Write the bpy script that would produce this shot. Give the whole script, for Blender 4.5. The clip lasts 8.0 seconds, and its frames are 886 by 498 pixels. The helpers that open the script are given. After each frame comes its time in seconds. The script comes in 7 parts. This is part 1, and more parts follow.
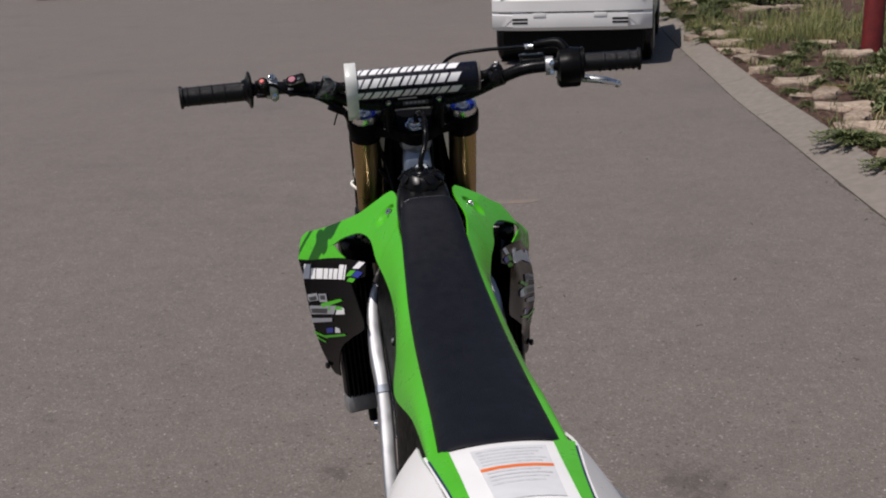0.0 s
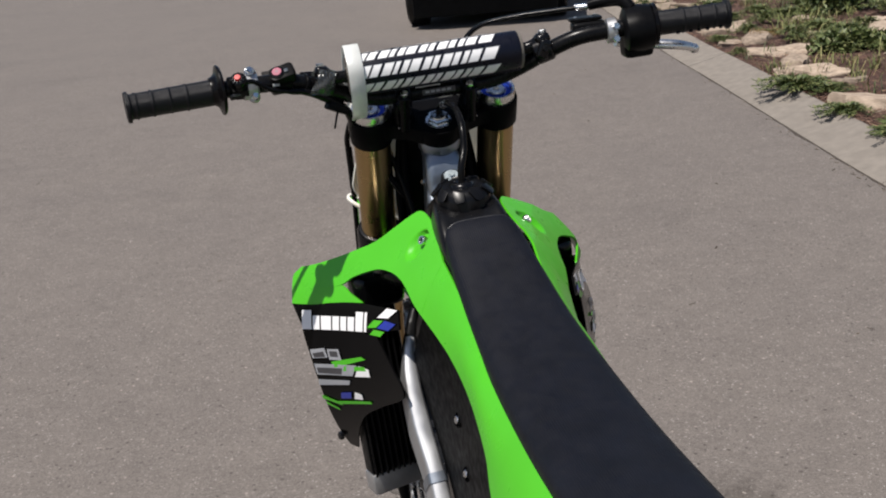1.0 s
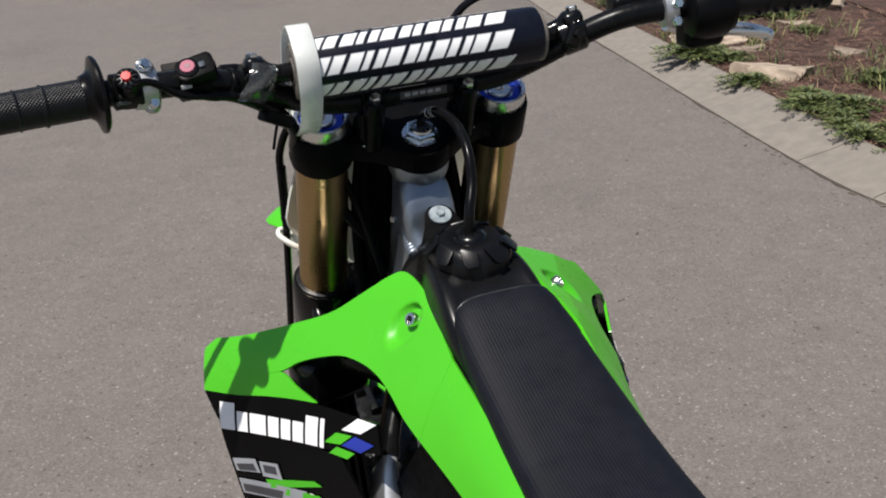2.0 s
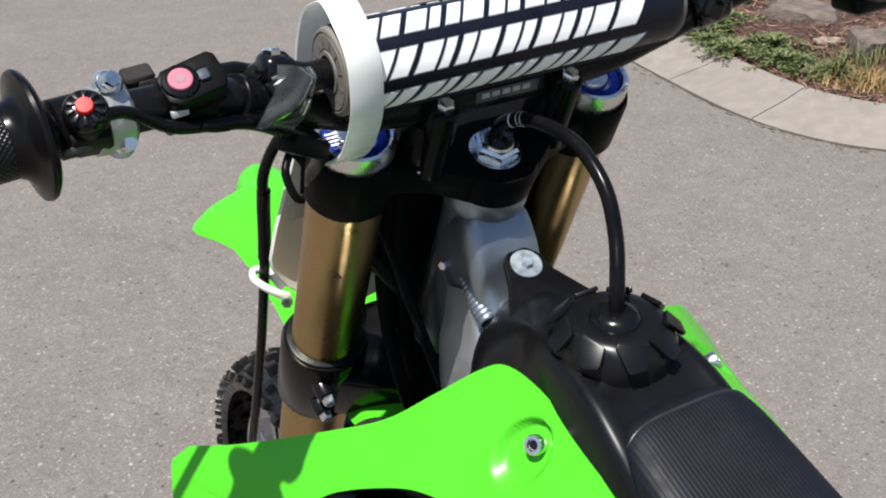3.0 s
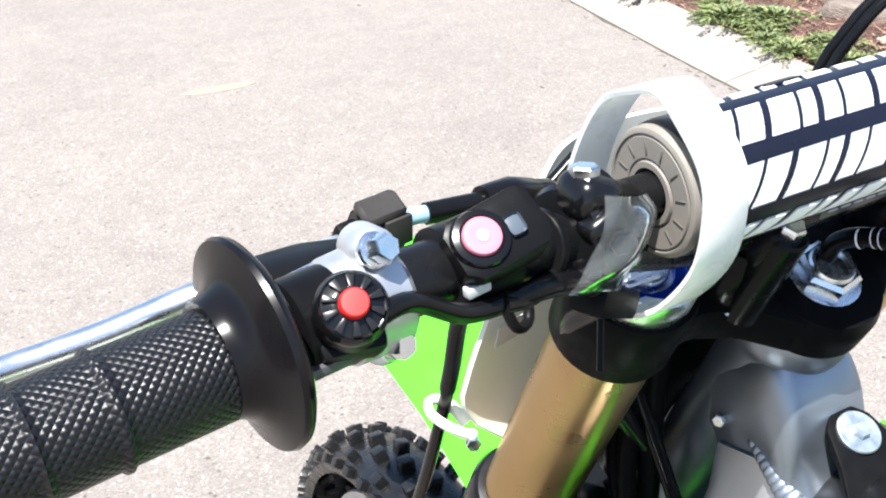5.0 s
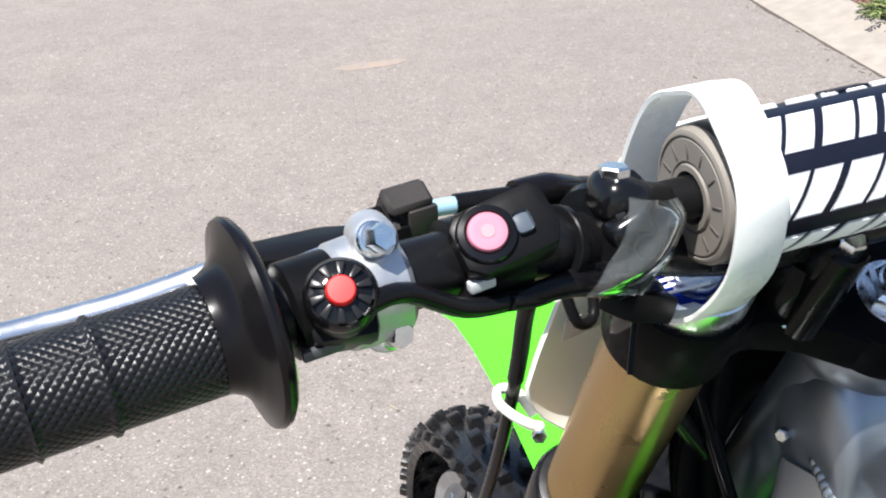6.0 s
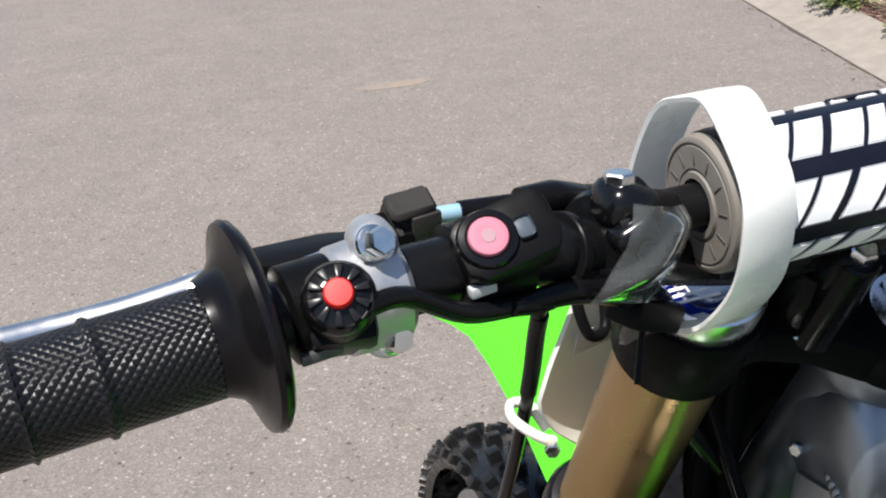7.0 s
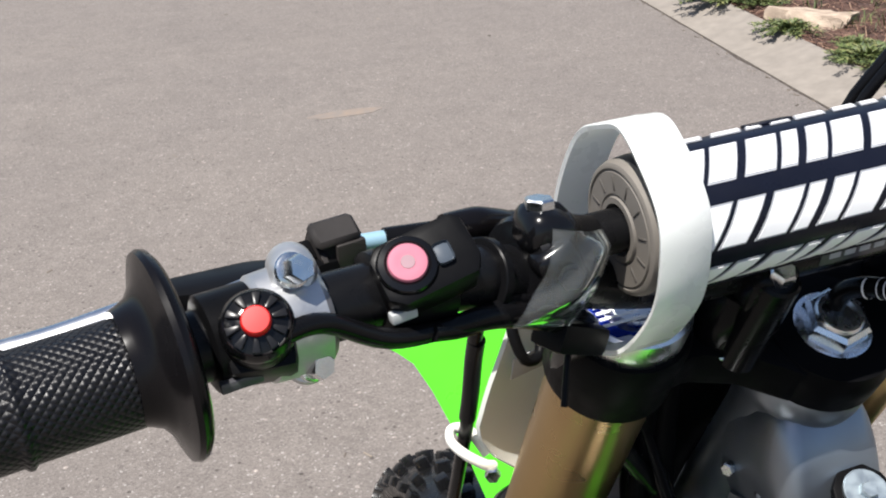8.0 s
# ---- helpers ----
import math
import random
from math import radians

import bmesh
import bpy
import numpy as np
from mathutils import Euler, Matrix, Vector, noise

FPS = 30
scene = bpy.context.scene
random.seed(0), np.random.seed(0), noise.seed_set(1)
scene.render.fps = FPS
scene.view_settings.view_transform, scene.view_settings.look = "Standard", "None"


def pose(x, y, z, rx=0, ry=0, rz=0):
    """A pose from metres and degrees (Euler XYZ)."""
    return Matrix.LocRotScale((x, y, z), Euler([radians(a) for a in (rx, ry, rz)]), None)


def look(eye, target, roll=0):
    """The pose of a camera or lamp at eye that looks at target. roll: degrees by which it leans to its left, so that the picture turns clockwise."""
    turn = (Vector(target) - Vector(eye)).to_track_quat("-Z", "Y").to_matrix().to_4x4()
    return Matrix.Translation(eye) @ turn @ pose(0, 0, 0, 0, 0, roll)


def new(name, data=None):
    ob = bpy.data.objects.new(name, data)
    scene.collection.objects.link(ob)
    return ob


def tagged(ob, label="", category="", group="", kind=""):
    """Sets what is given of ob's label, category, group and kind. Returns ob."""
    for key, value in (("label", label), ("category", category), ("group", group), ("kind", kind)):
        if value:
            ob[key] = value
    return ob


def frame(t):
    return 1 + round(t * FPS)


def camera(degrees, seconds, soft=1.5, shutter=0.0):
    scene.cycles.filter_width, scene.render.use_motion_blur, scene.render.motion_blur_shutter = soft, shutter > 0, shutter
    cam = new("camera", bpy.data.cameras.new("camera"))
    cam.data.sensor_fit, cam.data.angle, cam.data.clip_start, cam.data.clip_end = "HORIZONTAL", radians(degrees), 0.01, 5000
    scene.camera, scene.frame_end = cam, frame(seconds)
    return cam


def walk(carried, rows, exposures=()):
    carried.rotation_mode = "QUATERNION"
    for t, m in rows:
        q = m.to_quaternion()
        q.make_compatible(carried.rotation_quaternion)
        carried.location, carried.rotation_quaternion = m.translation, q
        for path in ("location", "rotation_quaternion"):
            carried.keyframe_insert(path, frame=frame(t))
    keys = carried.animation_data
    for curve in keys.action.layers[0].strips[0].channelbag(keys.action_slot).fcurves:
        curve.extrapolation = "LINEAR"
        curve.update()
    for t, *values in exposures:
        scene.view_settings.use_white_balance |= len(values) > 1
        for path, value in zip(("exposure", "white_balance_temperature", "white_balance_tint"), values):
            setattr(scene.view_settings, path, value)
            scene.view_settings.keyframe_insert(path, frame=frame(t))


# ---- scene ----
cam = camera(45.4, 8.0, soft=2.0)
PATH = [
    (0, (0.086, 0.02, 1.509), (-0.01, 1.932, 0.93), -2.1),
    (0.2, (0.053, 0.106, 1.504), (-0.034, 2.010, 0.896), -2.0),
    (0.5, (-0.04, 0.269, 1.492), (-0.073, 2.159, 0.838), -2.7),
    (0.7, (-0.075, 0.368, 1.492), (-0.071, 2.269, 0.873), -3.0),
    (0.8, (-0.081, 0.406, 1.492), (-0.068, 2.306, 0.87), -4.1),
    (1, (-0.117, 0.48, 1.476), (-0.045, 2.371, 0.827), -5.2),
    (1.2, (-0.143, 0.584, 1.469), (-0.006, 2.442, 0.74), -5.1),
    (1.5, (-0.151, 0.733, 1.461), (0.046, 2.574, 0.703), -4.5),
    (1.7, (-0.163, 0.82, 1.442), (0.058, 2.672, 0.72), -4.2),
    (2.8, (-0.309, 1.259, 1.44), (0.302, 2.951, 0.567), -1.0),
    (3, (-0.31, 1.325, 1.427), (0.303, 3.0, 0.522), -1.7),
    (3.2, (-0.299, 1.389, 1.431), (0.317, 3.063, 0.527), -1.8),
    (3.3, (-0.292, 1.417, 1.431), (0.306, 3.098, 0.528), -2.5),
    (3.5, (-0.282, 1.457, 1.422), (0.265, 3.145, 0.499), -4.4),
    (3.7, (-0.291, 1.49, 1.421), (0.31, 3.156, 0.491), -3.7),
    (4, (-0.346, 1.532, 1.421), (0.378, 3.126, 0.453), -3.4),
    (4.2, (-0.38, 1.552, 1.424), (0.38, 3.123, 0.447), -4.0),
    (4.5, (-0.384, 1.581, 1.414), (0.379, 3.145, 0.429), -3.8),
    (4.7, (-0.375, 1.576, 1.419), (0.335, 3.2, 0.492), -1.6),
    (5, (-0.361, 1.578, 1.412), (0.229, 3.253, 0.493), -2.1),
    (5.2, (-0.353, 1.573, 1.41), (0.161, 3.278, 0.499), -1.5),
    (6.3, (-0.313, 1.566, 1.415), (-0.02, 3.306, 0.471), -3.0),
    (6.5, (-0.312, 1.571, 1.407), (-0.02, 3.325, 0.491), -2.8),
    (7, (-0.313, 1.564, 1.409), (-0.037, 3.327, 0.506), -3.1),
    (7.5, (-0.309, 1.56, 1.41), (-0.039, 3.323, 0.505), -3.3),
    (7.8, (-0.307, 1.557, 1.41), (-0.015, 3.323, 0.518), -3.1),
    (8, (-0.303, 1.558, 1.41), (0.061, 3.326, 0.55), -2.6),
]
EXPOSURE = [(0.0, -0.15, 6520, 15.5), (0.5, 0.18, 6550, 11.5), (1.0, 0.34, 6550, 12), (1.5, 0.38, 6530, 11), (3.0, 0.92, 6330, 10), (3.5, 1.74, 6230, 8.5), (4.0, 2.02, 6220, 8.5), (4.5, 2.4, 6080, 7.5), (5.0, 2.15, 6170, 9), (5.5, 1.9, 6220, 10), (6.5, 1.38, 6360, 11), (7.0, 1.15, 6410, 11), (7.5, 1.08, 6410, 11), (8.0, 1.08, 6410, 11)]
walk(cam, [(t, look(eye, target, roll)) for t, eye, target, roll in PATH], EXPOSURE)

# ---- light ----
SUN = Vector((0.31, 0.275, -1.0)).normalized()
world = bpy.data.worlds.new("world")
scene.world = world
world.use_nodes = True
wn = world.node_tree
sky = wn.nodes.new("ShaderNodeTexSky")
sky.sky_type, sky.sun_disc = "NISHITA", False
sky.sun_elevation = math.asin(-SUN.z)
sky.sun_rotation = math.atan2(-SUN.x, -SUN.y)
wn.links.new(sky.outputs[0], wn.nodes["Background"].inputs[0])
wn.nodes["Background"].inputs[1].default_value = 0.064
sun_data = bpy.data.lights.new("sun", "SUN")
sun_data.energy, sun_data.angle, sun_data.color = 4.5, radians(0.55), (1.0, 0.955, 0.89)
sun_ob = new("sun", sun_data)
sun_ob.matrix_world = look((-4, -4, 20), Vector((-4, -4, 20)) + SUN)


# ---- materials ----
def material(name, color, rough=0.5, metal=0.0, vary=0.0, scale=40.0, bump=0.0, bump_scale=200.0, rough_vary=0.0, coat=0.0, color2=None, sheen=0.0, random_tint=0.0, distance=0.001, spec=0.5):
    """A principled surface with colour variation at one scale, wear in the gloss and fine relief at another."""
    m = bpy.data.materials.new(name)
    m.use_nodes = True
    nt = m.node_tree
    p = nt.nodes["Principled BSDF"]
    p.inputs["Base Color"].default_value = (*color, 1)
    p.inputs["Roughness"].default_value = rough
    p.inputs["Metallic"].default_value = metal
    p.inputs["Specular IOR Level"].default_value = spec
    p.inputs["Coat Weight"].default_value = coat
    p.inputs["Coat Roughness"].default_value = 0.08
    p.inputs["Sheen Weight"].default_value = sheen
    co = nt.nodes.new("ShaderNodeTexCoord")
    if vary or color2:
        n = nt.nodes.new("ShaderNodeTexNoise")
        n.inputs["Scale"].default_value, n.inputs["Detail"].default_value = scale, 6
        nt.links.new(co.outputs["Object"], n.inputs["Vector"])
        r = nt.nodes.new("ShaderNodeValToRGB")
        r.color_ramp.elements[0].position, r.color_ramp.elements[1].position = 0.3, 0.7
        lo = color2 or tuple(c * (1 - vary) for c in color)
        hi = color if color2 else tuple(min(1, c * (1 + vary)) for c in color)
        r.color_ramp.elements[0].color, r.color_ramp.elements[1].color = (*lo, 1), (*hi, 1)
        nt.links.new(n.outputs["Fac"], r.inputs["Fac"])
        out = r.outputs["Color"]
        if random_tint:
            info = nt.nodes.new("ShaderNodeObjectInfo")
            hs = nt.nodes.new("ShaderNodeHueSaturation")
            mr = nt.nodes.new("ShaderNodeMapRange")
            mr.inputs["To Min"].default_value, mr.inputs["To Max"].default_value = 1 - random_tint, 1 + random_tint
            nt.links.new(info.outputs["Random"], mr.inputs["Value"])
            nt.links.new(mr.outputs["Result"], hs.inputs["Value"])
            nt.links.new(out, hs.inputs["Color"])
            out = hs.outputs["Color"]
        nt.links.new(out, p.inputs["Base Color"])
    if rough_vary:
        n2 = nt.nodes.new("ShaderNodeTexNoise")
        n2.inputs["Scale"].default_value, n2.inputs["Detail"].default_value = scale * 2.3, 4
        mr = nt.nodes.new("ShaderNodeMapRange")
        mr.inputs["From Min"].default_value, mr.inputs["From Max"].default_value = 0.3, 0.7
        mr.inputs["To Min"].default_value, mr.inputs["To Max"].default_value = max(0, rough - rough_vary), rough + rough_vary
        nt.links.new(co.outputs["Object"], n2.inputs["Vector"])
        nt.links.new(n2.outputs["Fac"], mr.inputs["Value"])
        nt.links.new(mr.outputs["Result"], p.inputs["Roughness"])
    if bump:
        n3 = nt.nodes.new("ShaderNodeTexNoise")
        n3.inputs["Scale"].default_value, n3.inputs["Detail"].default_value = bump_scale, 5
        b = nt.nodes.new("ShaderNodeBump")
        b.inputs["Strength"].default_value, b.inputs["Distance"].default_value = bump, distance
        nt.links.new(co.outputs["Object"], n3.inputs["Vector"])
        nt.links.new(n3.outputs["Fac"], b.inputs["Height"])
        nt.links.new(b.outputs["Normal"], p.inputs["Normal"])
    return m


def asphalt_material():
    """Worn asphalt: pale and dark chips of stone in grey binder, broad stains, and tyre-worn lighter areas."""
    m = bpy.data.materials.new("asphalt")
    m.use_nodes = True
    nt = m.node_tree
    p = nt.nodes["Principled BSDF"]
    L = nt.links.new
    co = nt.nodes.new("ShaderNodeTexCoord")

    def noise_node(scale, detail=5):
        n = nt.nodes.new("ShaderNodeTexNoise")
        n.inputs["Scale"].default_value, n.inputs["Detail"].default_value = scale, detail
        L(co.outputs["Object"], n.inputs["Vector"])
        return n

    def ramp(src, stops):
        r = nt.nodes.new("ShaderNodeValToRGB")
        while len(r.color_ramp.elements) < len(stops):
            r.color_ramp.elements.new(0.5)
        for e, (pos, c) in zip(r.color_ramp.elements, stops):
            e.position, e.color = pos, (*c, 1)
        L(src, r.inputs["Fac"])
        return r.outputs["Color"]

    def mix(a, b, mode, fac):
        x = nt.nodes.new("ShaderNodeMix")
        x.data_type, x.blend_type = "RGBA", mode
        if isinstance(fac, float):
            x.inputs["Factor"].default_value = fac
        else:
            L(fac, x.inputs["Factor"])
        L(a, x.inputs["A"])
        L(b, x.inputs["B"])
        return x.outputs["Result"]

    vo = nt.nodes.new("ShaderNodeTexVoronoi")
    vo.inputs["Scale"].default_value = 235
    L(co.outputs["Object"], vo.inputs["Vector"])
    sep = nt.nodes.new("ShaderNodeSeparateColor")
    L(vo.outputs["Color"], sep.inputs["Color"])
    chips = ramp(sep.outputs["Red"], [(0.0, (0.112, 0.097, 0.087)), (0.3, (0.140, 0.122, 0.109)), (0.88, (0.166, 0.146, 0.130)), (0.98, (0.20, 0.18, 0.163)), (1.0, (0.32, 0.298, 0.273))])
    fine = ramp(noise_node(420, 3).outputs["Fac"], [(0.3, (0.74, 0.74, 0.74)), (0.7, (1.16, 1.16, 1.16))])
    mid = ramp(noise_node(26, 4).outputs["Fac"], [(0.3, (0.93, 0.93, 0.93)), (0.7, (1.06, 1.06, 1.06))])
    broad = ramp(noise_node(1.3, 5).outputs["Fac"], [(0.32, (0.955, 0.955, 0.96)), (0.68, (1.03, 1.03, 1.025))])
    spots = ramp(noise_node(5.5, 8).outputs["Fac"], [(0.23, (0.45, 0.45, 0.45)), (0.31, (1, 1, 1))])
    c = mix(chips, fine, "MULTIPLY", 1.0)
    c = mix(c, mid, "MULTIPLY", 1.0)
    c = mix(c, broad, "MULTIPLY", 1.0)
    c = mix(c, spots, "MULTIPLY", 0.6)
    # a few larger pale chips and dark pits, and soft oil-dark stains
    v2 = nt.nodes.new("ShaderNodeTexVoronoi")
    v2.inputs["Scale"].default_value = 78
    L(co.outputs["Object"], v2.inputs["Vector"])
    s2 = nt.nodes.new("ShaderNodeSeparateColor")
    L(v2.outputs["Color"], s2.inputs["Color"])
    flecks = ramp(s2.outputs["Green"], [(0.0, (0.42, 0.41, 0.40)), (0.030, (0.55, 0.54, 0.53)), (0.036, (1, 1, 1)), (0.972, (1, 1, 1)), (0.982, (1.5, 1.49, 1.48)), (1.0, (2.0, 1.98, 1.95))])
    near = ramp(v2.outputs["Distance"], [(0.28, (1, 1, 1)), (0.48, (0, 0, 0))])
    c = mix(c, flecks, "MULTIPLY", near)
    mottle = ramp(noise_node(7.0, 5).outputs["Fac"], [(0.32, (0.94, 0.94, 0.94)), (0.68, (1.045, 1.045, 1.045))])
    c = mix(c, mottle, "MULTIPLY", 1.0)
    stains = ramp(noise_node(0.75, 7).outputs["Fac"], [(0.28, (0.90, 0.90, 0.905)), (0.42, (1, 1, 1))])
    c = mix(c, stains, "MULTIPLY", 1.0)
    # two dark dirt patches behind the bike, broken up at their edges
    for px_, py_, rad in ((0.63, 2.69, 0.16), (-0.385, 2.77, 0.085)):
        sub = nt.nodes.new("ShaderNodeVectorMath")
        sub.operation = "DISTANCE"
        L(co.outputs["Object"], sub.inputs[0])
        sub.inputs[1].default_value = (px_, py_, 0)
        q = nt.nodes.new("ShaderNodeMath")
        q.operation = "MULTIPLY_ADD"
        L(noise_node(22, 7).outputs["Fac"], q.inputs[0])
        q.inputs[1].default_value = rad * 2.2
        L(sub.outputs["Value"], q.inputs[2])
        c = mix(c, ramp(q.outputs["Value"], [(rad * 1.25, (0.68, 0.67, 0.66)), (rad * 1.85, (1, 1, 1))]), "MULTIPLY", 1.0)
    L(c, p.inputs["Base Color"])
    p.inputs["Roughness"].default_value = 0.82
    p.inputs["Specular IOR Level"].default_value = 0.35
    b = nt.nodes.new("ShaderNodeBump")
    b.inputs["Strength"].default_value, b.inputs["Distance"].default_value = 0.35, 0.002
    L(vo.outputs["Distance"], b.inputs["Height"])
    b2 = nt.nodes.new("ShaderNodeBump")
    b2.inputs["Strength"].default_value, b2.inputs["Distance"].default_value = 0.35, 0.0015
    L(noise_node(330, 4).outputs["Fac"], b2.inputs["Height"])
    L(b.outputs["Normal"], b2.inputs["Normal"])
    L(b2.outputs["Normal"], p.inputs["Normal"])
    return m


def grip_material():
    """Black rubber with a fine diamond knurl wound round the grip's own axis (local x)."""
    m = material("grip_rubber", (0.0046, 0.0046, 0.0058), 0.42, rough_vary=0.1, scale=60, spec=0.24)
    nt = m.node_tree
    L = nt.links.new
    co = nt.nodes.new("ShaderNodeTexCoord")
    sp = nt.nodes.new("ShaderNodeSeparateXYZ")
    L(co.outputs["Object"], sp.inputs[0])

    def op(kind, a, b=None):
        n = nt.nodes.new("ShaderNodeMath")
        n.operation = kind
        for i, v in enumerate((a, b)):
            if v is None:
                continue
            if isinstance(v, (int, float)):
                n.inputs[i].default_value = v
            else:
                L(v, n.inputs[i])
        return n.outputs[0]

    ang = op("ARCTAN2", sp.outputs["Y"], sp.outputs["Z"])
    turn = op("MULTIPLY", ang, 17.0)
    along = op("MULTIPLY", sp.outputs["X"], 2 * math.pi / 0.0062)
    h = op("MULTIPLY", op("ABSOLUTE", op("COSINE", op("ADD", turn, along))), op("ABSOLUTE", op("COSINE", op("SUBTRACT", turn, along))))
    b = nt.nodes.new("ShaderNodeBump")
    b.inputs["Strength"].default_value, b.inputs["Distance"].default_value = 0.46, 0.0010
    L(h, b.inputs["Height"])
    L(b.outputs["Normal"], nt.nodes["Principled BSDF"].inputs["Normal"])
    return m


def seat_material(name, rib):
    """Black vinyl; rib: gripper ribs along the seat, a few millimetres apart."""
    m = material(name, (0.0046, 0.0052, 0.0085), 0.55, vary=0.2, scale=30, rough_vary=0.08, spec=0.20)
    nt = m.node_tree
    L = nt.links.new
    co = nt.nodes.new("ShaderNodeTexCoord")
    b = nt.nodes.new("ShaderNodeBump")
    if rib:
        w = nt.nodes.new("ShaderNodeTexWave")
        w.wave_type, w.bands_direction, w.wave_profile = "BANDS", "X", "SIN"
        w.inputs["Scale"].default_value = 118
        L(co.outputs["Object"], w.inputs["Vector"])
        L(w.outputs["Fac"], b.inputs["Height"])
        b.inputs["Strength"].default_value, b.inputs["Distance"].default_value = 0.30, 0.0004
    else:
        w = nt.nodes.new("ShaderNodeTexVoronoi")
        w.inputs["Scale"].default_value = 700
        L(co.outputs["Object"], w.inputs["Vector"])
        L(w.outputs["Distance"], b.inputs["Height"])
        b.inputs["Strength"].default_value, b.inputs["Distance"].default_value = 0.35, 0.0006
    L(b.outputs["Normal"], nt.nodes["Principled BSDF"].inputs["Normal"])
    return m


ASPHALT = asphalt_material()
CONCRETE = material("kerb_concrete", (0.190, 0.168, 0.143), 0.88, vary=0.13, scale=16, bump=0.4, bump_scale=260, distance=0.002)
SOIL = material("soil", (0.090, 0.046, 0.032), 0.95, color2=(0.036, 0.019, 0.014), scale=9, bump=0.9, bump_scale=45, distance=0.02)
SANDSTONE = material("sandstone", (0.42, 0.335, 0.255), 0.9, color2=(0.21, 0.16, 0.118), scale=7, bump=0.8, bump_scale=60, random_tint=0.25, distance=0.006)
POST_RED = material("red_paint", (0.20, 0.022, 0.022), 0.5, color2=(0.11, 0.014, 0.014), scale=9, bump=0.15, bump_scale=90)
GREEN = material("green_plastic", (0.064, 0.425, 0.014), 0.32, vary=0.035, scale=14, rough_vary=0.07, bump=0.05, bump_scale=300, distance=0.0003, spec=0.32)
BLACK = material("black_plastic", (0.0038, 0.0038, 0.0042), 0.36, vary=0.2, scale=30, rough_vary=0.10, bump=0.12, bump_scale=900, distance=0.0001, spec=0.08)
PANEL_BLACK = material("panel_black", (0.0022, 0.0022, 0.0025), 0.5, vary=0.1, scale=40, rough_vary=0.1, spec=0.03)
BROWN_ROCK = material("brown_rock", (0.17, 0.135, 0.11), 0.9, color2=(0.075, 0.058, 0.047), scale=6, bump=0.9, bump_scale=40, distance=0.01)
MATT_BLACK = material("matt_black", (0.0030, 0.0030, 0.0034), 0.45, vary=0.2, scale=40, rough_vary=0.1, spec=0.035)
ZINC = material("satin_zinc", (0.36, 0.415, 0.445), 0.48, metal=0.9, vary=0.10, scale=90, rough_vary=0.1)
GLOSS_BLACK = material("gloss_black", (0.0035, 0.0035, 0.004), 0.20, vary=0.2, scale=40, rough_vary=0.06, spec=0.28)
TANK = material("tank_plastic", (0.0042, 0.0042, 0.0048), 0.30, vary=0.18, scale=18, rough_vary=0.06, bump=0.06, bump_scale=900, distance=0.0001, spec=0.22)
RUBBER = material("tyre_rubber", (0.0062, 0.0062, 0.0068), 0.30, vary=0.3, scale=30, rough_vary=0.15, bump=0.3, bump_scale=300, spec=0.30)
RUBBER_SOFT = material("soft_rubber", (0.0035, 0.0031, 0.0035), 0.23, vary=0.2, scale=30, rough_vary=0.07, spec=0.16)
HOSE = material("hose_rubber", (0.004, 0.004, 0.0045), 0.22, vary=0.2, scale=80, rough_vary=0.06, spec=0.12)
SEAT_GRIP = seat_material("ribbed_seat_vinyl", True)
GRIP = grip_material()
ANOD = material("black_anodised", (0.006, 0.006, 0.007), 0.32, metal=0.0, vary=0.15, scale=60, rough_vary=0.08, spec=0.2)
BAR = material("bar_black", (0.005, 0.005, 0.0055), 0.28, metal=0.0, vary=0.2, scale=60, rough_vary=0.08, spec=0.14)
GOLD = material("gold_fork", (0.42, 0.290, 0.135), 0.30, metal=1.0, vary=0.07, scale=12, rough_vary=0.05, bump=0.03, bump_scale=400)
# head's shade is put into this darkened metal, the spar's sunlight into the brighter one
ALU_SHADED = material("frame_aluminium_shaded", (0.245, 0.275, 0.315), 0.40, metal=0.9, vary=0.06, scale=18, rough_vary=0.08, bump=0.10, bump_scale=500, distance=0.0002)
SPAR_ALU_LIT = material("brushed_aluminium_lit", (0.46, 0.47, 0.48), 0.44, metal=0.85, vary=0.06, scale=18, rough_vary=0.08, bump=0.10, bump_scale=500, distance=0.0002)
SEAT_EDGE = material("seat_edge", (0.013, 0.013, 0.0145), 0.36, vary=0.15, scale=40, rough_vary=0.08, spec=0.5)
CAST = material("cast_aluminium", (0.46, 0.465, 0.47), 0.42, metal=0.85, vary=0.10, scale=60, rough_vary=0.08, bump=0.15, bump_scale=900, distance=0.0002)
STEEL = material("zinc_bolt", (0.66, 0.68, 0.69), 0.24, metal=1.0, vary=0.12, scale=90, rough_vary=0.1)
CHROME = material("polished_alloy", (0.72, 0.72, 0.71), 0.28, metal=1.0, vary=0.06, scale=40, rough_vary=0.06)
BLUE = material("blue_anodised", (0.010, 0.045, 0.40), 0.25, metal=0.6, vary=0.1, scale=60)
PAD = material("pad_vinyl", (0.005, 0.006, 0.012), 0.32, vary=0.2, scale=40, rough_vary=0.08, spec=0.2)
PAD_FOAM = material("pad_foam", (0.130, 0.117, 0.100), 0.72, vary=0.08, scale=70, bump=0.12, bump_scale=1400, distance=0.0003)
FOAM_DARK = material("foam_mark", (0.052, 0.046, 0.039), 0.8, vary=0.1, scale=70)
PRINT_WHITE = material("white_print", (0.80, 0.80, 0.80), 0.35, vary=0.03, scale=30)
PRINT_GREY = material("grey_print", (0.30, 0.31, 0.33), 0.35, vary=0.08, scale=30)
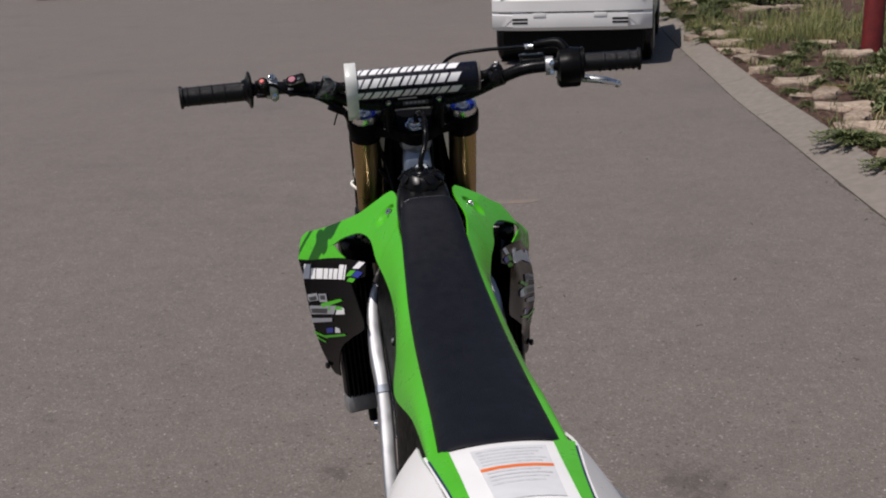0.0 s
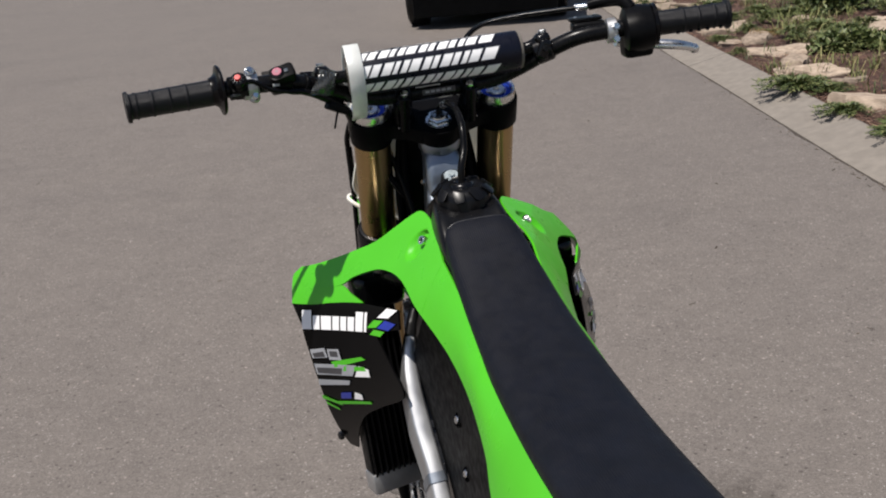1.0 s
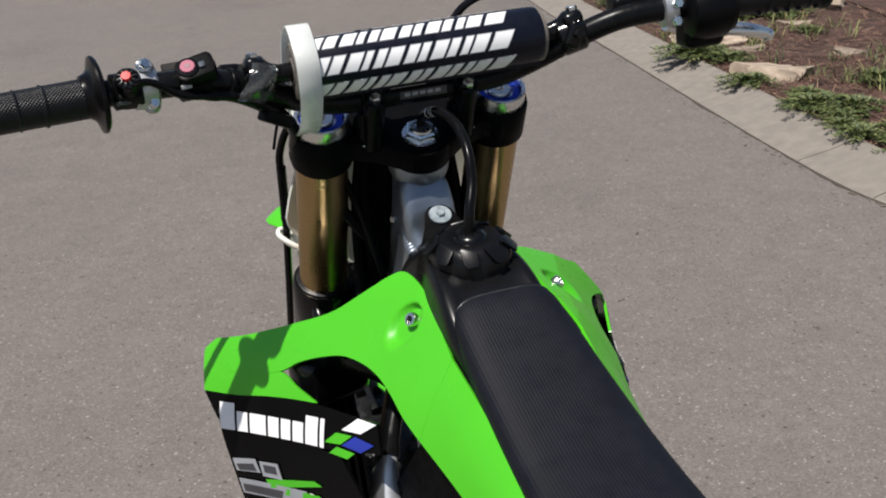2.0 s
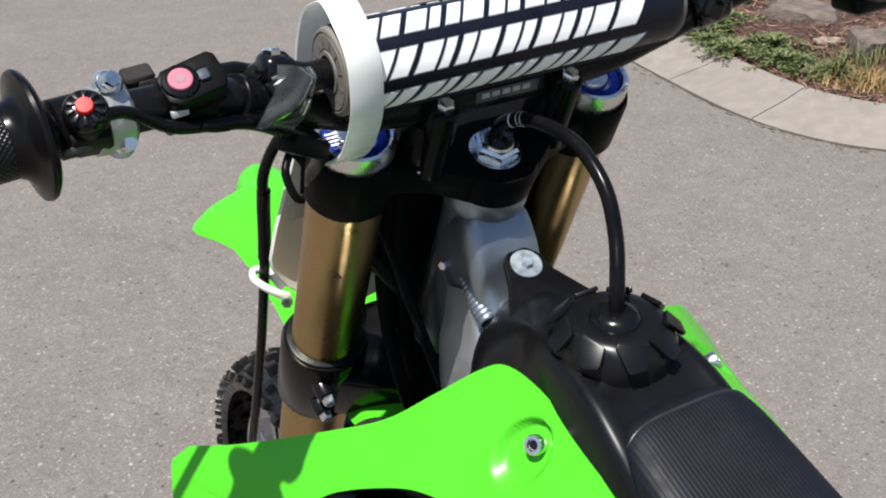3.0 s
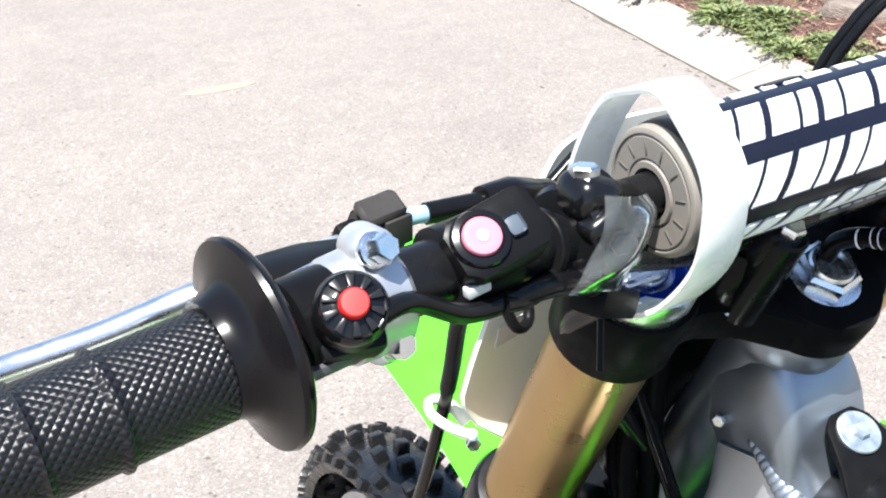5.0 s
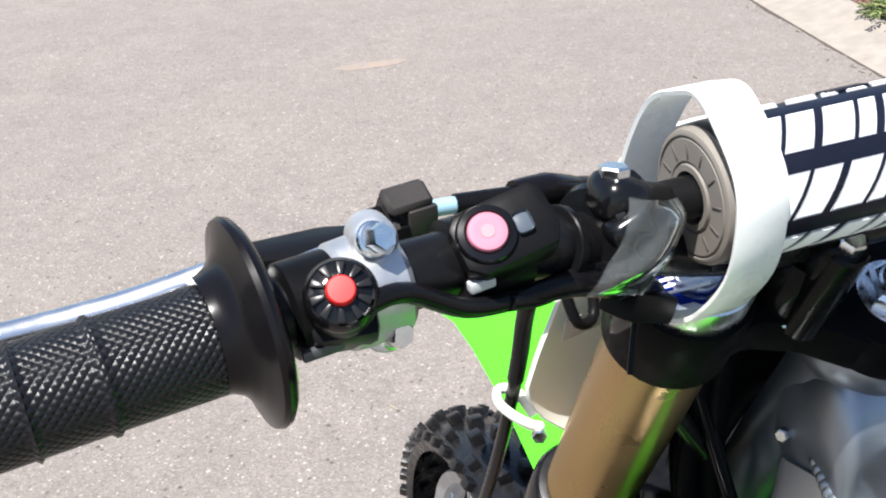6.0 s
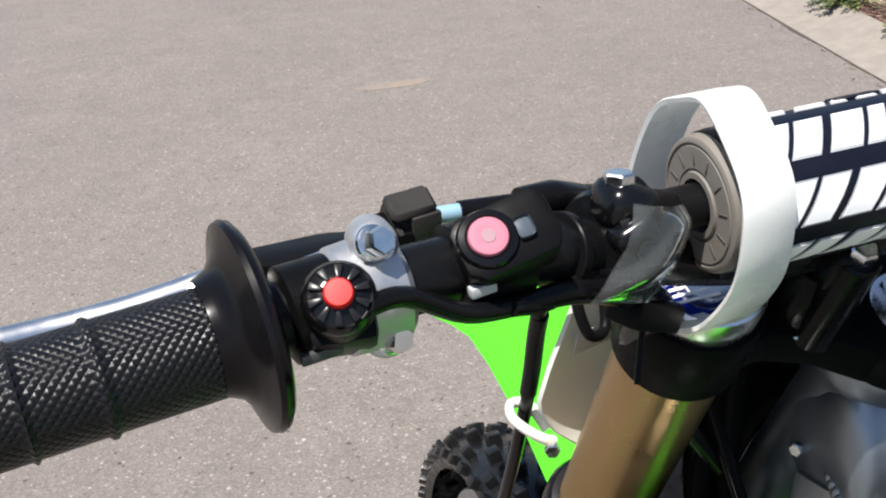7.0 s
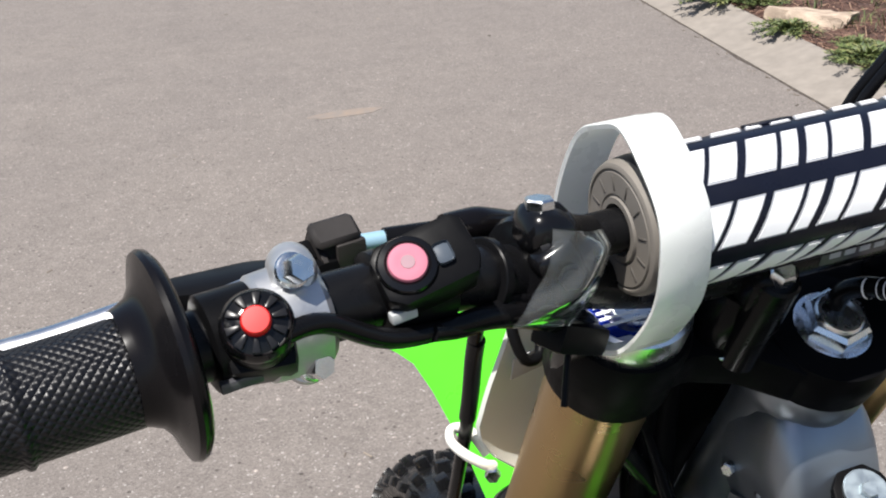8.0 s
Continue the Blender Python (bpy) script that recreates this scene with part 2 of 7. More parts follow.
PRINT_DARK = material("dark_print", (0.045, 0.045, 0.05), 0.35, vary=0.2, scale=30)
PRINT_BLUE = material("blue_print", (0.012, 0.03, 0.30), 0.35, vary=0.1, scale=30)
PRINT_NAVY = material("navy_print", (0.008, 0.014, 0.060), 0.35, vary=0.1, scale=30)
PRINT_ORANGE = material("orange_print", (0.80, 0.16, 0.02), 0.4, vary=0.1, scale=30)
DECAL_BLACK = material("decal_black", (0.0022, 0.0022, 0.0025), 0.16, vary=0.2, scale=30, spec=0.055)
WHITE = material("white_plastic", (0.80, 0.80, 0.79), 0.34, vary=0.03, scale=10, rough_vary=0.07, bump=0.04, bump_scale=400)
STRAP = material("strap_white", (0.74, 0.755, 0.73), 0.28, vary=0.03, scale=40, rough_vary=0.05)
PLATE = material("plate_white", (0.62, 0.63, 0.58), 0.38, vary=0.06, scale=12)
GUIDE = material("guide_white", (0.74, 0.73, 0.66), 0.38, vary=0.05, scale=60)
RED = material("red_button", (0.494, 0.0063, 0.0040), 0.5, vary=0.05, scale=90)
PINK = material("pink_button", (0.36, 0.105, 0.150), 0.65, vary=0.06, scale=90)
PINK_DARK = material("pink_mark", (0.235, 0.135, 0.155), 0.6, vary=0.06, scale=90)
PALE_BLUE = material("pale_blue_plastic", (0.20, 0.33, 0.41), 0.4, vary=0.1, scale=60)
GREY_PLASTIC = material("grey_plastic", (0.33, 0.34, 0.34), 0.45, vary=0.1, scale=60)
LABEL_TEXT = material("label_text", (0.52, 0.53, 0.54), 0.4, vary=0.15, scale=200)
LABEL = material("label_silver", (0.64, 0.65, 0.66), 0.4, vary=0.06, scale=40)
CAR_WHITE = material("car_white", (0.74, 0.74, 0.73), 0.25, vary=0.03, scale=3, coat=0.4)
CAR_DARK = material("car_dark", (0.018, 0.019, 0.022), 0.25, vary=0.2, scale=3, coat=0.4)
CAR_TRIM = material("car_trim", (0.007, 0.007, 0.007), 0.6, vary=0.2, scale=8, spec=0.1)
ORANGE_STAIN = material("orange_mark", (0.195, 0.150, 0.115), 0.9, color2=(0.15, 0.132, 0.118), scale=22)
CRACK = material("joint_dirt", (0.048, 0.038, 0.031), 0.95, vary=0.3, scale=30)
LED = material("led_window", (0.050, 0.062, 0.078), 0.42, vary=0.1, scale=90, spec=0.10)
ADJUSTER = material("adjuster_rubber", (0.020, 0.0175, 0.0165), 0.62, vary=0.25, scale=70, rough_vary=0.1, bump=0.3, bump_scale=500, distance=0.0002, spec=0.25)
FLUTE = material("flute_plastic", (0.010, 0.010, 0.011), 0.30, vary=0.1, scale=60, rough_vary=0.05, spec=0.22)
CLAMP_BLACK = material("clamp_anodised", (0.0030, 0.0030, 0.0036), 0.24, vary=0.2, scale=50, rough_vary=0.06, spec=0.10)


def clear_plastic():
    """Thin clear film: see-through, faintly milky, with a sharp gloss at grazing angles."""
    m = bpy.data.materials.new("clear_plastic")
    m.use_nodes = True
    nt = m.node_tree
    nt.nodes.remove(nt.nodes["Principled BSDF"])
    clear, milk, gloss = (nt.nodes.new("ShaderNodeBsdf" + k) for k in ("Transparent", "Diffuse", "Glossy"))
    clear.inputs["Color"].default_value = (0.97, 0.98, 0.975, 1)
    milk.inputs["Color"].default_value = (0.45, 0.47, 0.46, 1)
    gloss.inputs["Roughness"].default_value = 0.06
    gloss.inputs["Color"].default_value = (0.75, 0.78, 0.78, 1)
    haze, skin, fres = nt.nodes.new("ShaderNodeMixShader"), nt.nodes.new("ShaderNodeMixShader"), nt.nodes.new("ShaderNodeFresnel")
    haze.inputs["Fac"].default_value, fres.inputs["IOR"].default_value = 0.045, 1.28
    L = nt.links.new
    L(clear.outputs[0], haze.inputs[1])
    L(milk.outputs[0], haze.inputs[2])
    L(fres.outputs[0], skin.inputs["Fac"])
    L(haze.outputs[0], skin.inputs[1])
    L(gloss.outputs[0], skin.inputs[2])
    L(skin.outputs[0], nt.nodes["Material Output"].inputs["Surface"])
    return m


def translucent(m, share, color):
    """Lets part of the light through a thin plastic."""
    nt = m.node_tree
    t, x = nt.nodes.new("ShaderNodeBsdfTranslucent"), nt.nodes.new("ShaderNodeMixShader")
    t.inputs["Color"].default_value = (*color, 1)
    x.inputs["Fac"].default_value = share
    nt.links.new(nt.nodes["Principled BSDF"].outputs[0], x.inputs[1])
    nt.links.new(t.outputs[0], x.inputs[2])
    nt.links.new(x.outputs[0], nt.nodes["Material Output"].inputs["Surface"])


def knurl_material():
    """Dark grey rubber with fine crossed grooves."""
    m = material("knurled_rubber", (0.024, 0.021, 0.0195), 0.55, vary=0.2, scale=80, spec=0.3)
    nt = m.node_tree
    co = nt.nodes.new("ShaderNodeTexCoord")
    turn = nt.nodes.new("ShaderNodeMapping")
    turn.inputs["Rotation"].default_value = (0, 0, radians(45))
    ck = nt.nodes.new("ShaderNodeTexChecker")
    ck.inputs["Scale"].default_value = 1100
    b = nt.nodes.new("ShaderNodeBump")
    b.inputs["Strength"].default_value, b.inputs["Distance"].default_value = 0.8, 0.0004
    nt.links.new(co.outputs["Object"], turn.inputs["Vector"])
    nt.links.new(turn.outputs["Vector"], ck.inputs["Vector"])
    nt.links.new(ck.outputs["Fac"], b.inputs["Height"])
    nt.links.new(b.outputs["Normal"], nt.nodes["Principled BSDF"].inputs["Normal"])
    return m


def piece_material(name, stops, rough):
    """Colour that changes from loose piece to loose piece of one mesh."""
    m = bpy.data.materials.new(name)
    m.use_nodes = True
    nt = m.node_tree
    g = nt.nodes.new("ShaderNodeNewGeometry")
    r = nt.nodes.new("ShaderNodeValToRGB")
    while len(r.color_ramp.elements) < len(stops):
        r.color_ramp.elements.new(0.5)
    for e, (pos, c) in zip(r.color_ramp.elements, stops):
        e.position, e.color = pos, (*c, 1)
    nt.links.new(g.outputs["Random Per Island"], r.inputs["Fac"])
    nt.links.new(r.outputs["Color"], nt.nodes["Principled BSDF"].inputs["Base Color"])
    nt.nodes["Principled BSDF"].inputs["Roughness"].default_value = rough
    return m


LEAF = piece_material("leaf", [(0.0, (0.025, 0.038, 0.010)), (0.45, (0.074, 0.105, 0.026)), (0.8, (0.11, 0.13, 0.038)), (1.0, (0.19, 0.185, 0.070))], 0.55)
DRYLEAF = piece_material("dry_grass", [(0.0, (0.065, 0.095, 0.024)), (0.5, (0.18, 0.20, 0.060)), (1.0, (0.38, 0.34, 0.15))], 0.7)
OCHRE = piece_material("ochre_grass", [(0.0, (0.10, 0.065, 0.022)), (0.5, (0.24, 0.15, 0.05)), (1.0, (0.42, 0.30, 0.13))], 0.8)
MULCH = piece_material("mulch", [(0.0, (0.030, 0.017, 0.012)), (0.45, (0.080, 0.038, 0.026)), (0.75, (0.165, 0.085, 0.058)), (1.0, (0.34, 0.225, 0.15))], 0.9)
LITTER = piece_material("litter", [(0.0, (0.05, 0.04, 0.03)), (0.6, (0.12, 0.095, 0.07)), (1.0, (0.26, 0.22, 0.17))], 0.9)
CLEAR = clear_plastic()
KNURL = knurl_material()
translucent(STRAP, 0.28, (0.80, 0.82, 0.80))
translucent(PLATE, 0.15, (0.7, 0.72, 0.66))
GLASS_DARK = material("dark_glass", (0.01, 0.012, 0.014), 0.05, coat=0.5)


# ---- building helpers ----
def part(name, bm, mat, parent=None, label="", angle=38):
    me = bpy.data.meshes.new(name)
    bmesh.ops.recalc_face_normals(bm, faces=bm.faces)
    for fc in bm.faces:
        fc.smooth = True
    bm.to_mesh(me)
    bm.free()
    me.set_sharp_from_angle(angle=radians(angle))
    me.materials.append(mat)
    ob = new(name, me)
    if parent is not None:
        ob.parent = parent
    return tagged(ob, label)


def thing(name, label, category, m=None, group=""):
    ob = new(name)
    ob.empty_display_size = 0.1
    if m is not None:
        ob.matrix_world = m
    return tagged(ob, label, category, group)


def axis(p, d, roll=0.0):
    """A matrix that stands on p with its z along d."""
    q = Vector(d).to_track_quat("Z", "Y").to_matrix().to_4x4()
    return Matrix.Translation(p) @ q @ Matrix.Rotation(radians(roll), 4, "Z")


def smooth_path(pts, n=6, closed=False):
    """Catmull-Rom through the points."""
    pts = [Vector(p) for p in pts]
    k = len(pts)
    out = []
    for i in range(k if closed else k - 1):
        if closed:
            a, b, c, d = (pts[(i + j) % k] for j in (-1, 0, 1, 2))
        else:
            a, b, c, d = pts[max(0, i - 1)], pts[i], pts[i + 1], pts[min(k - 1, i + 2)]
        for s in range(n):
            t = s / n
            out.append(0.5 * (2 * b + (c - a) * t + (2 * a - 5 * b + 4 * c - d) * t * t + (3 * b - a - 3 * c + d) * t ** 3))
    if not closed:
        out.append(pts[-1])
    return out


def loft(rings, caps=True, closed=True, bm=None):
    """A skin over rings of equally many points."""
    bm = bm or bmesh.new()
    vs = [[bm.verts.new(p) for p in r] for r in rings]
    n = len(vs[0])
    for a, b in zip(vs, vs[1:]):
        for i in range(n if closed else n - 1):
            j = (i + 1) % n
            bm.faces.new((a[i], a[j], b[j], b[i]))
    if caps and closed:
        bm.faces.new(list(reversed(vs[0])))
        bm.faces.new(vs[-1])
    return bm


def tube(pts, r, seg=12, smooth=6, caps=True, bm=None, flat=1.0):
    """A round rod along a smooth path; r: one radius or one for each point given."""
    path = smooth_path(pts, smooth) if smooth else [Vector(p) for p in pts]
    k = len(path)
    if isinstance(r, (list, tuple)):
        rr = []
        for i in range(k):
            u = i / (k - 1) * (len(r) - 1)
            a = min(int(u), len(r) - 2)
            rr.append(r[a] + (r[a + 1] - r[a]) * (u - a))
    else:
        rr = [r] * k
    t0 = (path[1] - path[0]).normalized()
    side = t0.orthogonal().normalized()
    rings = []
    for i, p in enumerate(path):
        t = (path[min(i + 1, k - 1)] - path[max(i - 1, 0)]).normalized()
        side = (side - t * side.dot(t)).normalized()
        up = t.cross(side)
        rings.append([p + side * (rr[i] * math.cos(2 * math.pi * j / seg)) + up * (rr[i] * flat * math.sin(2 * math.pi * j / seg)) for j in range(seg)])
    return loft(rings, caps, bm=bm)


def lathe(profile, m=None, seg=24, bm=None, caps=True, wobble=None):
    """Turns (radius, height) pairs about the z of m; wobble(angle, index) scales the radius."""
    m = m or Matrix()
    rings = []
    for k, (r, h) in enumerate(profile):
        ring = []
        for j in range(seg):
            a = 2 * math.pi * j / seg
            q = max(r, 1e-5) * (wobble(a, k) if wobble else 1)
            ring.append(m @ Vector((q * math.cos(a), q * math.sin(a), h)))
        rings.append(ring)
    return loft(rings, caps, bm=bm)


def block(sx, sy, sz, m=None, bevel=0.0, seg=2, bm=None):
    own = bmesh.new()
    bmesh.ops.create_cube(own, size=1.0, matrix=Matrix.Diagonal((sx, sy, sz, 1)))
    if bevel:
        bmesh.ops.bevel(own, geom=own.edges[:], offset=bevel, segments=seg, affect="EDGES", profile=0.6)
    bmesh.ops.transform(own, matrix=m or Matrix(), verts=own.verts)
    return merge(bm, own)


def merge(bm, own):
    if bm is None:
        return own
    me = bpy.data.meshes.new("tmp")
    own.to_mesh(me)
    own.free()
    bm.from_mesh(me)
    bpy.data.meshes.remove(me)
    return bm


def slab(poly, h, m=None, bevel=0.0, bm=None):
    """A flat outline in x, y, raised by h along z, with rounded rims."""
    own = bmesh.new()
    vs = [own.verts.new((x, y, 0)) for x, y in poly]
    f = own.faces.new(vs)
    r = bmesh.ops.extrude_face_region(own, geom=[f])
    bmesh.ops.translate(own, vec=(0, 0, h), verts=[v for v in r["geom"] if isinstance(v, bmesh.types.BMVert)])
    bmesh.ops.recalc_face_normals(own, faces=own.faces)
    if bevel:
        bmesh.ops.bevel(own, geom=[e for e in own.edges], offset=bevel, segments=2, affect="EDGES", profile=0.6)
    bmesh.ops.transform(own, matrix=m or Matrix(), verts=own.verts)
    return merge(bm, own)


def sheet(rows, thick, bm=None):
    """A panel from rows of points, given a thickness to both sides of its back."""
    own = bmesh.new()
    vs = [[own.verts.new(p) for p in r] for r in rows]
    for a, b in zip(vs, vs[1:]):
        for i in range(len(a) - 1):
            own.faces.new((a[i], a[i + 1], b[i + 1], b[i]))
    bmesh.ops.recalc_face_normals(own, faces=own.faces)
    bmesh.ops.solidify(own, geom=own.faces[:], thickness=thick)
    return merge(bm, own)


def hexagon(p, d, r, h, roll=0, bm=None):
    """A bolt head: a hexagon with a chamfered top."""
    return lathe([(r, 0), (r, h * 0.8), (r * 0.86, h)], axis(p, d, roll), seg=6, bm=bm)


def bolt(name, p, d, r, h, parent, washer=0.0, mat=None, label=""):
    b = part(name, hexagon(p, d, r, h), mat or STEEL, parent, label, angle=25)
    if washer:
        w = Vector(p) - Vector(d).normalized() * 0.0005
        part("washer", lathe([(washer * 0.97, -0.001), (washer, 0.0), (washer, 0.0012), (washer * 0.95, 0.0018)], axis(w, d), seg=28), mat or STEEL, b)
    return b


# ---- ground, kerb and planting bed ----
KERB_FRONT = [(9.0, 3.30), (5.0, 3.48), (3.4, 3.62), (2.75, 3.82), (2.36, 4.05), (2.18, 4.31), (2.105, 4.65), (2.095, 5.2), (2.11, 5.9), (2.135, 6.7), (2.17, 7.8), (2.20, 9.2), (2.31, 11.2), (2.43, 13.4), (2.63, 16.2), (3.0, 20.0), (3.6, 25.0), (4.6, 32.0), (7.0, 45.0)]
front = smooth_path([(x, y, 0) for x, y in KERB_FRONT], 8)
KERB_WIDTH = 0.30


def kerb_side(i):
    a, b = front[max(i - 1, 0)], front[min(i + 1, len(front) - 1)]
    t = (b - a).normalized()
    return Vector((t.y, -t.x, 0))


bm = bmesh.new()
bm.faces.new([bm.verts.new(v) for v in ((-1200, -800, 0), (1200, -800, 0), (1200, 1800, 0), (-1200, 1800, 0))])
tagged(part("road", bm, ASPHALT), "pale worn grey asphalt with scattered stone chips", "road", kind="structure")

# the kerb is cast in lengths with a dark joint between them

def kerb_piece(i0, i1):
    rings = []
    for i in range(i0, i1 + 1):
        s = kerb_side(i)
        p = front[i]
        jit = 0.001 * noise.noise((p.x * 3, p.y * 3, 0))
        rings.append([p + s * w + Vector((0, 0, z + jit)) for w, z in ((0, -0.1), (0, 0.004), (0.012, 0.012), (0.17, 0.045), (0.27, 0.075), (0.292, 0.076), (KERB_WIDTH, 0.068), (KERB_WIDTH, -0.1))])
    return loft(rings)


kerb = tagged(part("kerb_base", kerb_piece(0, len(front) - 1), CRACK), "sloping concrete kerb with dark joints between its lengths", "kerb", kind="structure")
kerb.location.z = -0.006
# lengths between the joints, each a little proud of the dark bed
cuts = [0]
near = lambda x, y: min(range(len(front)), key=lambda i: (front[i].x - x) ** 2 + (front[i].y - y) ** 2)
for x, y in ((4.2, 3.5), (3.0, 3.7), (2.10, 4.50), (2.07, 5.06), (2.11, 6.95), (2.17, 8.4), (2.25, 10.1), (2.36, 12.2), (2.5, 14.6), (2.8, 18.0), (3.3, 23.0)):
    cuts.append(near(x, y))
cuts.append(len(front) - 1)


def trimmed_piece(i0, i1, gap=0.003):
    rings = []
    idx = list(range(i0, i1 + 1))
    for k, i in enumerate(idx):
        s = kerb_side(i)
        p = front[i].copy()
        t = Vector((-s.y, s.x, 0))
        if k == 0:
            p += t * gap
        if k == len(idx) - 1:
            p -= t * gap
        jit = 0.0015 * noise.noise((p.x * 2.3, p.y * 2.3, 0.5))
        rings.append([p + s * w + Vector((0, 0, z + jit)) for w, z in ((-0.002, -0.1), (-0.002, 0.0005), (0.012, 0.010), (0.17, 0.046), (0.265, 0.076), (0.29, 0.079), (KERB_WIDTH - 0.002, 0.070), (KERB_WIDTH - 0.002, -0.1))])
    return loft(rings)


for a, b in zip(cuts, cuts[1:]):
    if b > a:
        part("kerb_stone", trimmed_piece(a, b), CONCRETE, kerb).location.z = 0.006

# dirt washed into the seam between kerb and road
rows = []
for i in range(len(front)):
    s = kerb_side(i)
    p = front[i]
    w0 = max(0.0015, 0.004 + 0.014 * noise.noise((p.x * 4, p.y * 4, 3)) + 0.012 * noise.noise((p.x * 19, p.y * 19, 4)))
    rows.append([p - s * w0 + Vector((0, 0, 0.0012)), p - s * w0 * 0.4 + Vector((0, 0, 0.0030)), p + s * 0.0025 + Vector((0, 0, 0.0055))])
part("seam_dirt", sheet(rows, 0.001), CRACK, kerb).location.z = 0.006

# planting bed behind the kerb, rising gently
rings = []
for i in range(len(front)):
    s = kerb_side(i)
    rings.append([])
    for w in (0.285, 0.36, 0.5, 0.75, 1.1, 1.6, 2.4, 4.0, 8.0, 20.0):
        q = front[i] + s * w
        h = 0.062 + 0.05 * min(1, max(0, w - 0.3) / 0.8) + (0.035 * noise.noise((q.x * 2.2, q.y * 2.2, 1)) + 0.02 * noise.noise((q.x * 7, q.y * 7, 2))) * min(1, max(0, (w - 0.29) * 5))
        rings[-1].append(Vector((q.x, q.y, h)))
bm = loft(rings, caps=False, closed=False)
tagged(part("garden_bed_ground", bm, SOIL), "reddish brown soil of the planting bed behind the kerb", "soil", kind="structure")


def bed_z(x, y):
    best = min(range(len(front)), key=lambda i: (front[i].x - x) ** 2 + (front[i].y - y) ** 2)
    w = (Vector((x, y, 0)) - front[best]).dot(kerb_side(best))
    if w < 0.28:
        return 0.005 + max(0, w) * 0.25
    return 0.062 + 0.05 * min(1, max(0, w - 0.3) / 0.8) + (0.035 * noise.noise((x * 2.2, y * 2.2, 1)) + 0.02 * noise.noise((x * 7, y * 7, 2))) * min(1, max(0, (w - 0.29) * 5))


# ---- motocross bike ----
BIKE = Matrix.Translation((-0.0111, 1.9235, 0)) @ Matrix.Rotation(radians(7.8), 4, "Z") @ Matrix.Rotation(radians(-2.0), 4, "Y")
bike = thing("dirt_bike", "green, white and black motocross bike parked upright on asphalt", "motorcycle", BIKE)

# steering frame: x across, y ahead, z up along the steering axis
FWD, UP = Vector((0, 0.891, 0.454)), Vector((0, -0.454, 0.891))
HEAD = Vector((0, 0.008, 1.165))
STEER = Matrix((( 1, 0, 0, HEAD.x), (0, FWD.y, UP.y, HEAD.y), (0, FWD.z, UP.z, HEAD.z), (0, 0, 0, 1)))


def st(x, y, z):
    return STEER @ Vector((x, y, z))


FX, FY = 0.0905, 0.0285
AXLE = Vector((0, 0.49, 0.345))


def fork_leg(s):
    m = STEER @ Matrix.Translation((s * FX, FY, 0))
    up = part("fork_tube", lathe([(0.0263, -0.01), (0.0263, -0.212), (0.0285, -0.216), (0.0285, -0.50), (0.031, -0.505), (0.031, -0.56), (0.026, -0.57)], m, 40), GOLD, bike, "gold anodised upper fork tube")
    part("fork_slider", lathe([(0.0235, -0.55), (0.0235, -0.86), (0.03, -0.87), (0.032, -0.93), (0.02, -0.95)], m, 24), STEEL, up, "polished lower fork slider")
    cap = part("fork_cap", lathe([(0.0255, 0.004), (0.0268, 0.010), (0.0268, 0.020), (0.0258, 0.0235), (0.0240, 0.0245), (0.0224, 0.0230), (0.0218, 0.016)], m, 40), CHROME, up, "bright alloy fork cap ring")
    part("cap_ring", lathe([(0.0216, 0.010), (0.0216, 0.0175), (0.0205, 0.0190), (0.0145, 0.0195), (0.014, 0.012)], m, 36), BLUE, cap, "blue anodised adjuster ring")
    part("cap_plug", lathe([(0.0120, 0.012), (0.0120, 0.0205), (0.0110, 0.0220), (0.005, 0.0220), (0.0045, 0.018)], m, 24), CHROME, cap)
    # guard along the slider
    gm = m @ Matrix.Translation((s * 0.008, 0.012, 0))
    rings = []
    for k in range(9):
        h = -0.52 - 0.36 * k / 8
        rings.append([gm @ Vector((0.036 * math.cos(a), 0.036 * math.sin(a), h)) for a in [radians(-70 + 20 * j + (90 if s > 0 else 90)) for j in range(8)]])
    part("fork_guard", sheet(rings, 0.003), WHITE, up, "white plastic fork guard")
    return up


left_fork = fork_leg(-1)
fork_leg(1)
# five white bars drawn as the striped reflection in the left cap
for k in range(5):
    w = 0.0110 + 0.0024 * k
    part("cap_reflection", block(w, 0.0014, 0.0008, STEER @ Matrix.Translation((-FX - 0.0185 + w / 2, FY + 0.0050 - 0.0034 * k, 0.0206 + 0.0004 * k)), 0.0002, 1), PRINT_WHITE, left_fork)

# upper clamp: two split rings, a bridge and a hump behind the stem
bm = bmesh.new()
for s in (-1, 1):
    lathe([(0.0288, -0.0320), (0.0302, -0.0300), (0.0304, 0.006), (0.0292, 0.010), (0.0262, 0.010)], STEER @ Matrix.Translation((s * FX, FY, 0)), 36, bm)
bridge = [(-0.0905, 0.000), (-0.066, 0.004), (-0.044, -0.004), (-0.025, -0.019), (0.025, -0.019), (0.044, -0.004), (0.066, 0.004), (0.0905, 0.000), (0.095, 0.060), (0.055, 0.052), (-0.055, 0.052), (-0.095, 0.060)]
slab(bridge, 0.024, STEER @ Matrix.Translation((0, 0, -0.020)), 0.004, bm)
lathe([(0.0290, -0.0205), (0.0308, -0.018), (0.0312, -0.002), (0.029, 0.0046), (0.02, 0.0055)], STEER, 40, bm)
upper_clamp = part("upper_clamp", bm, MATT_BLACK, bike, "black anodised upper fork clamp")
nut = part("stem_nut", hexagon(st(0, 0, 0.005), UP, 0.0155, 0.009, 12), STEEL, upper_clamp, "zinc-plated hexagon stem nut")
part("washer", lathe([(0.0172, -0.001), (0.0178, 0.0), (0.0178, 0.0015), (0.0165, 0.002)], axis(st(0, 0, 0.0045), UP), seg=32), STEEL, nut)
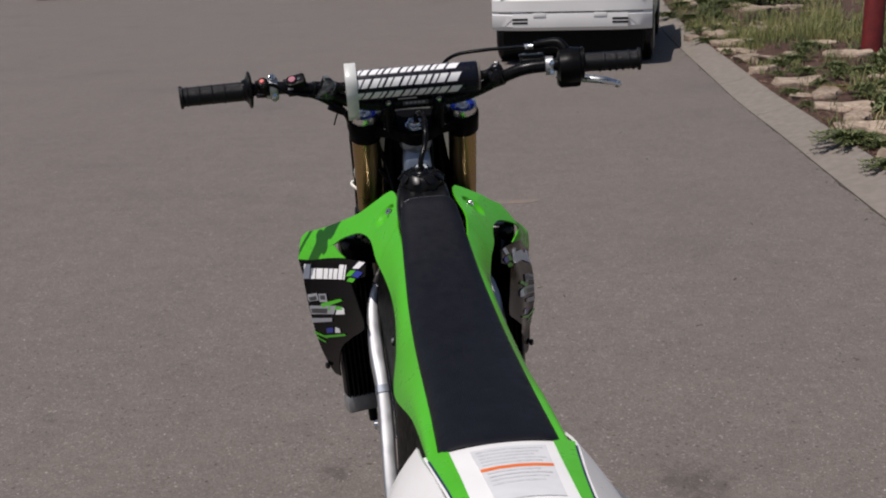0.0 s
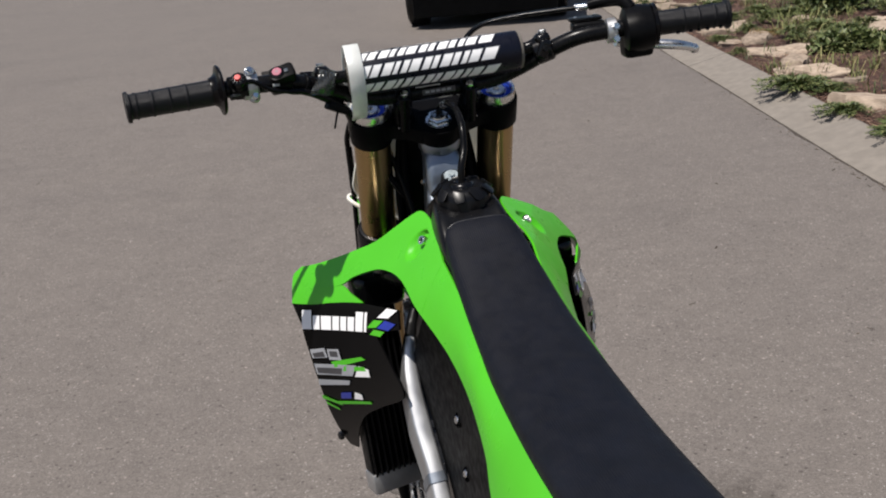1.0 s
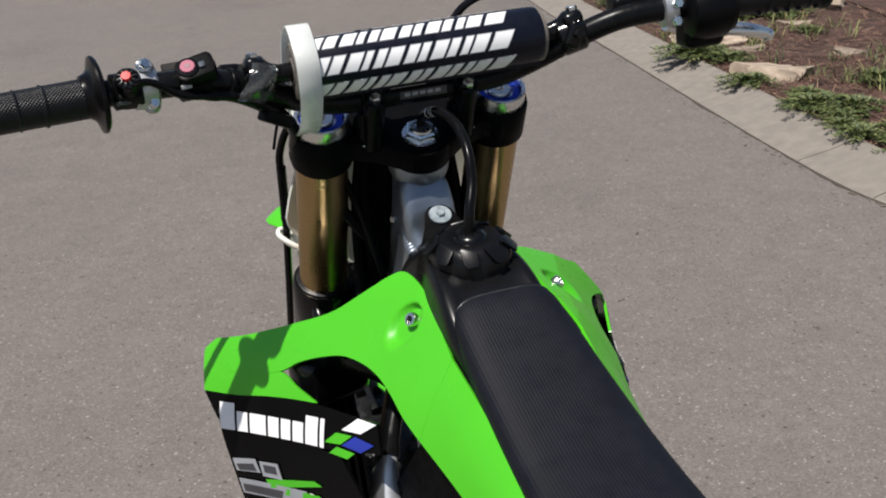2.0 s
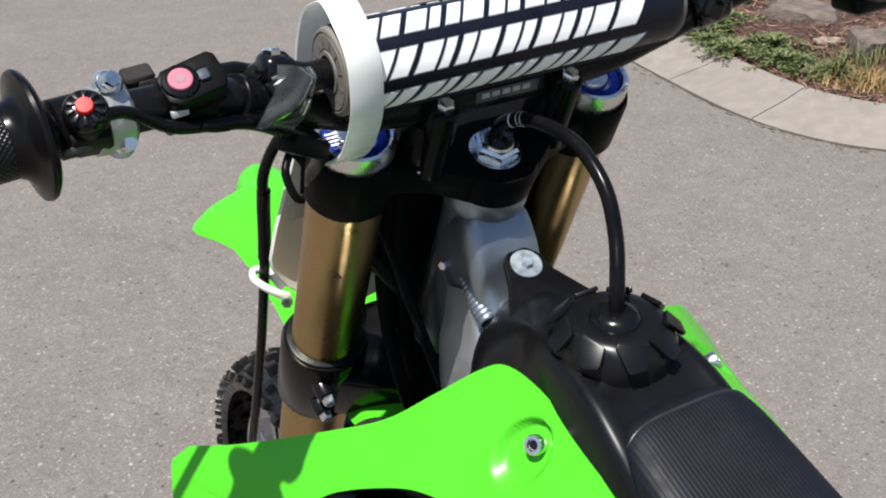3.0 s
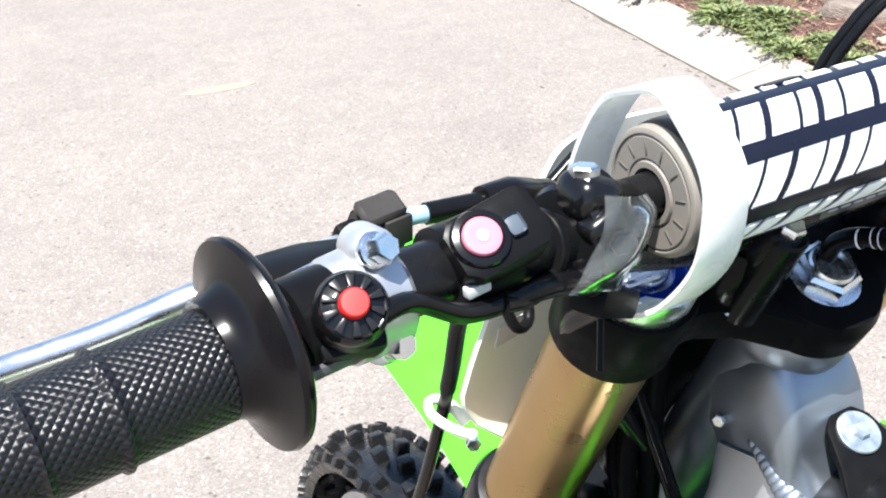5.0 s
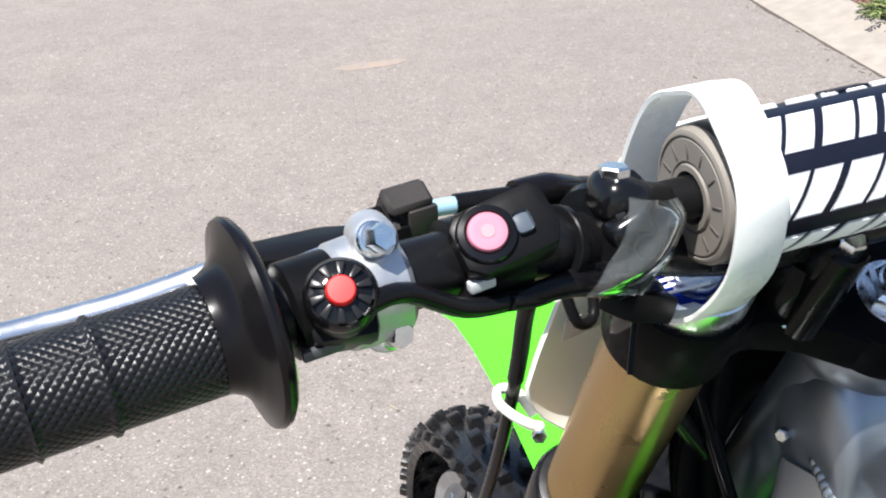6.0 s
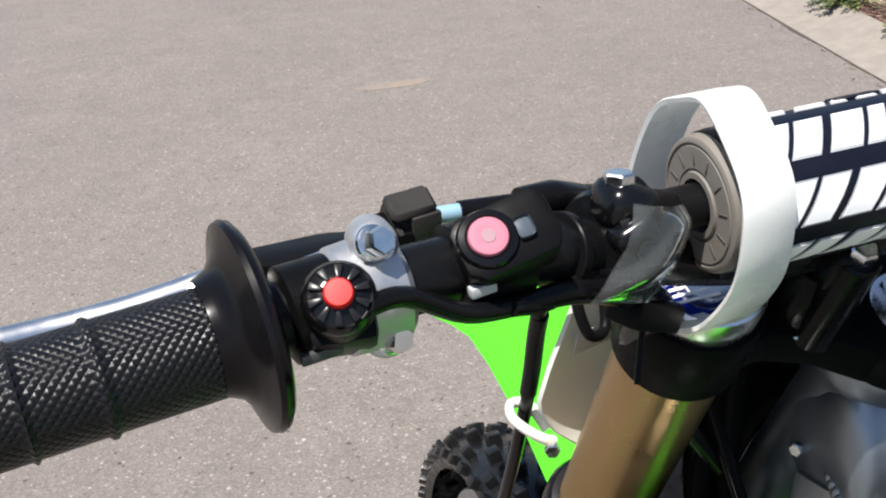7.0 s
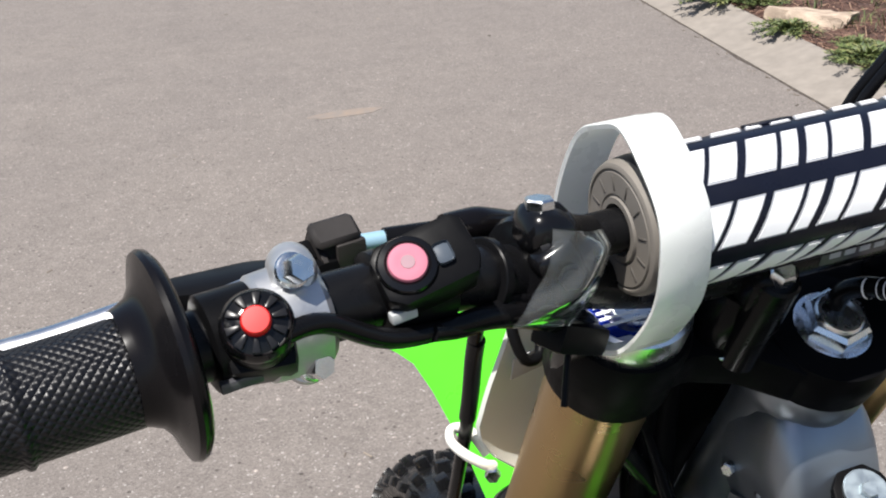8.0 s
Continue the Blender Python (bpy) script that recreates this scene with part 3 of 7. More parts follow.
part("stem_tube", lathe([(0.0112, 0.009), (0.0112, 0.014), (0.0102, 0.0155), (0.0085, 0.0155), (0.0082, 0.004)], axis(st(0, 0, 0), UP), seg=28), CHROME, nut)

# lower clamp
bm = bmesh.new()
for s in (-1, 1):
    lathe([(0.0325, -0.286), (0.0345, -0.282), (0.0345, -0.214), (0.0325, -0.2095), (0.029, -0.2095)], STEER @ Matrix.Translation((s * FX, FY, 0)), 36, bm)
slab([(-0.095, -0.004), (-0.04, -0.035), (0.04, -0.035), (0.095, -0.004), (0.095, 0.058), (-0.095, 0.058)], 0.05, STEER @ Matrix.Translation((0, 0, -0.278)), 0.004, bm)
lower_clamp = part("lower_clamp", bm, GLOSS_BLACK, bike, "black lower fork clamp")
for s in (-1, 1):
    part("clamp_ring", lathe([(0.0275, -0.2110), (0.0305, -0.2095), (0.0305, -0.2070), (0.0268, -0.2060)], STEER @ Matrix.Translation((s * FX, FY, 0)), 36), ANOD, lower_clamp, "dark ring at the clamp's rim")
    for k in (-0.231, -0.256):
        b0 = st(s * (FX + 0.014), FY - 0.036, k)
        part("boss", lathe([(0.0075, -0.01), (0.0075, 0.004), (0.006, 0.006)], axis(b0, -FWD), 18), GLOSS_BLACK, lower_clamp)
        bolt("bolt", b0 - FWD * 0.005, -FWD, 0.0052, 0.007, lower_clamp)

# handlebar with crossbar
BARPTS = [(-0.398, -0.0655, 1.2655), (-0.34, -0.056, 1.2655), (-0.283, -0.0465, 1.2645), (-0.235, -0.0385, 1.263), (-0.198, -0.031, 1.2595), (-0.165, -0.019, 1.248), (-0.125, -0.003, 1.2285), (-0.088, 0.005, 1.2155), (-0.055, 0.006, 1.2125), (0, 0.006, 1.2125)]
BARPTS = BARPTS + [(-x, y, z) for x, y, z in reversed(BARPTS[:-1])]
handlebar = part("handlebar", tube(BARPTS, 0.0111, 20, 5), BAR, bike, "black alloy motocross handlebar")
PADC = Vector((0, -0.0125, 1.2520))
part("crossbar", tube([(-0.152, -0.015, 1.2530), (-0.10, -0.0125, 1.2520), (0.10, -0.0125, 1.2520), (0.152, -0.015, 1.2530)], 0.0085, 16, 3), BAR, handlebar)
for s in (-1, 1):
    # crossbar ends are held to the bar by split collars
    p0 = Vector((s * 0.152, -0.0165, 1.2480))
    d = Vector((s * 0.5, -0.16, 0.16)).normalized()
    col = part("crossbar_collar", lathe([(0.0160, -0.0125), (0.0180, -0.010), (0.0180, 0.010), (0.0160, 0.0125)], axis(p0, d), 28), GLOSS_BLACK, handlebar, "glossy black crossbar collar")
    part("collar_lug", block(0.021, 0.021, 0.017, Matrix.Translation((s * 0.1505, -0.0200, 1.2630)) @ Matrix.Rotation(radians(s * -18), 4, "Y"), 0.0082, 4), GLOSS_BLACK, col)
    part("collar_strut", tube([(s * 0.127, -0.0135, 1.2525), (s * 0.141, -0.0160, 1.2565), (s * 0.150, -0.0195, 1.2640)], [0.0072, 0.0085, 0.0095], 16, 4), GLOSS_BLACK, col)
    part("collar_ear", block(0.017, 0.012, 0.026, Matrix.Translation((s * 0.1490, -0.0300, 1.2500)) @ Matrix.Rotation(radians(s * 24), 4, "Y"), 0.005, 3), GLOSS_BLACK, col)
    bolt("bolt", (s * 0.1520, -0.0195, 1.2715), (s * -0.1, 0.1, 1), 0.0055, 0.0035, col)
    bolt("bolt", (s * 0.1490, -0.0360, 1.2520), (s * 0.2, -1, 0.1), 0.0045, 0.004, col, mat=ANOD)

# bar clamps with their bolts
for s in (-1, 1):
    bm = bmesh.new()
    block(0.022, 0.046, 0.026, STEER @ Matrix.Translation((s * 0.0455, 0.022, 0.044)), 0.008, 4, bm)
    lathe([(0.0155, -0.002), (0.0165, 0.0), (0.0145, 0.024), (0.012, 0.034)], STEER @ Matrix.Translation((s * 0.047, 0.016, 0)), 24, bm)
    lathe([(0.0100, -0.002), (0.0098, 0.030), (0.0094, 0.0525), (0.0082, 0.0538)], STEER @ Matrix.Translation((s * 0.0455, 0.0030, 0)), 24, bm)
    clampb = part("bar_clamp", bm, CLAMP_BLACK, bike, "black handlebar clamp on a riser")
    part("riser_ring", lathe([(0.0172, -0.001), (0.0178, 0.0005), (0.0178, 0.002), (0.0165, 0.003)], STEER @ Matrix.Translation((s * 0.047, 0.016, 0.0)), 30), CHROME, clampb, "bright ring under the riser")
    for f in (0.0030, 0.040):
        bolt("bolt", st(s * 0.0455, f, 0.0535), UP, 0.0058, 0.006, clampb)
part("clamp_label", block(0.046, 0.0006, 0.008, Matrix.Translation((0.004, -0.0052, 1.2125)) @ Matrix.Rotation(radians(12), 4, "X"), 0.0002), PRINT_DARK, handlebar)
for k in range(5):
    part("label_bar", block(0.0055, 0.0008, 0.0035, Matrix.Translation((-0.012 + k * 0.0075, -0.0056, 1.2130)) @ Matrix.Rotation(radians(12), 4, "X"), 0.0002), PRINT_GREY, handlebar)
part("clamp_sticker", block(0.034, 0.008, 0.0006, Matrix.Translation((-0.010, -0.0005, 1.2226)) @ Matrix.Rotation(radians(35), 4, "X"), 0.0002), PRINT_WHITE, handlebar, "white sticker on the bar")

# bar pad
PR, PX0, PX1 = 0.0266, -0.116, 0.119
ROT_X = Matrix.Translation(PADC) @ Matrix.Rotation(radians(90), 4, "Y")


def pad_wobble(a, k):
    return 1.0 + 0.004 * math.sin(5 * a + k)


pad = part("bar_pad", lathe([(0.0246, PX0 + 0.0015), (PR - 0.0006, PX0 + 0.0035), (PR, PX0 + 0.008), (PR, PX1 - 0.008), (PR - 0.0006, PX1 - 0.003), (0.0244, PX1 - 0.001)], ROT_X, 64, wobble=pad_wobble), PAD, bike, "black vinyl bar pad printed with rows of white slanted bars")
for x, dx in ((PX0, -1), (PX1, 1)):
    prof = [(0.0256, 0.006), (0.0257, 0.001), (0.0248, -0.0010), (0.0236, -0.0016), (0.0229, -0.0016), (0.0225, -0.0008), (0.0220, -0.0008), (0.0216, -0.0016), (0.0136, -0.0016), (0.0132, -0.0009), (0.0127, -0.0009), (0.0122, -0.0022), (0.0100, -0.0022), (0.0095, 0.004)]
    foam = part("pad_end", lathe([(r, x - dx * h) for r, h in prof], ROT_X, 56), PAD_FOAM, pad, "grey-beige foam end of the pad with raised marks")
    # raised bars round the foam end
    for k in range(9):
        a = radians(-105 + 30 * k)
        c = PADC + Vector((x + dx * 0.0016, -math.sin(a) * 0.0187, math.cos(a) * 0.0187))
        mm = Matrix.Translation(c) @ Matrix.Rotation(a, 4, "X")
        part("raised_mark", block(0.0012, 0.0009, 0.0058, mm @ Matrix.Translation((-dx * 0.0002, -0.0012, -0.0012)), 0.0003, 1), FOAM_DARK, foam)
# slit along which the pad is slipped over the crossbar
part("pad_slit", block(PX1 - PX0 - 0.004, 0.0018, 0.004, Matrix.Translation((0.0015, PADC.y - 0.010, PADC.z - 0.0248)), 0.0004), PAD, pad)


def pad_patch(x0, x1, t0, t1, slant, lift, bm):
    """A patch printed on the pad between x0..x1 and angles t0..t1 (degrees from the top towards the rider), leaning by slant."""
    rows = []
    for i in range(5):
        u = i / 4
        t = radians(t0 + (t1 - t0) * u)
        rows.append([])
        for j in range(3):
            x = x0 + (x1 - x0) * j / 2 - slant * (u - 0.5)
            r = PR + lift
            rows[-1].append(PADC + Vector((x, -math.sin(t) * r, math.cos(t) * r)))
    return sheet(rows, 0.0002, bm)


# seven rows of plain slanted white bars with grey rims
BARS = ((0.0108, 0.0106), (0.0122, 0.0062), (0.0082, 0.0128), (0.0098, 0.0074), (0.0126, 0.0084), (0.0072, 0.0136), (0.0180,))
LEAN = 0.0088
for row in range(7):
    tc = 27 + row * 360 / 7
    h0, h1 = tc - 16.0, tc + 16.0
    x = -0.1010
    for pair in BARS:
        for w in pair:
            ink = part("printed_block", pad_patch(x - 0.0007, x + w + 0.0003, h0 - 1.8, h1 + 1.8, LEAN * 1.1, 0.0003, None), PRINT_GREY, pad)
            part("block_face", pad_patch(x, x + w - 0.0005, h0, h1, LEAN, 0.0006, None), PRINT_WHITE, ink)
            x += w + 0.0030
        x += 0.0016

# closing flap on top of the pad
part("pad_flap", block(0.019, 0.0075, 0.0014, Matrix.Translation((-0.0485, PADC.y + 0.0095, PADC.z + 0.0252)) @ Matrix.Rotation(radians(-20), 4, "X"), 0.0005, 1), PAD, pad, "black closing flap of the pad")

# white strap looped round the pad and the bar
LOOP = [(0.022, 1.1870), (0.004, 1.1905), (-0.0170, 1.2030), (-0.0370, 1.2290), (-0.0422, 1.2525), (-0.0395, 1.2690), (-0.0265, 1.2830), (-0.0130, 1.2912), (0.0020, 1.2875), (0.0160, 1.2812), (0.0272, 1.2686), (0.0389, 1.2464), (0.044, 1.2250), (0.036, 1.1980)]


def strap_mesh():
    pts = smooth_path([(0, y, z) for y, z in LOOP], 6, closed=True)
    n = len(pts)
    rings = []
    for i in range(n + 1):
        p = pts[i % n]
        t = (pts[(i + 1) % n] - pts[(i - 1) % n]).normalized()
        nrm = Vector((0, t.z, -t.y))
        c = p + Vector((-0.1080, 0, 0))
        w, h = 0.0102, 0.0011
        rings.append([c + Vector((dx, 0, 0)) + nrm * dh for dx, dh in ((-w, -h * 0.6), (-w + 0.0006, h), (w - 0.0006, h), (w, -h * 0.6), (w - 0.0006, -h), (-w + 0.0006, -h))])
    return loft(rings, caps=False)


strap = tagged(part("plastic_strap", strap_mesh(), STRAP), "wide white plastic strap looped round the bar pad", "strap")
strap.matrix_world = BIKE

# ---- left end of the bar ----
GA, GB = Vector((-0.2883, -0.0474, 1.2634)), Vector((-0.398, -0.0655, 1.2640))


def grip(name, a, b, label):
    """A rubber grip from its inner end a to its outer end b, built along its own x."""
    d = (b - a).normalized()
    L = (b - a).length
    z = Vector((0, 0, 1))
    y = z.cross(d).normalized()
    z = d.cross(y)
    m = Matrix(((d.x, y.x, z.x, a.x), (d.y, y.y, z.y, a.y), (d.z, y.z, z.z, a.z), (0, 0, 0, 1)))
    X = Matrix.Rotation(radians(90), 4, "Y")
    prof = [(0.0118, -0.001), (0.0172, 0.0)]
    ribs = (0.038, 0.0585, 0.080, 0.100)
    h = 0.001
    while h < L - 0.004:
        near = min(abs(h - r) for r in ribs)
        prof.append((0.0159 + (0.0012 if near < 0.0011 else 0) + 0.0006 * (1 - h / L), h))
        h += 0.00125
    prof += [(0.0165, L - 0.004), (0.0195, L - 0.003), (0.0198, L), (0.0185, L + 0.002), (0.008, L + 0.0025)]
    g = part(name, lathe(prof, X, 40), GRIP, bike, label, angle=50)
    g.matrix_basis = m
    # small studs in a line along the underside
    for k, s in enumerate((0.030, 0.0475, 0.0585, 0.070, 0.088)):
        part("stud", lathe([(0.0026, -0.002), (0.0026, 0.0012), (0.0015, 0.002)], axis((s, -0.008, -0.0148), (0, -0.35, -1)), 10), RUBBER_SOFT, g)
    return g


left_grip = grip("left_grip", GA, GB, "black diamond-knurled rubber grip")
X90 = Matrix.Rotation(radians(90), 4, "Y")
part("flange", lathe([(0.0120, -0.012), (0.0150, -0.0105), (0.0290, -0.0085), (0.0315, -0.0068), (0.0321, -0.0050), (0.0314, -0.0034), (0.0284, -0.0024), (0.0232, -0.0008), (0.0196, 0.0018), (0.0180, 0.0050), (0.0173, 0.0072)], Matrix.Translation((0, 0, 0.0014)) @ X90, 56), RUBBER_SOFT, left_grip, "wide black rubber flange")

# kill switch: fluted round housing with a red button
KN = Vector((-0.10, -0.72, 0.69)).normalized()
KC = Vector((-0.2590, -0.0670, 1.2805))
km = axis(KC - KN * 0.017, KN)
kill = part("kill_switch", lathe([(0.0096, -0.004), (0.0104, 0.0), (0.0106, 0.004), (0.0106, 0.0095), (0.0098, 0.012), (0.0084, 0.0135)], km, 48, wobble=lambda a, k: 1 + (0.018 * math.cos(20 * a) if k > 2 else 0)), BLACK, bike, "round black stop switch")
part("switch_cap", lathe([(0.0090, 0.0120), (0.0088, 0.0136), (0.0060, 0.0150), (0.0048, 0.0153)], km, 40), GLOSS_BLACK, kill)
for k in range(10):
    a = radians(36 * k + 10)
    own = slab([(0.0044, -0.0006), (0.0086, -0.0013), (0.0086, 0.0013), (0.0044, 0.0006)], 0.0018, km @ Matrix.Rotation(a, 4, "Z") @ Matrix.Translation((0, 0, 0.0154)) @ Matrix.Rotation(radians(11), 4, "Y"), 0.0005)
    part("flute", own, FLUTE, kill)
part("rim_ring", lathe([(0.0098, 0.0095), (0.0106, 0.0100), (0.0106, 0.0122), (0.0094, 0.0140), (0.0087, 0.0136)], km, 40), GLOSS_BLACK, kill)
part("red_button", lathe([(0.0042, 0.0140), (0.0043, 0.0165), (0.0041, 0.0180), (0.0037, 0.0184), (0.0018, 0.0185)], km, 32), RED, kill, "bright red push button")
part("switch_band", lathe([(0.0128, -0.011), (0.0150, -0.010), (0.0150, 0.005), (0.0128, 0.006)], axis((-0.2620, -0.0430, 1.2642), (1, 0.163, -0.01)), 28), BLACK, kill)
part("switch_foot", block(0.020, 0.014, 0.020, km @ Matrix.Translation((0, -0.004, -0.008)), 0.003), BLACK, kill)
part("switch_plate", block(0.013, 0.003, 0.0035, Matrix.Translation((-0.2650, -0.0585, 1.2575)) @ Matrix.Rotation(radians(9), 4, "Z"), 0.0008), PRINT_DARK, kill)

# clutch perch with two bolts, lever ahead of it
BD = Vector((1, 0.17, -0.02)).normalized()
PC = Vector((-0.2460, -0.0403, 1.2631))
bm = lathe([(0.0150, -0.0115), (0.0170, -0.0095), (0.0176, 0.0), (0.0172, 0.0075), (0.0150, 0.0098)], axis(PC, BD), 40)
PE = Matrix.Rotation(radians(9), 4, "Z") @ Matrix.Rotation(radians(-18), 4, "X")
for ez, ew, eh in ((1.2800, 0.0150, 0.0125), (1.2488, 0.0130, 0.0125)):
    lathe([(0.0060, -0.0100), (0.0074, -0.0085), (0.0072, 0.0055), (0.0060, 0.0070)], axis((-0.2428, -0.0405, ez), (-0.10, -1, 0.32)), 24, bm)
    block(ew, 0.010, eh, Matrix.Translation((-0.2412, -0.0365, ez + (0.002 if ez < 1.26 else -0.008))) @ PE, 0.0040, 3, bm)
block(0.015, 0.034, 0.012, Matrix.Translation((-0.2390, -0.0105, 1.2575)), 0.004, 2, bm)
perch = part("clutch_perch", bm, CAST, bike, "cast alloy clutch lever perch")
for bp, bd in (((-0.2440, -0.0480, 1.2834), (0.30, -0.85, 0.43)), ((-0.2425, -0.0500, 1.2520), (0.34, -0.90, 0.28))):
    b = part("bolt", hexagon(bp, bd, 0.0044, 0.0072, 10), STEEL, perch, "zinc-plated flange bolt", angle=25)
    part("bolt_flange", lathe([(0.0052, -0.0012), (0.0056, -0.0002), (0.0053, 0.0008), (0.0044, 0.0013)], axis(bp, bd), 24), STEEL, b)
part("lever_bracket", slab([(-0.284, -0.004), (-0.262, -0.012), (-0.232, -0.012), (-0.228, 0.000), (-0.250, 0.008), (-0.282, 0.008)], 0.010, Matrix.Translation((0, -0.004, 1.2555)), 0.003), BLACK, perch, "black lever bracket")
part("clutch_lever", tube([(-0.262, 0.006, 1.2560), (-0.285, 0.009, 1.2535), (-0.315, 0.0065, 1.2512), (-0.340, 0.004, 1.2512), (-0.368, -0.001, 1.2535), (-0.388, 0.000, 1.2555)], [0.0052, 0.0050, 0.0047, 0.0046, 0.0048, 0.0056], 14, 5, flat=0.75), CHROME, perch, "polished alloy clutch lever")
part("adjuster_rod", tube([(-0.272, -0.034, 1.2730), (-0.258, -0.033, 1.2750), (-0.250, -0.032, 1.2755)], 0.0016, 10, 2), STEEL, perch)

# rubber adjuster cover and the cable boot behind the bar
AM = Matrix.Translation((-0.2190, 0.0085, 1.2600)) @ Matrix.Rotation(radians(10), 4, "Z") @ Matrix.Rotation(radians(34), 4, "X") @ Matrix.Scale(0.74, 4)
bm = lathe([(0.0092, -0.0085), (0.0112, -0.0060), (0.0116, 0.0), (0.0112, 0.0055), (0.0088, 0.0085)], AM @ Matrix.Rotation(radians(90), 4, "Y") @ Matrix.Rotation(radians(22.5), 4, "Z"), 8)
adj = part("adjuster_cover", bm, ADJUSTER, bike, "dark grey rubber cable adjuster cover", angle=25)
part("knurled_cheek", block(0.0150, 0.0150, 0.0036, AM @ Matrix.Translation((0.0040, -0.0095, 0.0058)) @ Matrix.Rotation(radians(62), 4, "X"), 0.0012, 2), KNURL, adj, "cross-hatched grip face")
part("cover_cap", block(0.0235, 0.0150, 0.0050, AM @ Matrix.Translation((-0.0010, 0.0015, 0.0125)), 0.0022, 1), ADJUSTER, adj)
for dx in (-0.0095, 0.0098):
    part("cover_strap", block(0.0036, 0.0205, 0.0200, AM @ Matrix.Translation((dx, -0.001, -0.002)), 0.0030), ADJUSTER, adj)
part("cover_lip", block(0.0115, 0.012, 0.0130, AM @ Matrix.Translation((-0.0165, 0.000, 0.0000)), 0.0030), BLACK, adj)
part("pivot_arm", block(0.026, 0.016, 0.010, Matrix.Translation((-0.2330, 0.0040, 1.2555)) @ Matrix.Rotation(radians(9), 4, "Z"), 0.0030), BLACK, adj)
part("cable_sleeve", tube([(-0.2110, 0.0080, 1.2600), (-0.1995, 0.0080, 1.2593)], 0.0032, 12, 2), PALE_BLUE, adj, "pale blue cable end")
part("clutch_cable", tube([(-0.2005, 0.0080, 1.2593), (-0.176, 0.0085, 1.2570), (-0.156, 0.014, 1.2530), (-0.132, 0.030, 1.240), (-0.10, 0.06, 1.20), (-0.06, 0.07, 1.10), (-0.03, 0.03, 0.95)], 0.0042, 12, 5), HOSE, bike, "black clutch cable")
part("cable_boot", tube([(-0.178, 0.0080, 1.2575), (-0.164, 0.0110, 1.2550), (-0.150, 0.017, 1.2500)], [0.0060, 0.0072, 0.0055], 14, 4), RUBBER_SOFT, bike)

# starter switch housing
SN = Vector((-0.12, -0.66, 0.74)).normalized()
sx = Vector((0.98, 0.15, 0.0)).normalized()
sx = (sx - SN * sx.dot(SN)).normalized()
sy = SN.cross(sx)
SC = Vector((-0.2030, -0.0478, 1.2770))
SM = Matrix(((sx.x, sy.x, SN.x, SC.x), (sx.y, sy.y, SN.y, SC.y), (sx.z, sy.z, SN.z, SC.z), (0, 0, 0, 1)))
box = slab([(-0.0160, -0.0080), (-0.0165, 0.0060), (-0.0130, 0.0105), (0.0125, 0.0120), (0.0160, 0.0095), (0.0170, -0.0040), (0.0140, -0.0100), (-0.0110, -0.0115)], 0.016, SM @ Matrix.Translation((0, 0, -0.0165)), 0.0022)
starter = part("starter_switch", box, BLACK, bike, "black starter switch housing")
part("switch_collar", lathe([(0.0130, -0.013), (0.0150, -0.0115), (0.0150, 0.0115), (0.0130, 0.013)], axis((-0.2060, -0.0325, 1.2605), BD), 28), BLACK, starter)
part("button_collar", lathe([(0.0098, -0.008), (0.0098, -0.0006), (0.0090, 0.0010), (0.0072, 0.0016), (0.0065, 0.0010)], SM @ Matrix.Translation((-0.0060, 0.0004, 0)), 36), GLOSS_BLACK, starter)
pb = part("starter_button", lathe([(0.0062, 0.0), (0.0063, 0.0019), (0.0059, 0.0025), (0.0046, 0.0027), (0.0034, 0.0026), (0.0020, 0.0026)], SM @ Matrix.Translation((-0.0060, 0.0004, 0)), 40), PINK, starter, "faded pink round starter button")
part("button_mark", lathe([(0.0024, 0.0024), (0.0022, 0.0028), (0.0010, 0.0028)], SM @ Matrix.Translation((-0.0060, 0.0004, 0)), 18), PINK_DARK, pb)
part("led_window", block(0.0056, 0.0070, 0.0008, SM @ Matrix.Translation((0.0055, -0.0004, 0.0003)), 0.0016), LED, starter, "small grey indicator window")
part("connector_tab", block(0.0088, 0.0036, 0.0036, Matrix.Translation((-0.2127, -0.0500, 1.2612)) @ Matrix.Rotation(radians(8), 4, "Z") @ Matrix.Rotation(radians(-3), 4, "Y"), 0.0008), GREY_PLASTIC, starter, "pale grey tab under the switch")

# wiring under the bar
part("switch_wire", tube([(-0.2520, -0.0660, 1.2735), (-0.2390, -0.0600, 1.2705), (-0.2190, -0.0530, 1.2560), (-0.1960, -0.0450, 1.2495), (-0.1760, -0.0360, 1.2440), (-0.1550, -0.0240, 1.2320), (-0.1300, -0.0050, 1.2120), (-0.1180, 0.015, 1.19), (-0.11, 0.05, 1.15), (-0.05, 0.07, 1.05)], [0.0032, 0.0032, 0.0034, 0.0036, 0.0048, 0.0056, 0.0060, 0.006, 0.006, 0.006], 12, 5), HOSE, bike, "black wiring loom under the bar")
part("wire", tube([(-0.2040, -0.0500, 1.2520), (-0.1880, -0.0420, 1.2460), (-0.1680, -0.0310, 1.2450), (-0.1500, -0.0200, 1.2320)], 0.0030, 10, 5), HOSE, bike)
part("loom_block", block(0.030, 0.016, 0.012, Matrix.Translation((-0.1380, -0.0130, 1.2130)) @ Matrix.Rotation(radians(24), 4, "Z") @ Matrix.Rotation(radians(28), 4, "Y"), 0.003), BLACK, bike)
part("cable_tie", tube([(-0.1340, -0.0050, 1.2120), (-0.1395, -0.0125, 1.2010), (-0.1450, -0.0200, 1.1870)], 0.0014, 8, 4), BLACK, bike, "black cable tie tail")
part("tie_head", block(0.007, 0.005, 0.006, Matrix.Translation((-0.1335, -0.0045, 1.2130)), 0.0015), BLACK, bike)
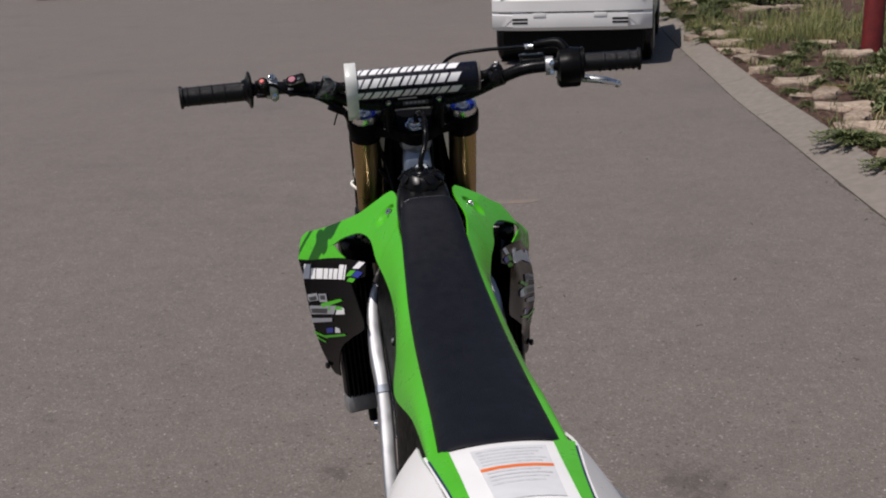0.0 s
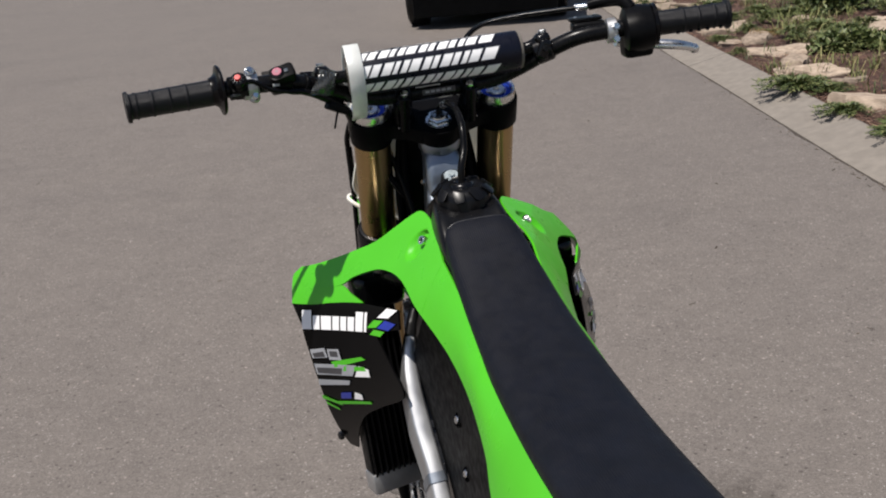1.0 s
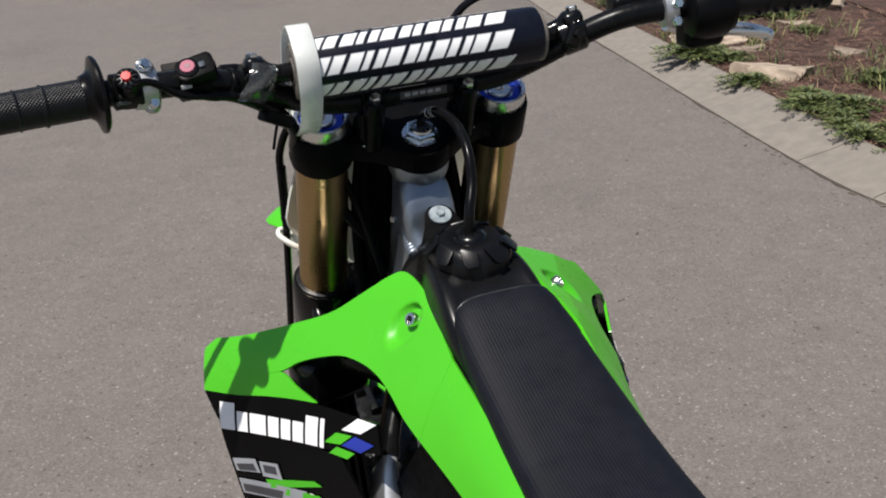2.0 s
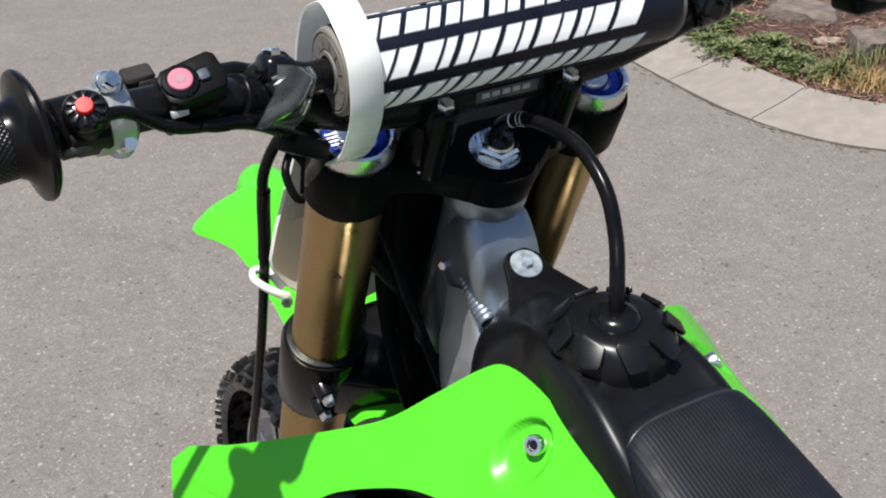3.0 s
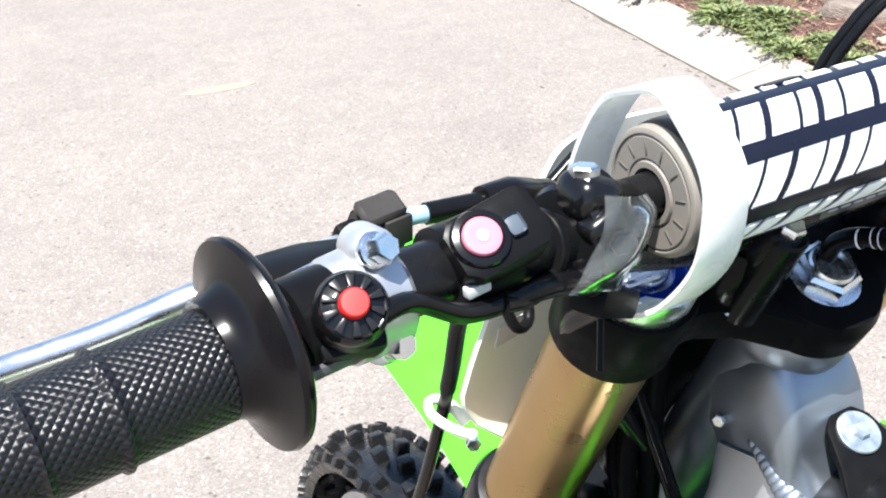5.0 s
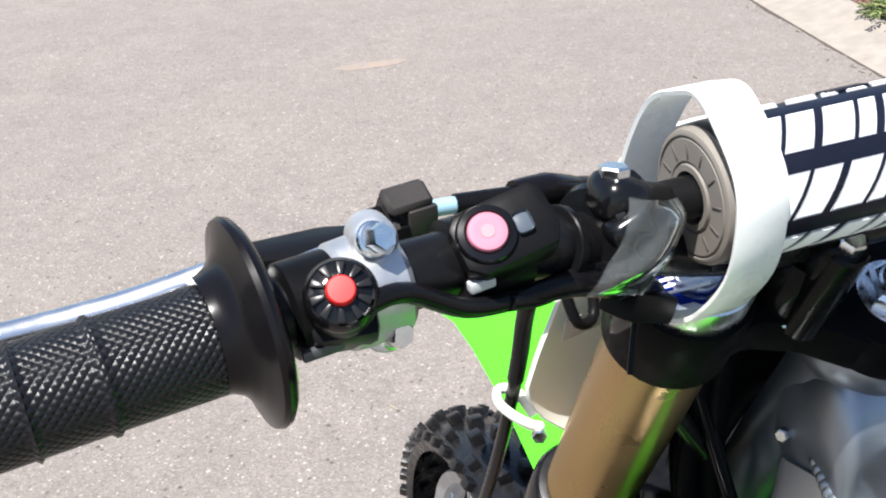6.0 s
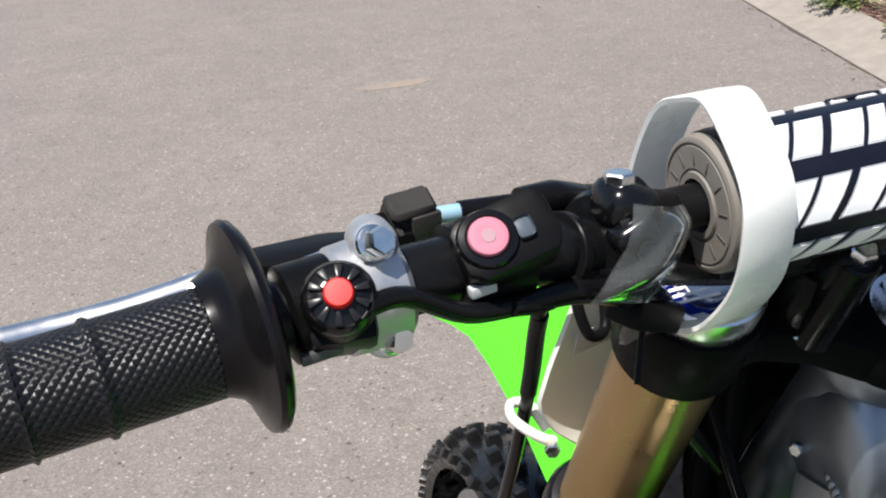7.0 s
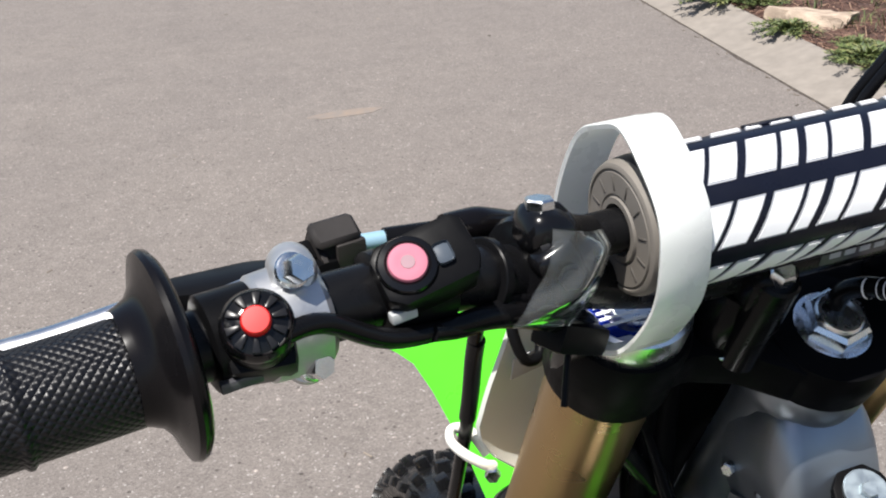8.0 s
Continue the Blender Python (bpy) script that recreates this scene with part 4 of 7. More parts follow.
for x in (-0.176, -0.150):
    k = 0 if x < -0.16 else 1
    part("tie_band", lathe([(0.0135, -0.002), (0.0140, -0.0015), (0.0140, 0.0015), (0.0135, 0.002)], axis((x, -0.0235 + 0.011 * k, 1.2522 - 0.011 * k), (0.9, 0.33, -0.35)), 24), BLACK, bike)
# clear wrap round the crossbar collar
WL = smooth_path([Vector(p) for p in ((-0.1540, -0.0340, 1.2700), (-0.1600, -0.0400, 1.2570), (-0.1660, -0.0410, 1.2480), (-0.1725, -0.0390, 1.2405))], 4)
WR = smooth_path([Vector(p) for p in ((-0.1345, -0.0320, 1.2650), (-0.1340, -0.0365, 1.2580), (-0.1390, -0.0390, 1.2470), (-0.1500, -0.0375, 1.2350))], 4)
rings = []
for i, (p, q) in enumerate(zip(WL, WR)):
    rings.append([p.lerp(q, v) + Vector((0, -0.0045 * math.sin(math.pi * v) - 0.0012 * math.sin(6 * v + 0.7 * i), 0.0008 * math.sin(5 * v - 0.6 * i))) for v in [j / 12 for j in range(13)]])
part("clear_wrap", sheet(rings, 0.0008), CLEAR, bike, "crumpled clear plastic wrap")

# ---- right end of the bar ----
RA, RB = Vector((0.300, -0.0490, 1.2645)), Vector((0.398, -0.0655, 1.2655))
grip("right_grip", RA, RB, "black rubber throttle grip")
RD = Vector((-1, 0.17, -0.02)).normalized()
bm = lathe([(0.026, -0.020), (0.0305, -0.017), (0.0325, -0.004), (0.0325, 0.006), (0.0300, 0.018), (0.022, 0.022)], axis((0.279, -0.0450, 1.2600), RD), 32, wobble=lambda a, k: 1 + 0.05 * math.cos(3 * a))
block(0.040, 0.030, 0.046, Matrix.Translation((0.277, -0.040, 1.2460)), 0.008, 3, bm)
throttle = part("throttle_housing", bm, BLACK, bike, "black throttle housing with rubber cover")
part("housing_ring", lathe([(0.026, -0.003), (0.0285, -0.002), (0.0285, 0.003), (0.026, 0.004)], axis((0.300, -0.0490, 1.2640), RD), 28), RUBBER_SOFT, throttle)
part("cable_elbow", tube([(0.272, -0.040, 1.288), (0.262, -0.030, 1.300), (0.240, -0.020, 1.300), (0.222, -0.012, 1.297)], [0.0085, 0.009, 0.008, 0.007], 14, 5), BLACK, throttle, "black cable elbow")
for dz in (0.0, 0.006):
    part("throttle_cable", tube([(0.226, -0.014 + dz, 1.2955), (0.180, 0.010 + dz, 1.2935), (0.130, 0.032 + dz, 1.2905), (0.085, 0.046 + dz, 1.2840), (0.060, 0.055 + dz, 1.2640), (0.042, 0.060 + dz, 1.22), (0.03, 0.045, 1.10), (0.03, 0.0, 0.95)], 0.0030, 10, 5), HOSE, bike, "thin black throttle cable")
    part("cable_ferrule", lathe([(0.0042, -0.008), (0.0046, -0.006), (0.0046, 0.006), (0.0042, 0.008)], axis((0.214, -0.008 + dz, 1.2953), (-0.88, 0.45, -0.03)), 12), STEEL, throttle)
mc = part("brake_master_cylinder", block(0.046, 0.030, 0.026, Matrix.Translation((0.218, -0.016, 1.2640)) @ Matrix.Rotation(radians(-9), 4, "Z"), 0.006, 3), BLACK, bike, "black brake master cylinder")
part("reservoir_lid", block(0.044, 0.028, 0.004, Matrix.Translation((0.216, -0.010, 1.2800)) @ Matrix.Rotation(radians(-9), 4, "Z"), 0.0015), BLACK, mc)
for dx in (-0.014, 0.014):
    bolt("screw", (0.216 + dx, -0.012, 1.2820), (0, 0, 1), 0.0030, 0.002, mc)
part("brake_clamp", lathe([(0.0150, -0.007), (0.0168, -0.006), (0.0168, 0.006), (0.0150, 0.007)], axis((0.243, -0.0385, 1.2625), RD), 28), CAST, mc, "cast alloy clamp")
bolt("bolt", (0.2440, -0.0545, 1.2700), (0, -1, 0.2), 0.005, 0.005, mc)
bolt("bolt", (0.2440, -0.0530, 1.2530), (0, -1, 0.2), 0.005, 0.005, mc)
lever = part("brake_lever", tube([(0.262, 0.000, 1.2420), (0.290, 0.000, 1.2330), (0.318, -0.012, 1.2300), (0.345, -0.020, 1.2260), (0.368, -0.016, 1.2190)], [0.0095, 0.0088, 0.0078, 0.0076, 0.0066], 14, 5, flat=0.75), CHROME, bike, "polished alloy brake lever")
part("lever_ball", lathe([(0.002, -0.0075), (0.0055, -0.005), (0.0072, 0), (0.0055, 0.005), (0.002, 0.0075)], axis((0.371, -0.0150, 1.2165), (1, 0.2, -0.4)), 18), CHROME, lever)

# ---- number plate, hose and front fender ----
rows = []
for i in range(23):
    v = i / 22
    z = 1.200 - 0.220 * v
    w = float(np.interp(-z, (-1.20, -1.17, -1.126, -1.110, -1.085, -1.055, -1.033, -0.98), (0.070, 0.086, 0.100, 0.105, 0.1135, 0.121, 0.111, 0.060)))
    rows.append([Vector((w * (-1 + 2 * j / 16), 0.146 + 0.030 * v + 0.016 * (1 - (2 * j / 16 - 1) ** 2) - 0.014 * abs(2 * j / 16 - 1) ** 3, z)) for j in range(17)])
plate = part("number_plate", sheet(rows, 0.0028), PLATE, bike, "plain white front number plate")
part("cable_guide", tube([(-0.100, 0.128, 1.150), (-0.108, 0.118, 1.140), (-0.104, 0.112, 1.122), (-0.092, 0.118, 1.120), (-0.090, 0.128, 1.140), (-0.100, 0.130, 1.152)], 0.0032, 10, 4), BLACK, plate, "black wire cable guide on the plate")
part("wiring_cover", block(0.094, 0.018, 0.165, Matrix.Translation((0.004, 0.098, 1.070)) @ Matrix.Rotation(radians(14), 4, "X"), 0.006), BLACK, bike, "black wiring bundle cover ahead of the steering head")
for wx, wy in ((-0.058, 0.060), (-0.050, 0.082), (0.050, 0.070), (0.060, 0.085)):
    part("cable", tube([(wx * 0.8, wy, 1.16), (wx, wy + 0.01, 1.08), (wx * 1.05, wy + 0.005, 1.0), (wx * 0.9, wy - 0.04, 0.90)], 0.0055, 10, 5), MATT_BLACK, bike)
part("plate_mount", block(0.05, 0.03, 0.02, Matrix.Translation((0, 0.115, 1.17)), 0.004), BLACK, plate)
part("plate_sticker", block(0.028, 0.0008, 0.016, Matrix.Translation((-0.086, 0.1440, 1.098)) @ Matrix.Rotation(radians(14), 4, "Z") @ Matrix.Rotation(radians(14), 4, "X"), 0.0003), GREY_PLASTIC, plate)
hose = part("brake_hose", tube([(-0.060, 0.120, 1.205), (-0.102, 0.118, 1.175), (-0.1170, 0.138, 1.138), (-0.1165, 0.156, 1.100), (-0.1165, 0.174, 1.048), (-0.1180, 0.212, 0.958), (-0.119, 0.262, 0.86), (-0.119, 0.335, 0.72), (-0.112, 0.40, 0.52), (-0.10, 0.46, 0.40)], 0.0043, 14, 6), HOSE, bike, "black front brake hose")
part("hose_sleeve", tube([(-0.1168, 0.1480, 1.1180), (-0.1165, 0.1560, 1.1000), (-0.1163, 0.1650, 1.0730), (-0.1165, 0.1735, 1.0500)], 0.0053, 16, 5), HOSE, hose)
ring = [(-0.1045, 0.1690, 1.0130), (-0.1110, 0.1670, 1.0180), (-0.1210, 0.1710, 1.0260), (-0.1260, 0.1800, 1.0310), (-0.1220, 0.1890, 1.0330), (-0.1110, 0.1880, 1.0290), (-0.1030, 0.1790, 1.0150)]
part("hose_guide", tube(ring, [0.0036, 0.0033, 0.0030, 0.0029, 0.0029, 0.0030, 0.0034], 12, 6, flat=1.2), GUIDE, hose, "white plastic hose guide ring")
bolt("bolt", (-0.1055, 0.1660, 1.0105), (-0.4, -0.9, 0.1), 0.0050, 0.006, hose)


def fender_row(y, w, z, crown, edge):
    return [Vector((w * u, y, z + crown * (1 - u * u) - edge * abs(u) ** 8)) for u in [(-1 + 2 * j / 14) for j in range(15)]]


FP = [(-0.02, 0.060, 0.905), (0.10, 0.082, 0.922), (0.20, 0.087, 0.930), (0.30, 0.078, 0.940), (0.37, 0.0765, 0.947), (0.41, 0.0785, 0.951), (0.432, 0.0870, 0.953), (0.448, 0.0960, 0.954), (0.462, 0.1015, 0.954), (0.476, 0.1020, 0.954), (0.488, 0.0970, 0.954), (0.496, 0.0890, 0.954), (0.502, 0.0760, 0.954), (0.506, 0.0600, 0.954), (0.5095, 0.0480, 0.954), (0.5150, 0.0400, 0.954), (0.5240, 0.0355, 0.954), (0.5360, 0.0325, 0.954), (0.5480, 0.0295, 0.953), (0.5570, 0.0250, 0.952), (0.5625, 0.0170, 0.950), (0.5650, 0.0070, 0.949)]
part("front_fender", sheet([fender_row(y, w, z, 0.014, 0.009) for y, w, z in FP], 0.003), GREEN, bike, "glossy green front fender")


# ---- wheels ----
def wheel(name, c, r, width, rim_r, knobs, label):
    m = Matrix.Translation(c) @ Matrix.Rotation(radians(90), 4, "Y")
    rim = part(name, lathe([(rim_r - 0.012, -0.016), (rim_r + 0.004, -0.020), (rim_r + 0.006, -0.017), (rim_r - 0.004, -0.012), (rim_r - 0.010, 0), (rim_r - 0.004, 0.012), (rim_r + 0.006, 0.017), (rim_r + 0.004, 0.020), (rim_r - 0.012, 0.016), (rim_r - 0.018, 0), (rim_r - 0.012, -0.016)], m, 64, caps=False), CAST, bike, label)
    bm = bmesh.new()
    prof = []
    for k in range(19):
        a = radians(-118 + 236 * k / 18)
        prof.append((rim_r + 0.020 + (r - 0.014 - rim_r - 0.020) * (0.32 + 0.68 * math.cos(a * 0.76)) , width * 0.5 * math.sin(a) if abs(a) < 1.6 else width * 0.5 * math.sin(a)))
    prof = [(max(rim_r, rr), h) for rr, h in prof]
    lathe(prof, m, 72, bm, caps=False)
    for k in range(knobs):
        a0 = 2 * math.pi * k / knobs
        cols = ((-0.013, 0.016), (0.013, 0.016)) if k % 2 else ((0.0, 0.018), (-0.031, 0.013), (0.031, 0.013))
        for off, wd in cols:
            tilt = off / width * 2.1
            rr = r - 0.010 - abs(off) ** 2 * 7.0
            mm = m @ Matrix.Rotation(a0, 4, "Z") @ Matrix.Translation((rr, 0, off)) @ Matrix.Rotation(-tilt * 0.75, 4, "Y")
            block(0.020, 0.0155, wd * 0.92, mm, 0.0018, 2, bm)
        for off in (-0.043, 0.043):
            mm = m @ Matrix.Rotation(a0 + math.pi / knobs, 4, "Z") @ Matrix.Translation((r - 0.026, 0, off * width / 0.092)) @ Matrix.Rotation(-off * 22, 4, "Y")
            block(0.018, 0.015, 0.011, mm, 0.0018, 2, bm)
    part("tyre", bm, RUBBER, rim, "black knobbly off-road tyre")
    part("hub", lathe([(0.02, -0.055), (0.045, -0.045), (0.045, -0.038), (0.026, -0.030), (0.026, 0.030), (0.045, 0.038), (0.045, 0.045), (0.02, 0.055)], m, 32), ANOD, rim)
    for k in range(32):
        a = 2 * math.pi * k / 32
        s = -1 if k % 2 else 1
        b = a + (0.55 if (k // 2) % 2 else -0.55)
        part("spoke", tube([m @ Vector((0.043 * math.cos(b), 0.043 * math.sin(b), s * 0.040)), m @ Vector(((rim_r - 0.008) * math.cos(a), (rim_r - 0.008) * math.sin(a), s * 0.006))], 0.0018, 6, 0), STEEL, rim)
    disc = lathe([(0.125, -0.002), (0.125, 0.002), (0.085, 0.002), (0.085, -0.002), (0.125, -0.002)], Matrix.Translation(Vector(c) + Vector((-0.062, 0, 0))) @ Matrix.Rotation(radians(90), 4, "Y"), 48, caps=False)
    part("brake_disc", disc, STEEL, rim)
    return rim


wheel("front_wheel", AXLE, 0.352, 0.092, 0.272, 54, "alloy front wheel rim with wire spokes")
wheel("rear_wheel", (0, -0.985, 0.345), 0.352, 0.118, 0.248, 46, "alloy rear wheel rim with wire spokes")
part("front_axle", lathe([(0.012, -0.13), (0.012, 0.13)], Matrix.Translation(AXLE) @ X90, 16), STEEL, bike)

# ---- frame ----
bm = lathe([(0.026, -0.205), (0.024, -0.20), (0.024, -0.075), (0.0255, -0.046), (0.0275, -0.039), (0.0296, -0.036), (0.0302, -0.031), (0.0302, -0.022), (0.0290, -0.020)], STEER, 36)
head_tube = part("head_tube", bm, ALU_SHADED, bike, "bare aluminium steering head")


SPAR = [(0.0150, 0.022, 1.062), (0.0210, 0.014, 1.036), (0.0310, 0.002, 1.000), (0.0580, -0.050, 0.955), (0.094, -0.104, 0.905), (0.1075, -0.136, 0.864), (0.1080, -0.180, 0.806), (0.1035, -0.222, 0.756), (0.1030, -0.262, 0.706), (0.1050, -0.320, 0.636), (0.106, -0.41, 0.52), (0.107, -0.50, 0.41)]
SPAR_W = [0.009, 0.010, 0.0110, 0.010, 0.0060, 0.0105, 0.0130, 0.0115, 0.0125, 0.0125, 0.012, 0.012]
SPAR_H = [0.022, 0.028, 0.036, 0.044, 0.043, 0.042, 0.042, 0.042, 0.042, 0.042, 0.042, 0.05]


def spar(s, u0=0.0, u1=11.0, grow=0.0):
    """A boxed beam from the steering head out and down past the tank, or a stretch of it."""
    path = smooth_path(SPAR, 5)
    rings = []
    n = len(path)
    for i, p in enumerate(path):
        u = i / (n - 1) * (len(SPAR) - 1)
        if u < u0 or u > u1:
            continue
        a = min(int(u), len(SPAR) - 2)
        w = SPAR_W[a] + (SPAR_W[a + 1] - SPAR_W[a]) * (u - a) + grow
        h = SPAR_H[a] + (SPAR_H[a + 1] - SPAR_H[a]) * (u - a) + grow
        t = (path[min(i + 1, n - 1)] - path[max(i - 1, 0)]).normalized()
        x = Vector((1, 0, 0))
        x = (x - t * x.dot(t)).normalized()
        y = t.cross(x)
        ring = []
        for k in range(28):
            ang = 2 * math.pi * k / 28
            c, q = math.cos(ang), math.sin(ang)
            ex = 0.30 + 0.48 * max(0.0, 1 - abs(u - 3.2) / 1.2)
            v = p + x * (w * math.copysign(abs(c) ** ex, c)) + y * (h * math.copysign(abs(q) ** ex, q))
            ring.append(Vector((s * v.x, v.y, v.z)))
        rings.append(ring)
    return loft(rings)


for s in (-1, 1):
    sp = part("frame_spar", spar(s), SPAR_ALU_LIT, bike, "bare aluminium frame spar")
    part("spar_guard", spar(s, 2.4, 4.2, 0.0022), BLACK, sp, "black guard over the upper spar")
    part("weld_bead", spar(s, 6.99, 7.21, 0.0016), ALU_SHADED, sp, "rough weld bead round the spar")
    # overlapping ripples of the weld between head and spar
    for k in range(2, 12):
        u = k / 11
        c = Vector((s * (0.0215 + 0.0035 * u), 0.022 - 0.040 * u, 1.0790 - 0.0200 * u))
        r = 0.0042 + 0.0042 * u - 0.010 * max(0.0, u - 0.85)
        part("weld_ripple", lathe([(r * 0.84, -0.0030), (r * 0.96, -0.0016), (r, 0.0), (r * 0.96, 0.0014), (r * 0.84, 0.0024)], axis(c, (s * 0.05, -0.89, -0.45)), 18), ALU_SHADED, sp)
# casting that carries the tank bracket
rings = []
for y, z0, z1, w0, w1 in ((0.052, 1.116, 0.96, 0.0205, 0.011), (0.040, 1.121, 0.96, 0.0225, 0.012), (0.030, 1.124, 0.96, 0.0240, 0.013), (0.018, 1.130, 0.96, 0.0250, 0.014), (0.004, 1.127, 0.95, 0.0255, 0.017), (-0.006, 1.114, 0.95, 0.0255, 0.019), (-0.012, 1.098, 0.95, 0.0245, 0.020), (-0.016, 1.080, 0.95, 0.024, 0.021), (-0.030, 1.055, 0.95, 0.022, 0.022)):
    prof = [(-w1, z1), (-w1, z0 - 0.085), (-w0 - 0.002, z0 - 0.050), (-w0 - 0.003, z0 - 0.030), (-w0 - 0.0015, z0 - 0.014), (-w0 + 0.001, z0 - 0.006), (-w0 + 0.004, z0 - 0.002), (-w0 + 0.009, z0), (0, z0 + 0.0005), (w0 - 0.009, z0), (w0 - 0.004, z0 - 0.002), (w0 - 0.001, z0 - 0.006), (w0 + 0.0015, z0 - 0.014), (w0 + 0.003, z0 - 0.030), (w0 + 0.002, z0 - 0.050), (w1, z0 - 0.085), (w1, z1)]
    rings.append([Vector((x if x < 0 else 0.88 * x, y, z)) for x, z in prof])
cols = [smooth_path([r[j] for r in rings], 4) for j in range(len(rings[0]))]
rings = [[c[i] for c in cols] for i in range(len(cols[0]))]
part("head_gusset", loft(rings), ALU_SHADED, bike, "cast aluminium gusset behind the steering head", angle=60)
for s in (-1, 1):
    part("cable", tube([(s * 0.044, 0.062, 1.135), (s * 0.047, 0.066, 1.10), (s * 0.047, 0.068, 1.04), (s * 0.045, 0.070, 0.98), (s * 0.030, 0.07, 0.88)], 0.0065, 12, 4), MATT_BLACK, bike, "black cables beside the steering head")
    bolt("bolt", (s * 0.0255, 0.038, 1.077), (s * 0.9, -0.4, 0.1), 0.0036, 0.0045, head_tube)
part("down_tube", tube([(0, 0.05, 0.95), (0, 0.06, 0.80), (0, 0.03, 0.60), (0, -0.04, 0.42), (0, -0.2, 0.36)], 0.022, 16, 4), ALU_SHADED, bike)

# ---- tank and cap ----
TS = [(-0.008, 0.008, 0.020, 1.056, 0.4), (-0.016, 0.014, 0.034, 1.0690, 0.6), (-0.030, 0.021, 0.048, 1.0795, 0.8), (-0.055, 0.027, 0.059, 1.0880, 0.8), (-0.080, 0.033, 0.060, 1.0940, 0.95), (-0.105, 0.040, 0.060, 1.0985, 1), (-0.135, 0.045, 0.060, 1.0985, 1), (-0.165, 0.048, 0.059, 1.0920, 1), (-0.190, 0.050, 0.058, 1.0800, 1), (-0.215, 0.050, 0.056, 1.062, 1), (-0.26, 0.048, 0.052, 1.04, 0.9)]
rings = []
for y, xr, w, z, dep in TS:
    half = [(0.0, -0.0052), (0.30 * xr, -0.0054), (0.56 * xr, -0.0054), (0.74 * xr, -0.0040), (0.87 * xr, -0.0030), (0.97 * xr, -0.0055), (xr + 0.10 * (w - xr), -0.0135), (xr + 0.22 * (w - xr), -0.023), (xr + 0.42 * (w - xr), -0.038), (xr + 0.70 * (w - xr), -0.056), (w, -0.074), (w * 1.02, -0.092), (w * 0.95, -0.115), (w * 0.6, -0.140)]
    # the front end is a plain dome
    e = min(1.0, max(0.0, (y + 0.085) / 0.045))
    dome = [(w * math.sin(radians(9 * i)) ** 0.95, -0.078 * (1 - math.cos(radians(9 * i)))) for i in range(len(half))]
    half = [(a[0] + (b[0] - a[0]) * e, a[1] + (b[1] - a[1]) * e) for a, b in zip(half, dome)]
    left = [Vector((-x, y, z + h * (1 if h > -0.02 else dep))) for x, h in half]
    right = [Vector((0.80 * x, y, z + h * (1 if h > -0.02 else dep))) for x, h in half[1:]]
    rings.append(left[::-1] + right)
n = len(rings[0])
cols = [smooth_path([r[j] for r in rings], 4) for j in range(n)]
rings = [[cols[j][i] for j in range(n)] for i in range(len(cols[0]))]
tank = part("fuel_tank", loft(rings), TANK, bike, "black plastic fuel tank", angle=70)
TBM = Matrix.Translation((0.004, -0.0225, 1.0945)) @ Matrix.Rotation(radians(30), 4, "X")
part("tank_bracket", slab([(-0.040, -0.046), (-0.0270, -0.026), (-0.0190, -0.010), (-0.0135, 0.007), (-0.006, 0.0145), (0.006, 0.0145), (0.0135, 0.007), (0.0175, -0.008), (0.036, -0.036), (0.040, -0.044)], 0.004, TBM @ Matrix.Translation((0, 0, -0.004)), 0.0012), BLACK, tank)
bolt("bolt", TBM @ Vector((0, 0, 0.0012)), TBM.to_3x3() @ Vector((0, 0, 1)), 0.0044, 0.0040, tank, washer=0.0112, mat=ZINC, label="zinc-plated tank bolt on a broad washer")
CAPN = Vector((0, -0.08, 1)).normalized()
CAPM = axis(Vector((-0.004, -0.130, 1.0915)), CAPN) @ Matrix.Scale(0.97, 4)
cap = part("fuel_cap", lathe([(0.0385, -0.012), (0.0390, -0.006), (0.0385, -0.003), (0.0378, 0.0), (0.0374, 0.0090), (0.0345, 0.0150), (0.0315, 0.0190), (0.0260, 0.0220), (0.0185, 0.0222), (0.0160, 0.0212), (0.0150, 0.0215)], CAPM, 90, wobble=lambda a, k: 1 + (0.022 * math.cos(9 * a) if k in (3, 4, 5) else 0)), TANK, bike, "black plastic fuel cap with nine folded tabs round its rim")
for k in range(9):
    own = slab([(-0.0030, -0.0085), (0.0000, -0.0100), (0.0130, -0.0062), (0.0165, -0.0040), (0.0150, 0.0058), (0.0125, 0.0066), (0.0010, 0.0060)], 0.0030, CAPM @ Matrix.Rotation(radians(40 * k + 12), 4, "Z") @ Matrix.Translation((0.0290, 0, 0.0205)) @ Matrix.Rotation(radians(44), 4, "Y"), 0.0008)
    part("cap_tab", own, TANK, cap)
part("cap_boss", lathe([(0.0160, 0.0205), (0.0150, 0.0235), (0.0120, 0.0258), (0.0092, 0.0268), (0.0070, 0.0268)], CAPM, 32), GLOSS_BLACK, cap)
H0 = CAPM @ Vector((0, 0, 0.026))
part("breather_hose", tube([H0, H0 + Vector((0.002, 0.002, 0.018)), (0.0070, -0.116, 1.155), (0.0110, -0.100, 1.178), (0.0125, -0.074, 1.1935), (0.0125, -0.044, 1.1975), (0.0095, -0.014, 1.1950), (0.0040, 0.004, 1.1870), (0.0, 0.008, 1.172)], 0.0046, 18, 7), HOSE, bike, "black rubber breather hose")
for y, z, x, hl in ((-0.0160, 1.1955, 0.0098, 0.00022), (-0.0125, 1.1946, 0.0091, 0.00022), (-0.0065, 1.1925, 0.0072, 0.0005)):
    part("hose_mark", lathe([(0.0048, -hl), (0.0049, hl)], axis((x, y, z), (-0.22, 0.90, -0.30)), 18, caps=False), PRINT_WHITE, cap)

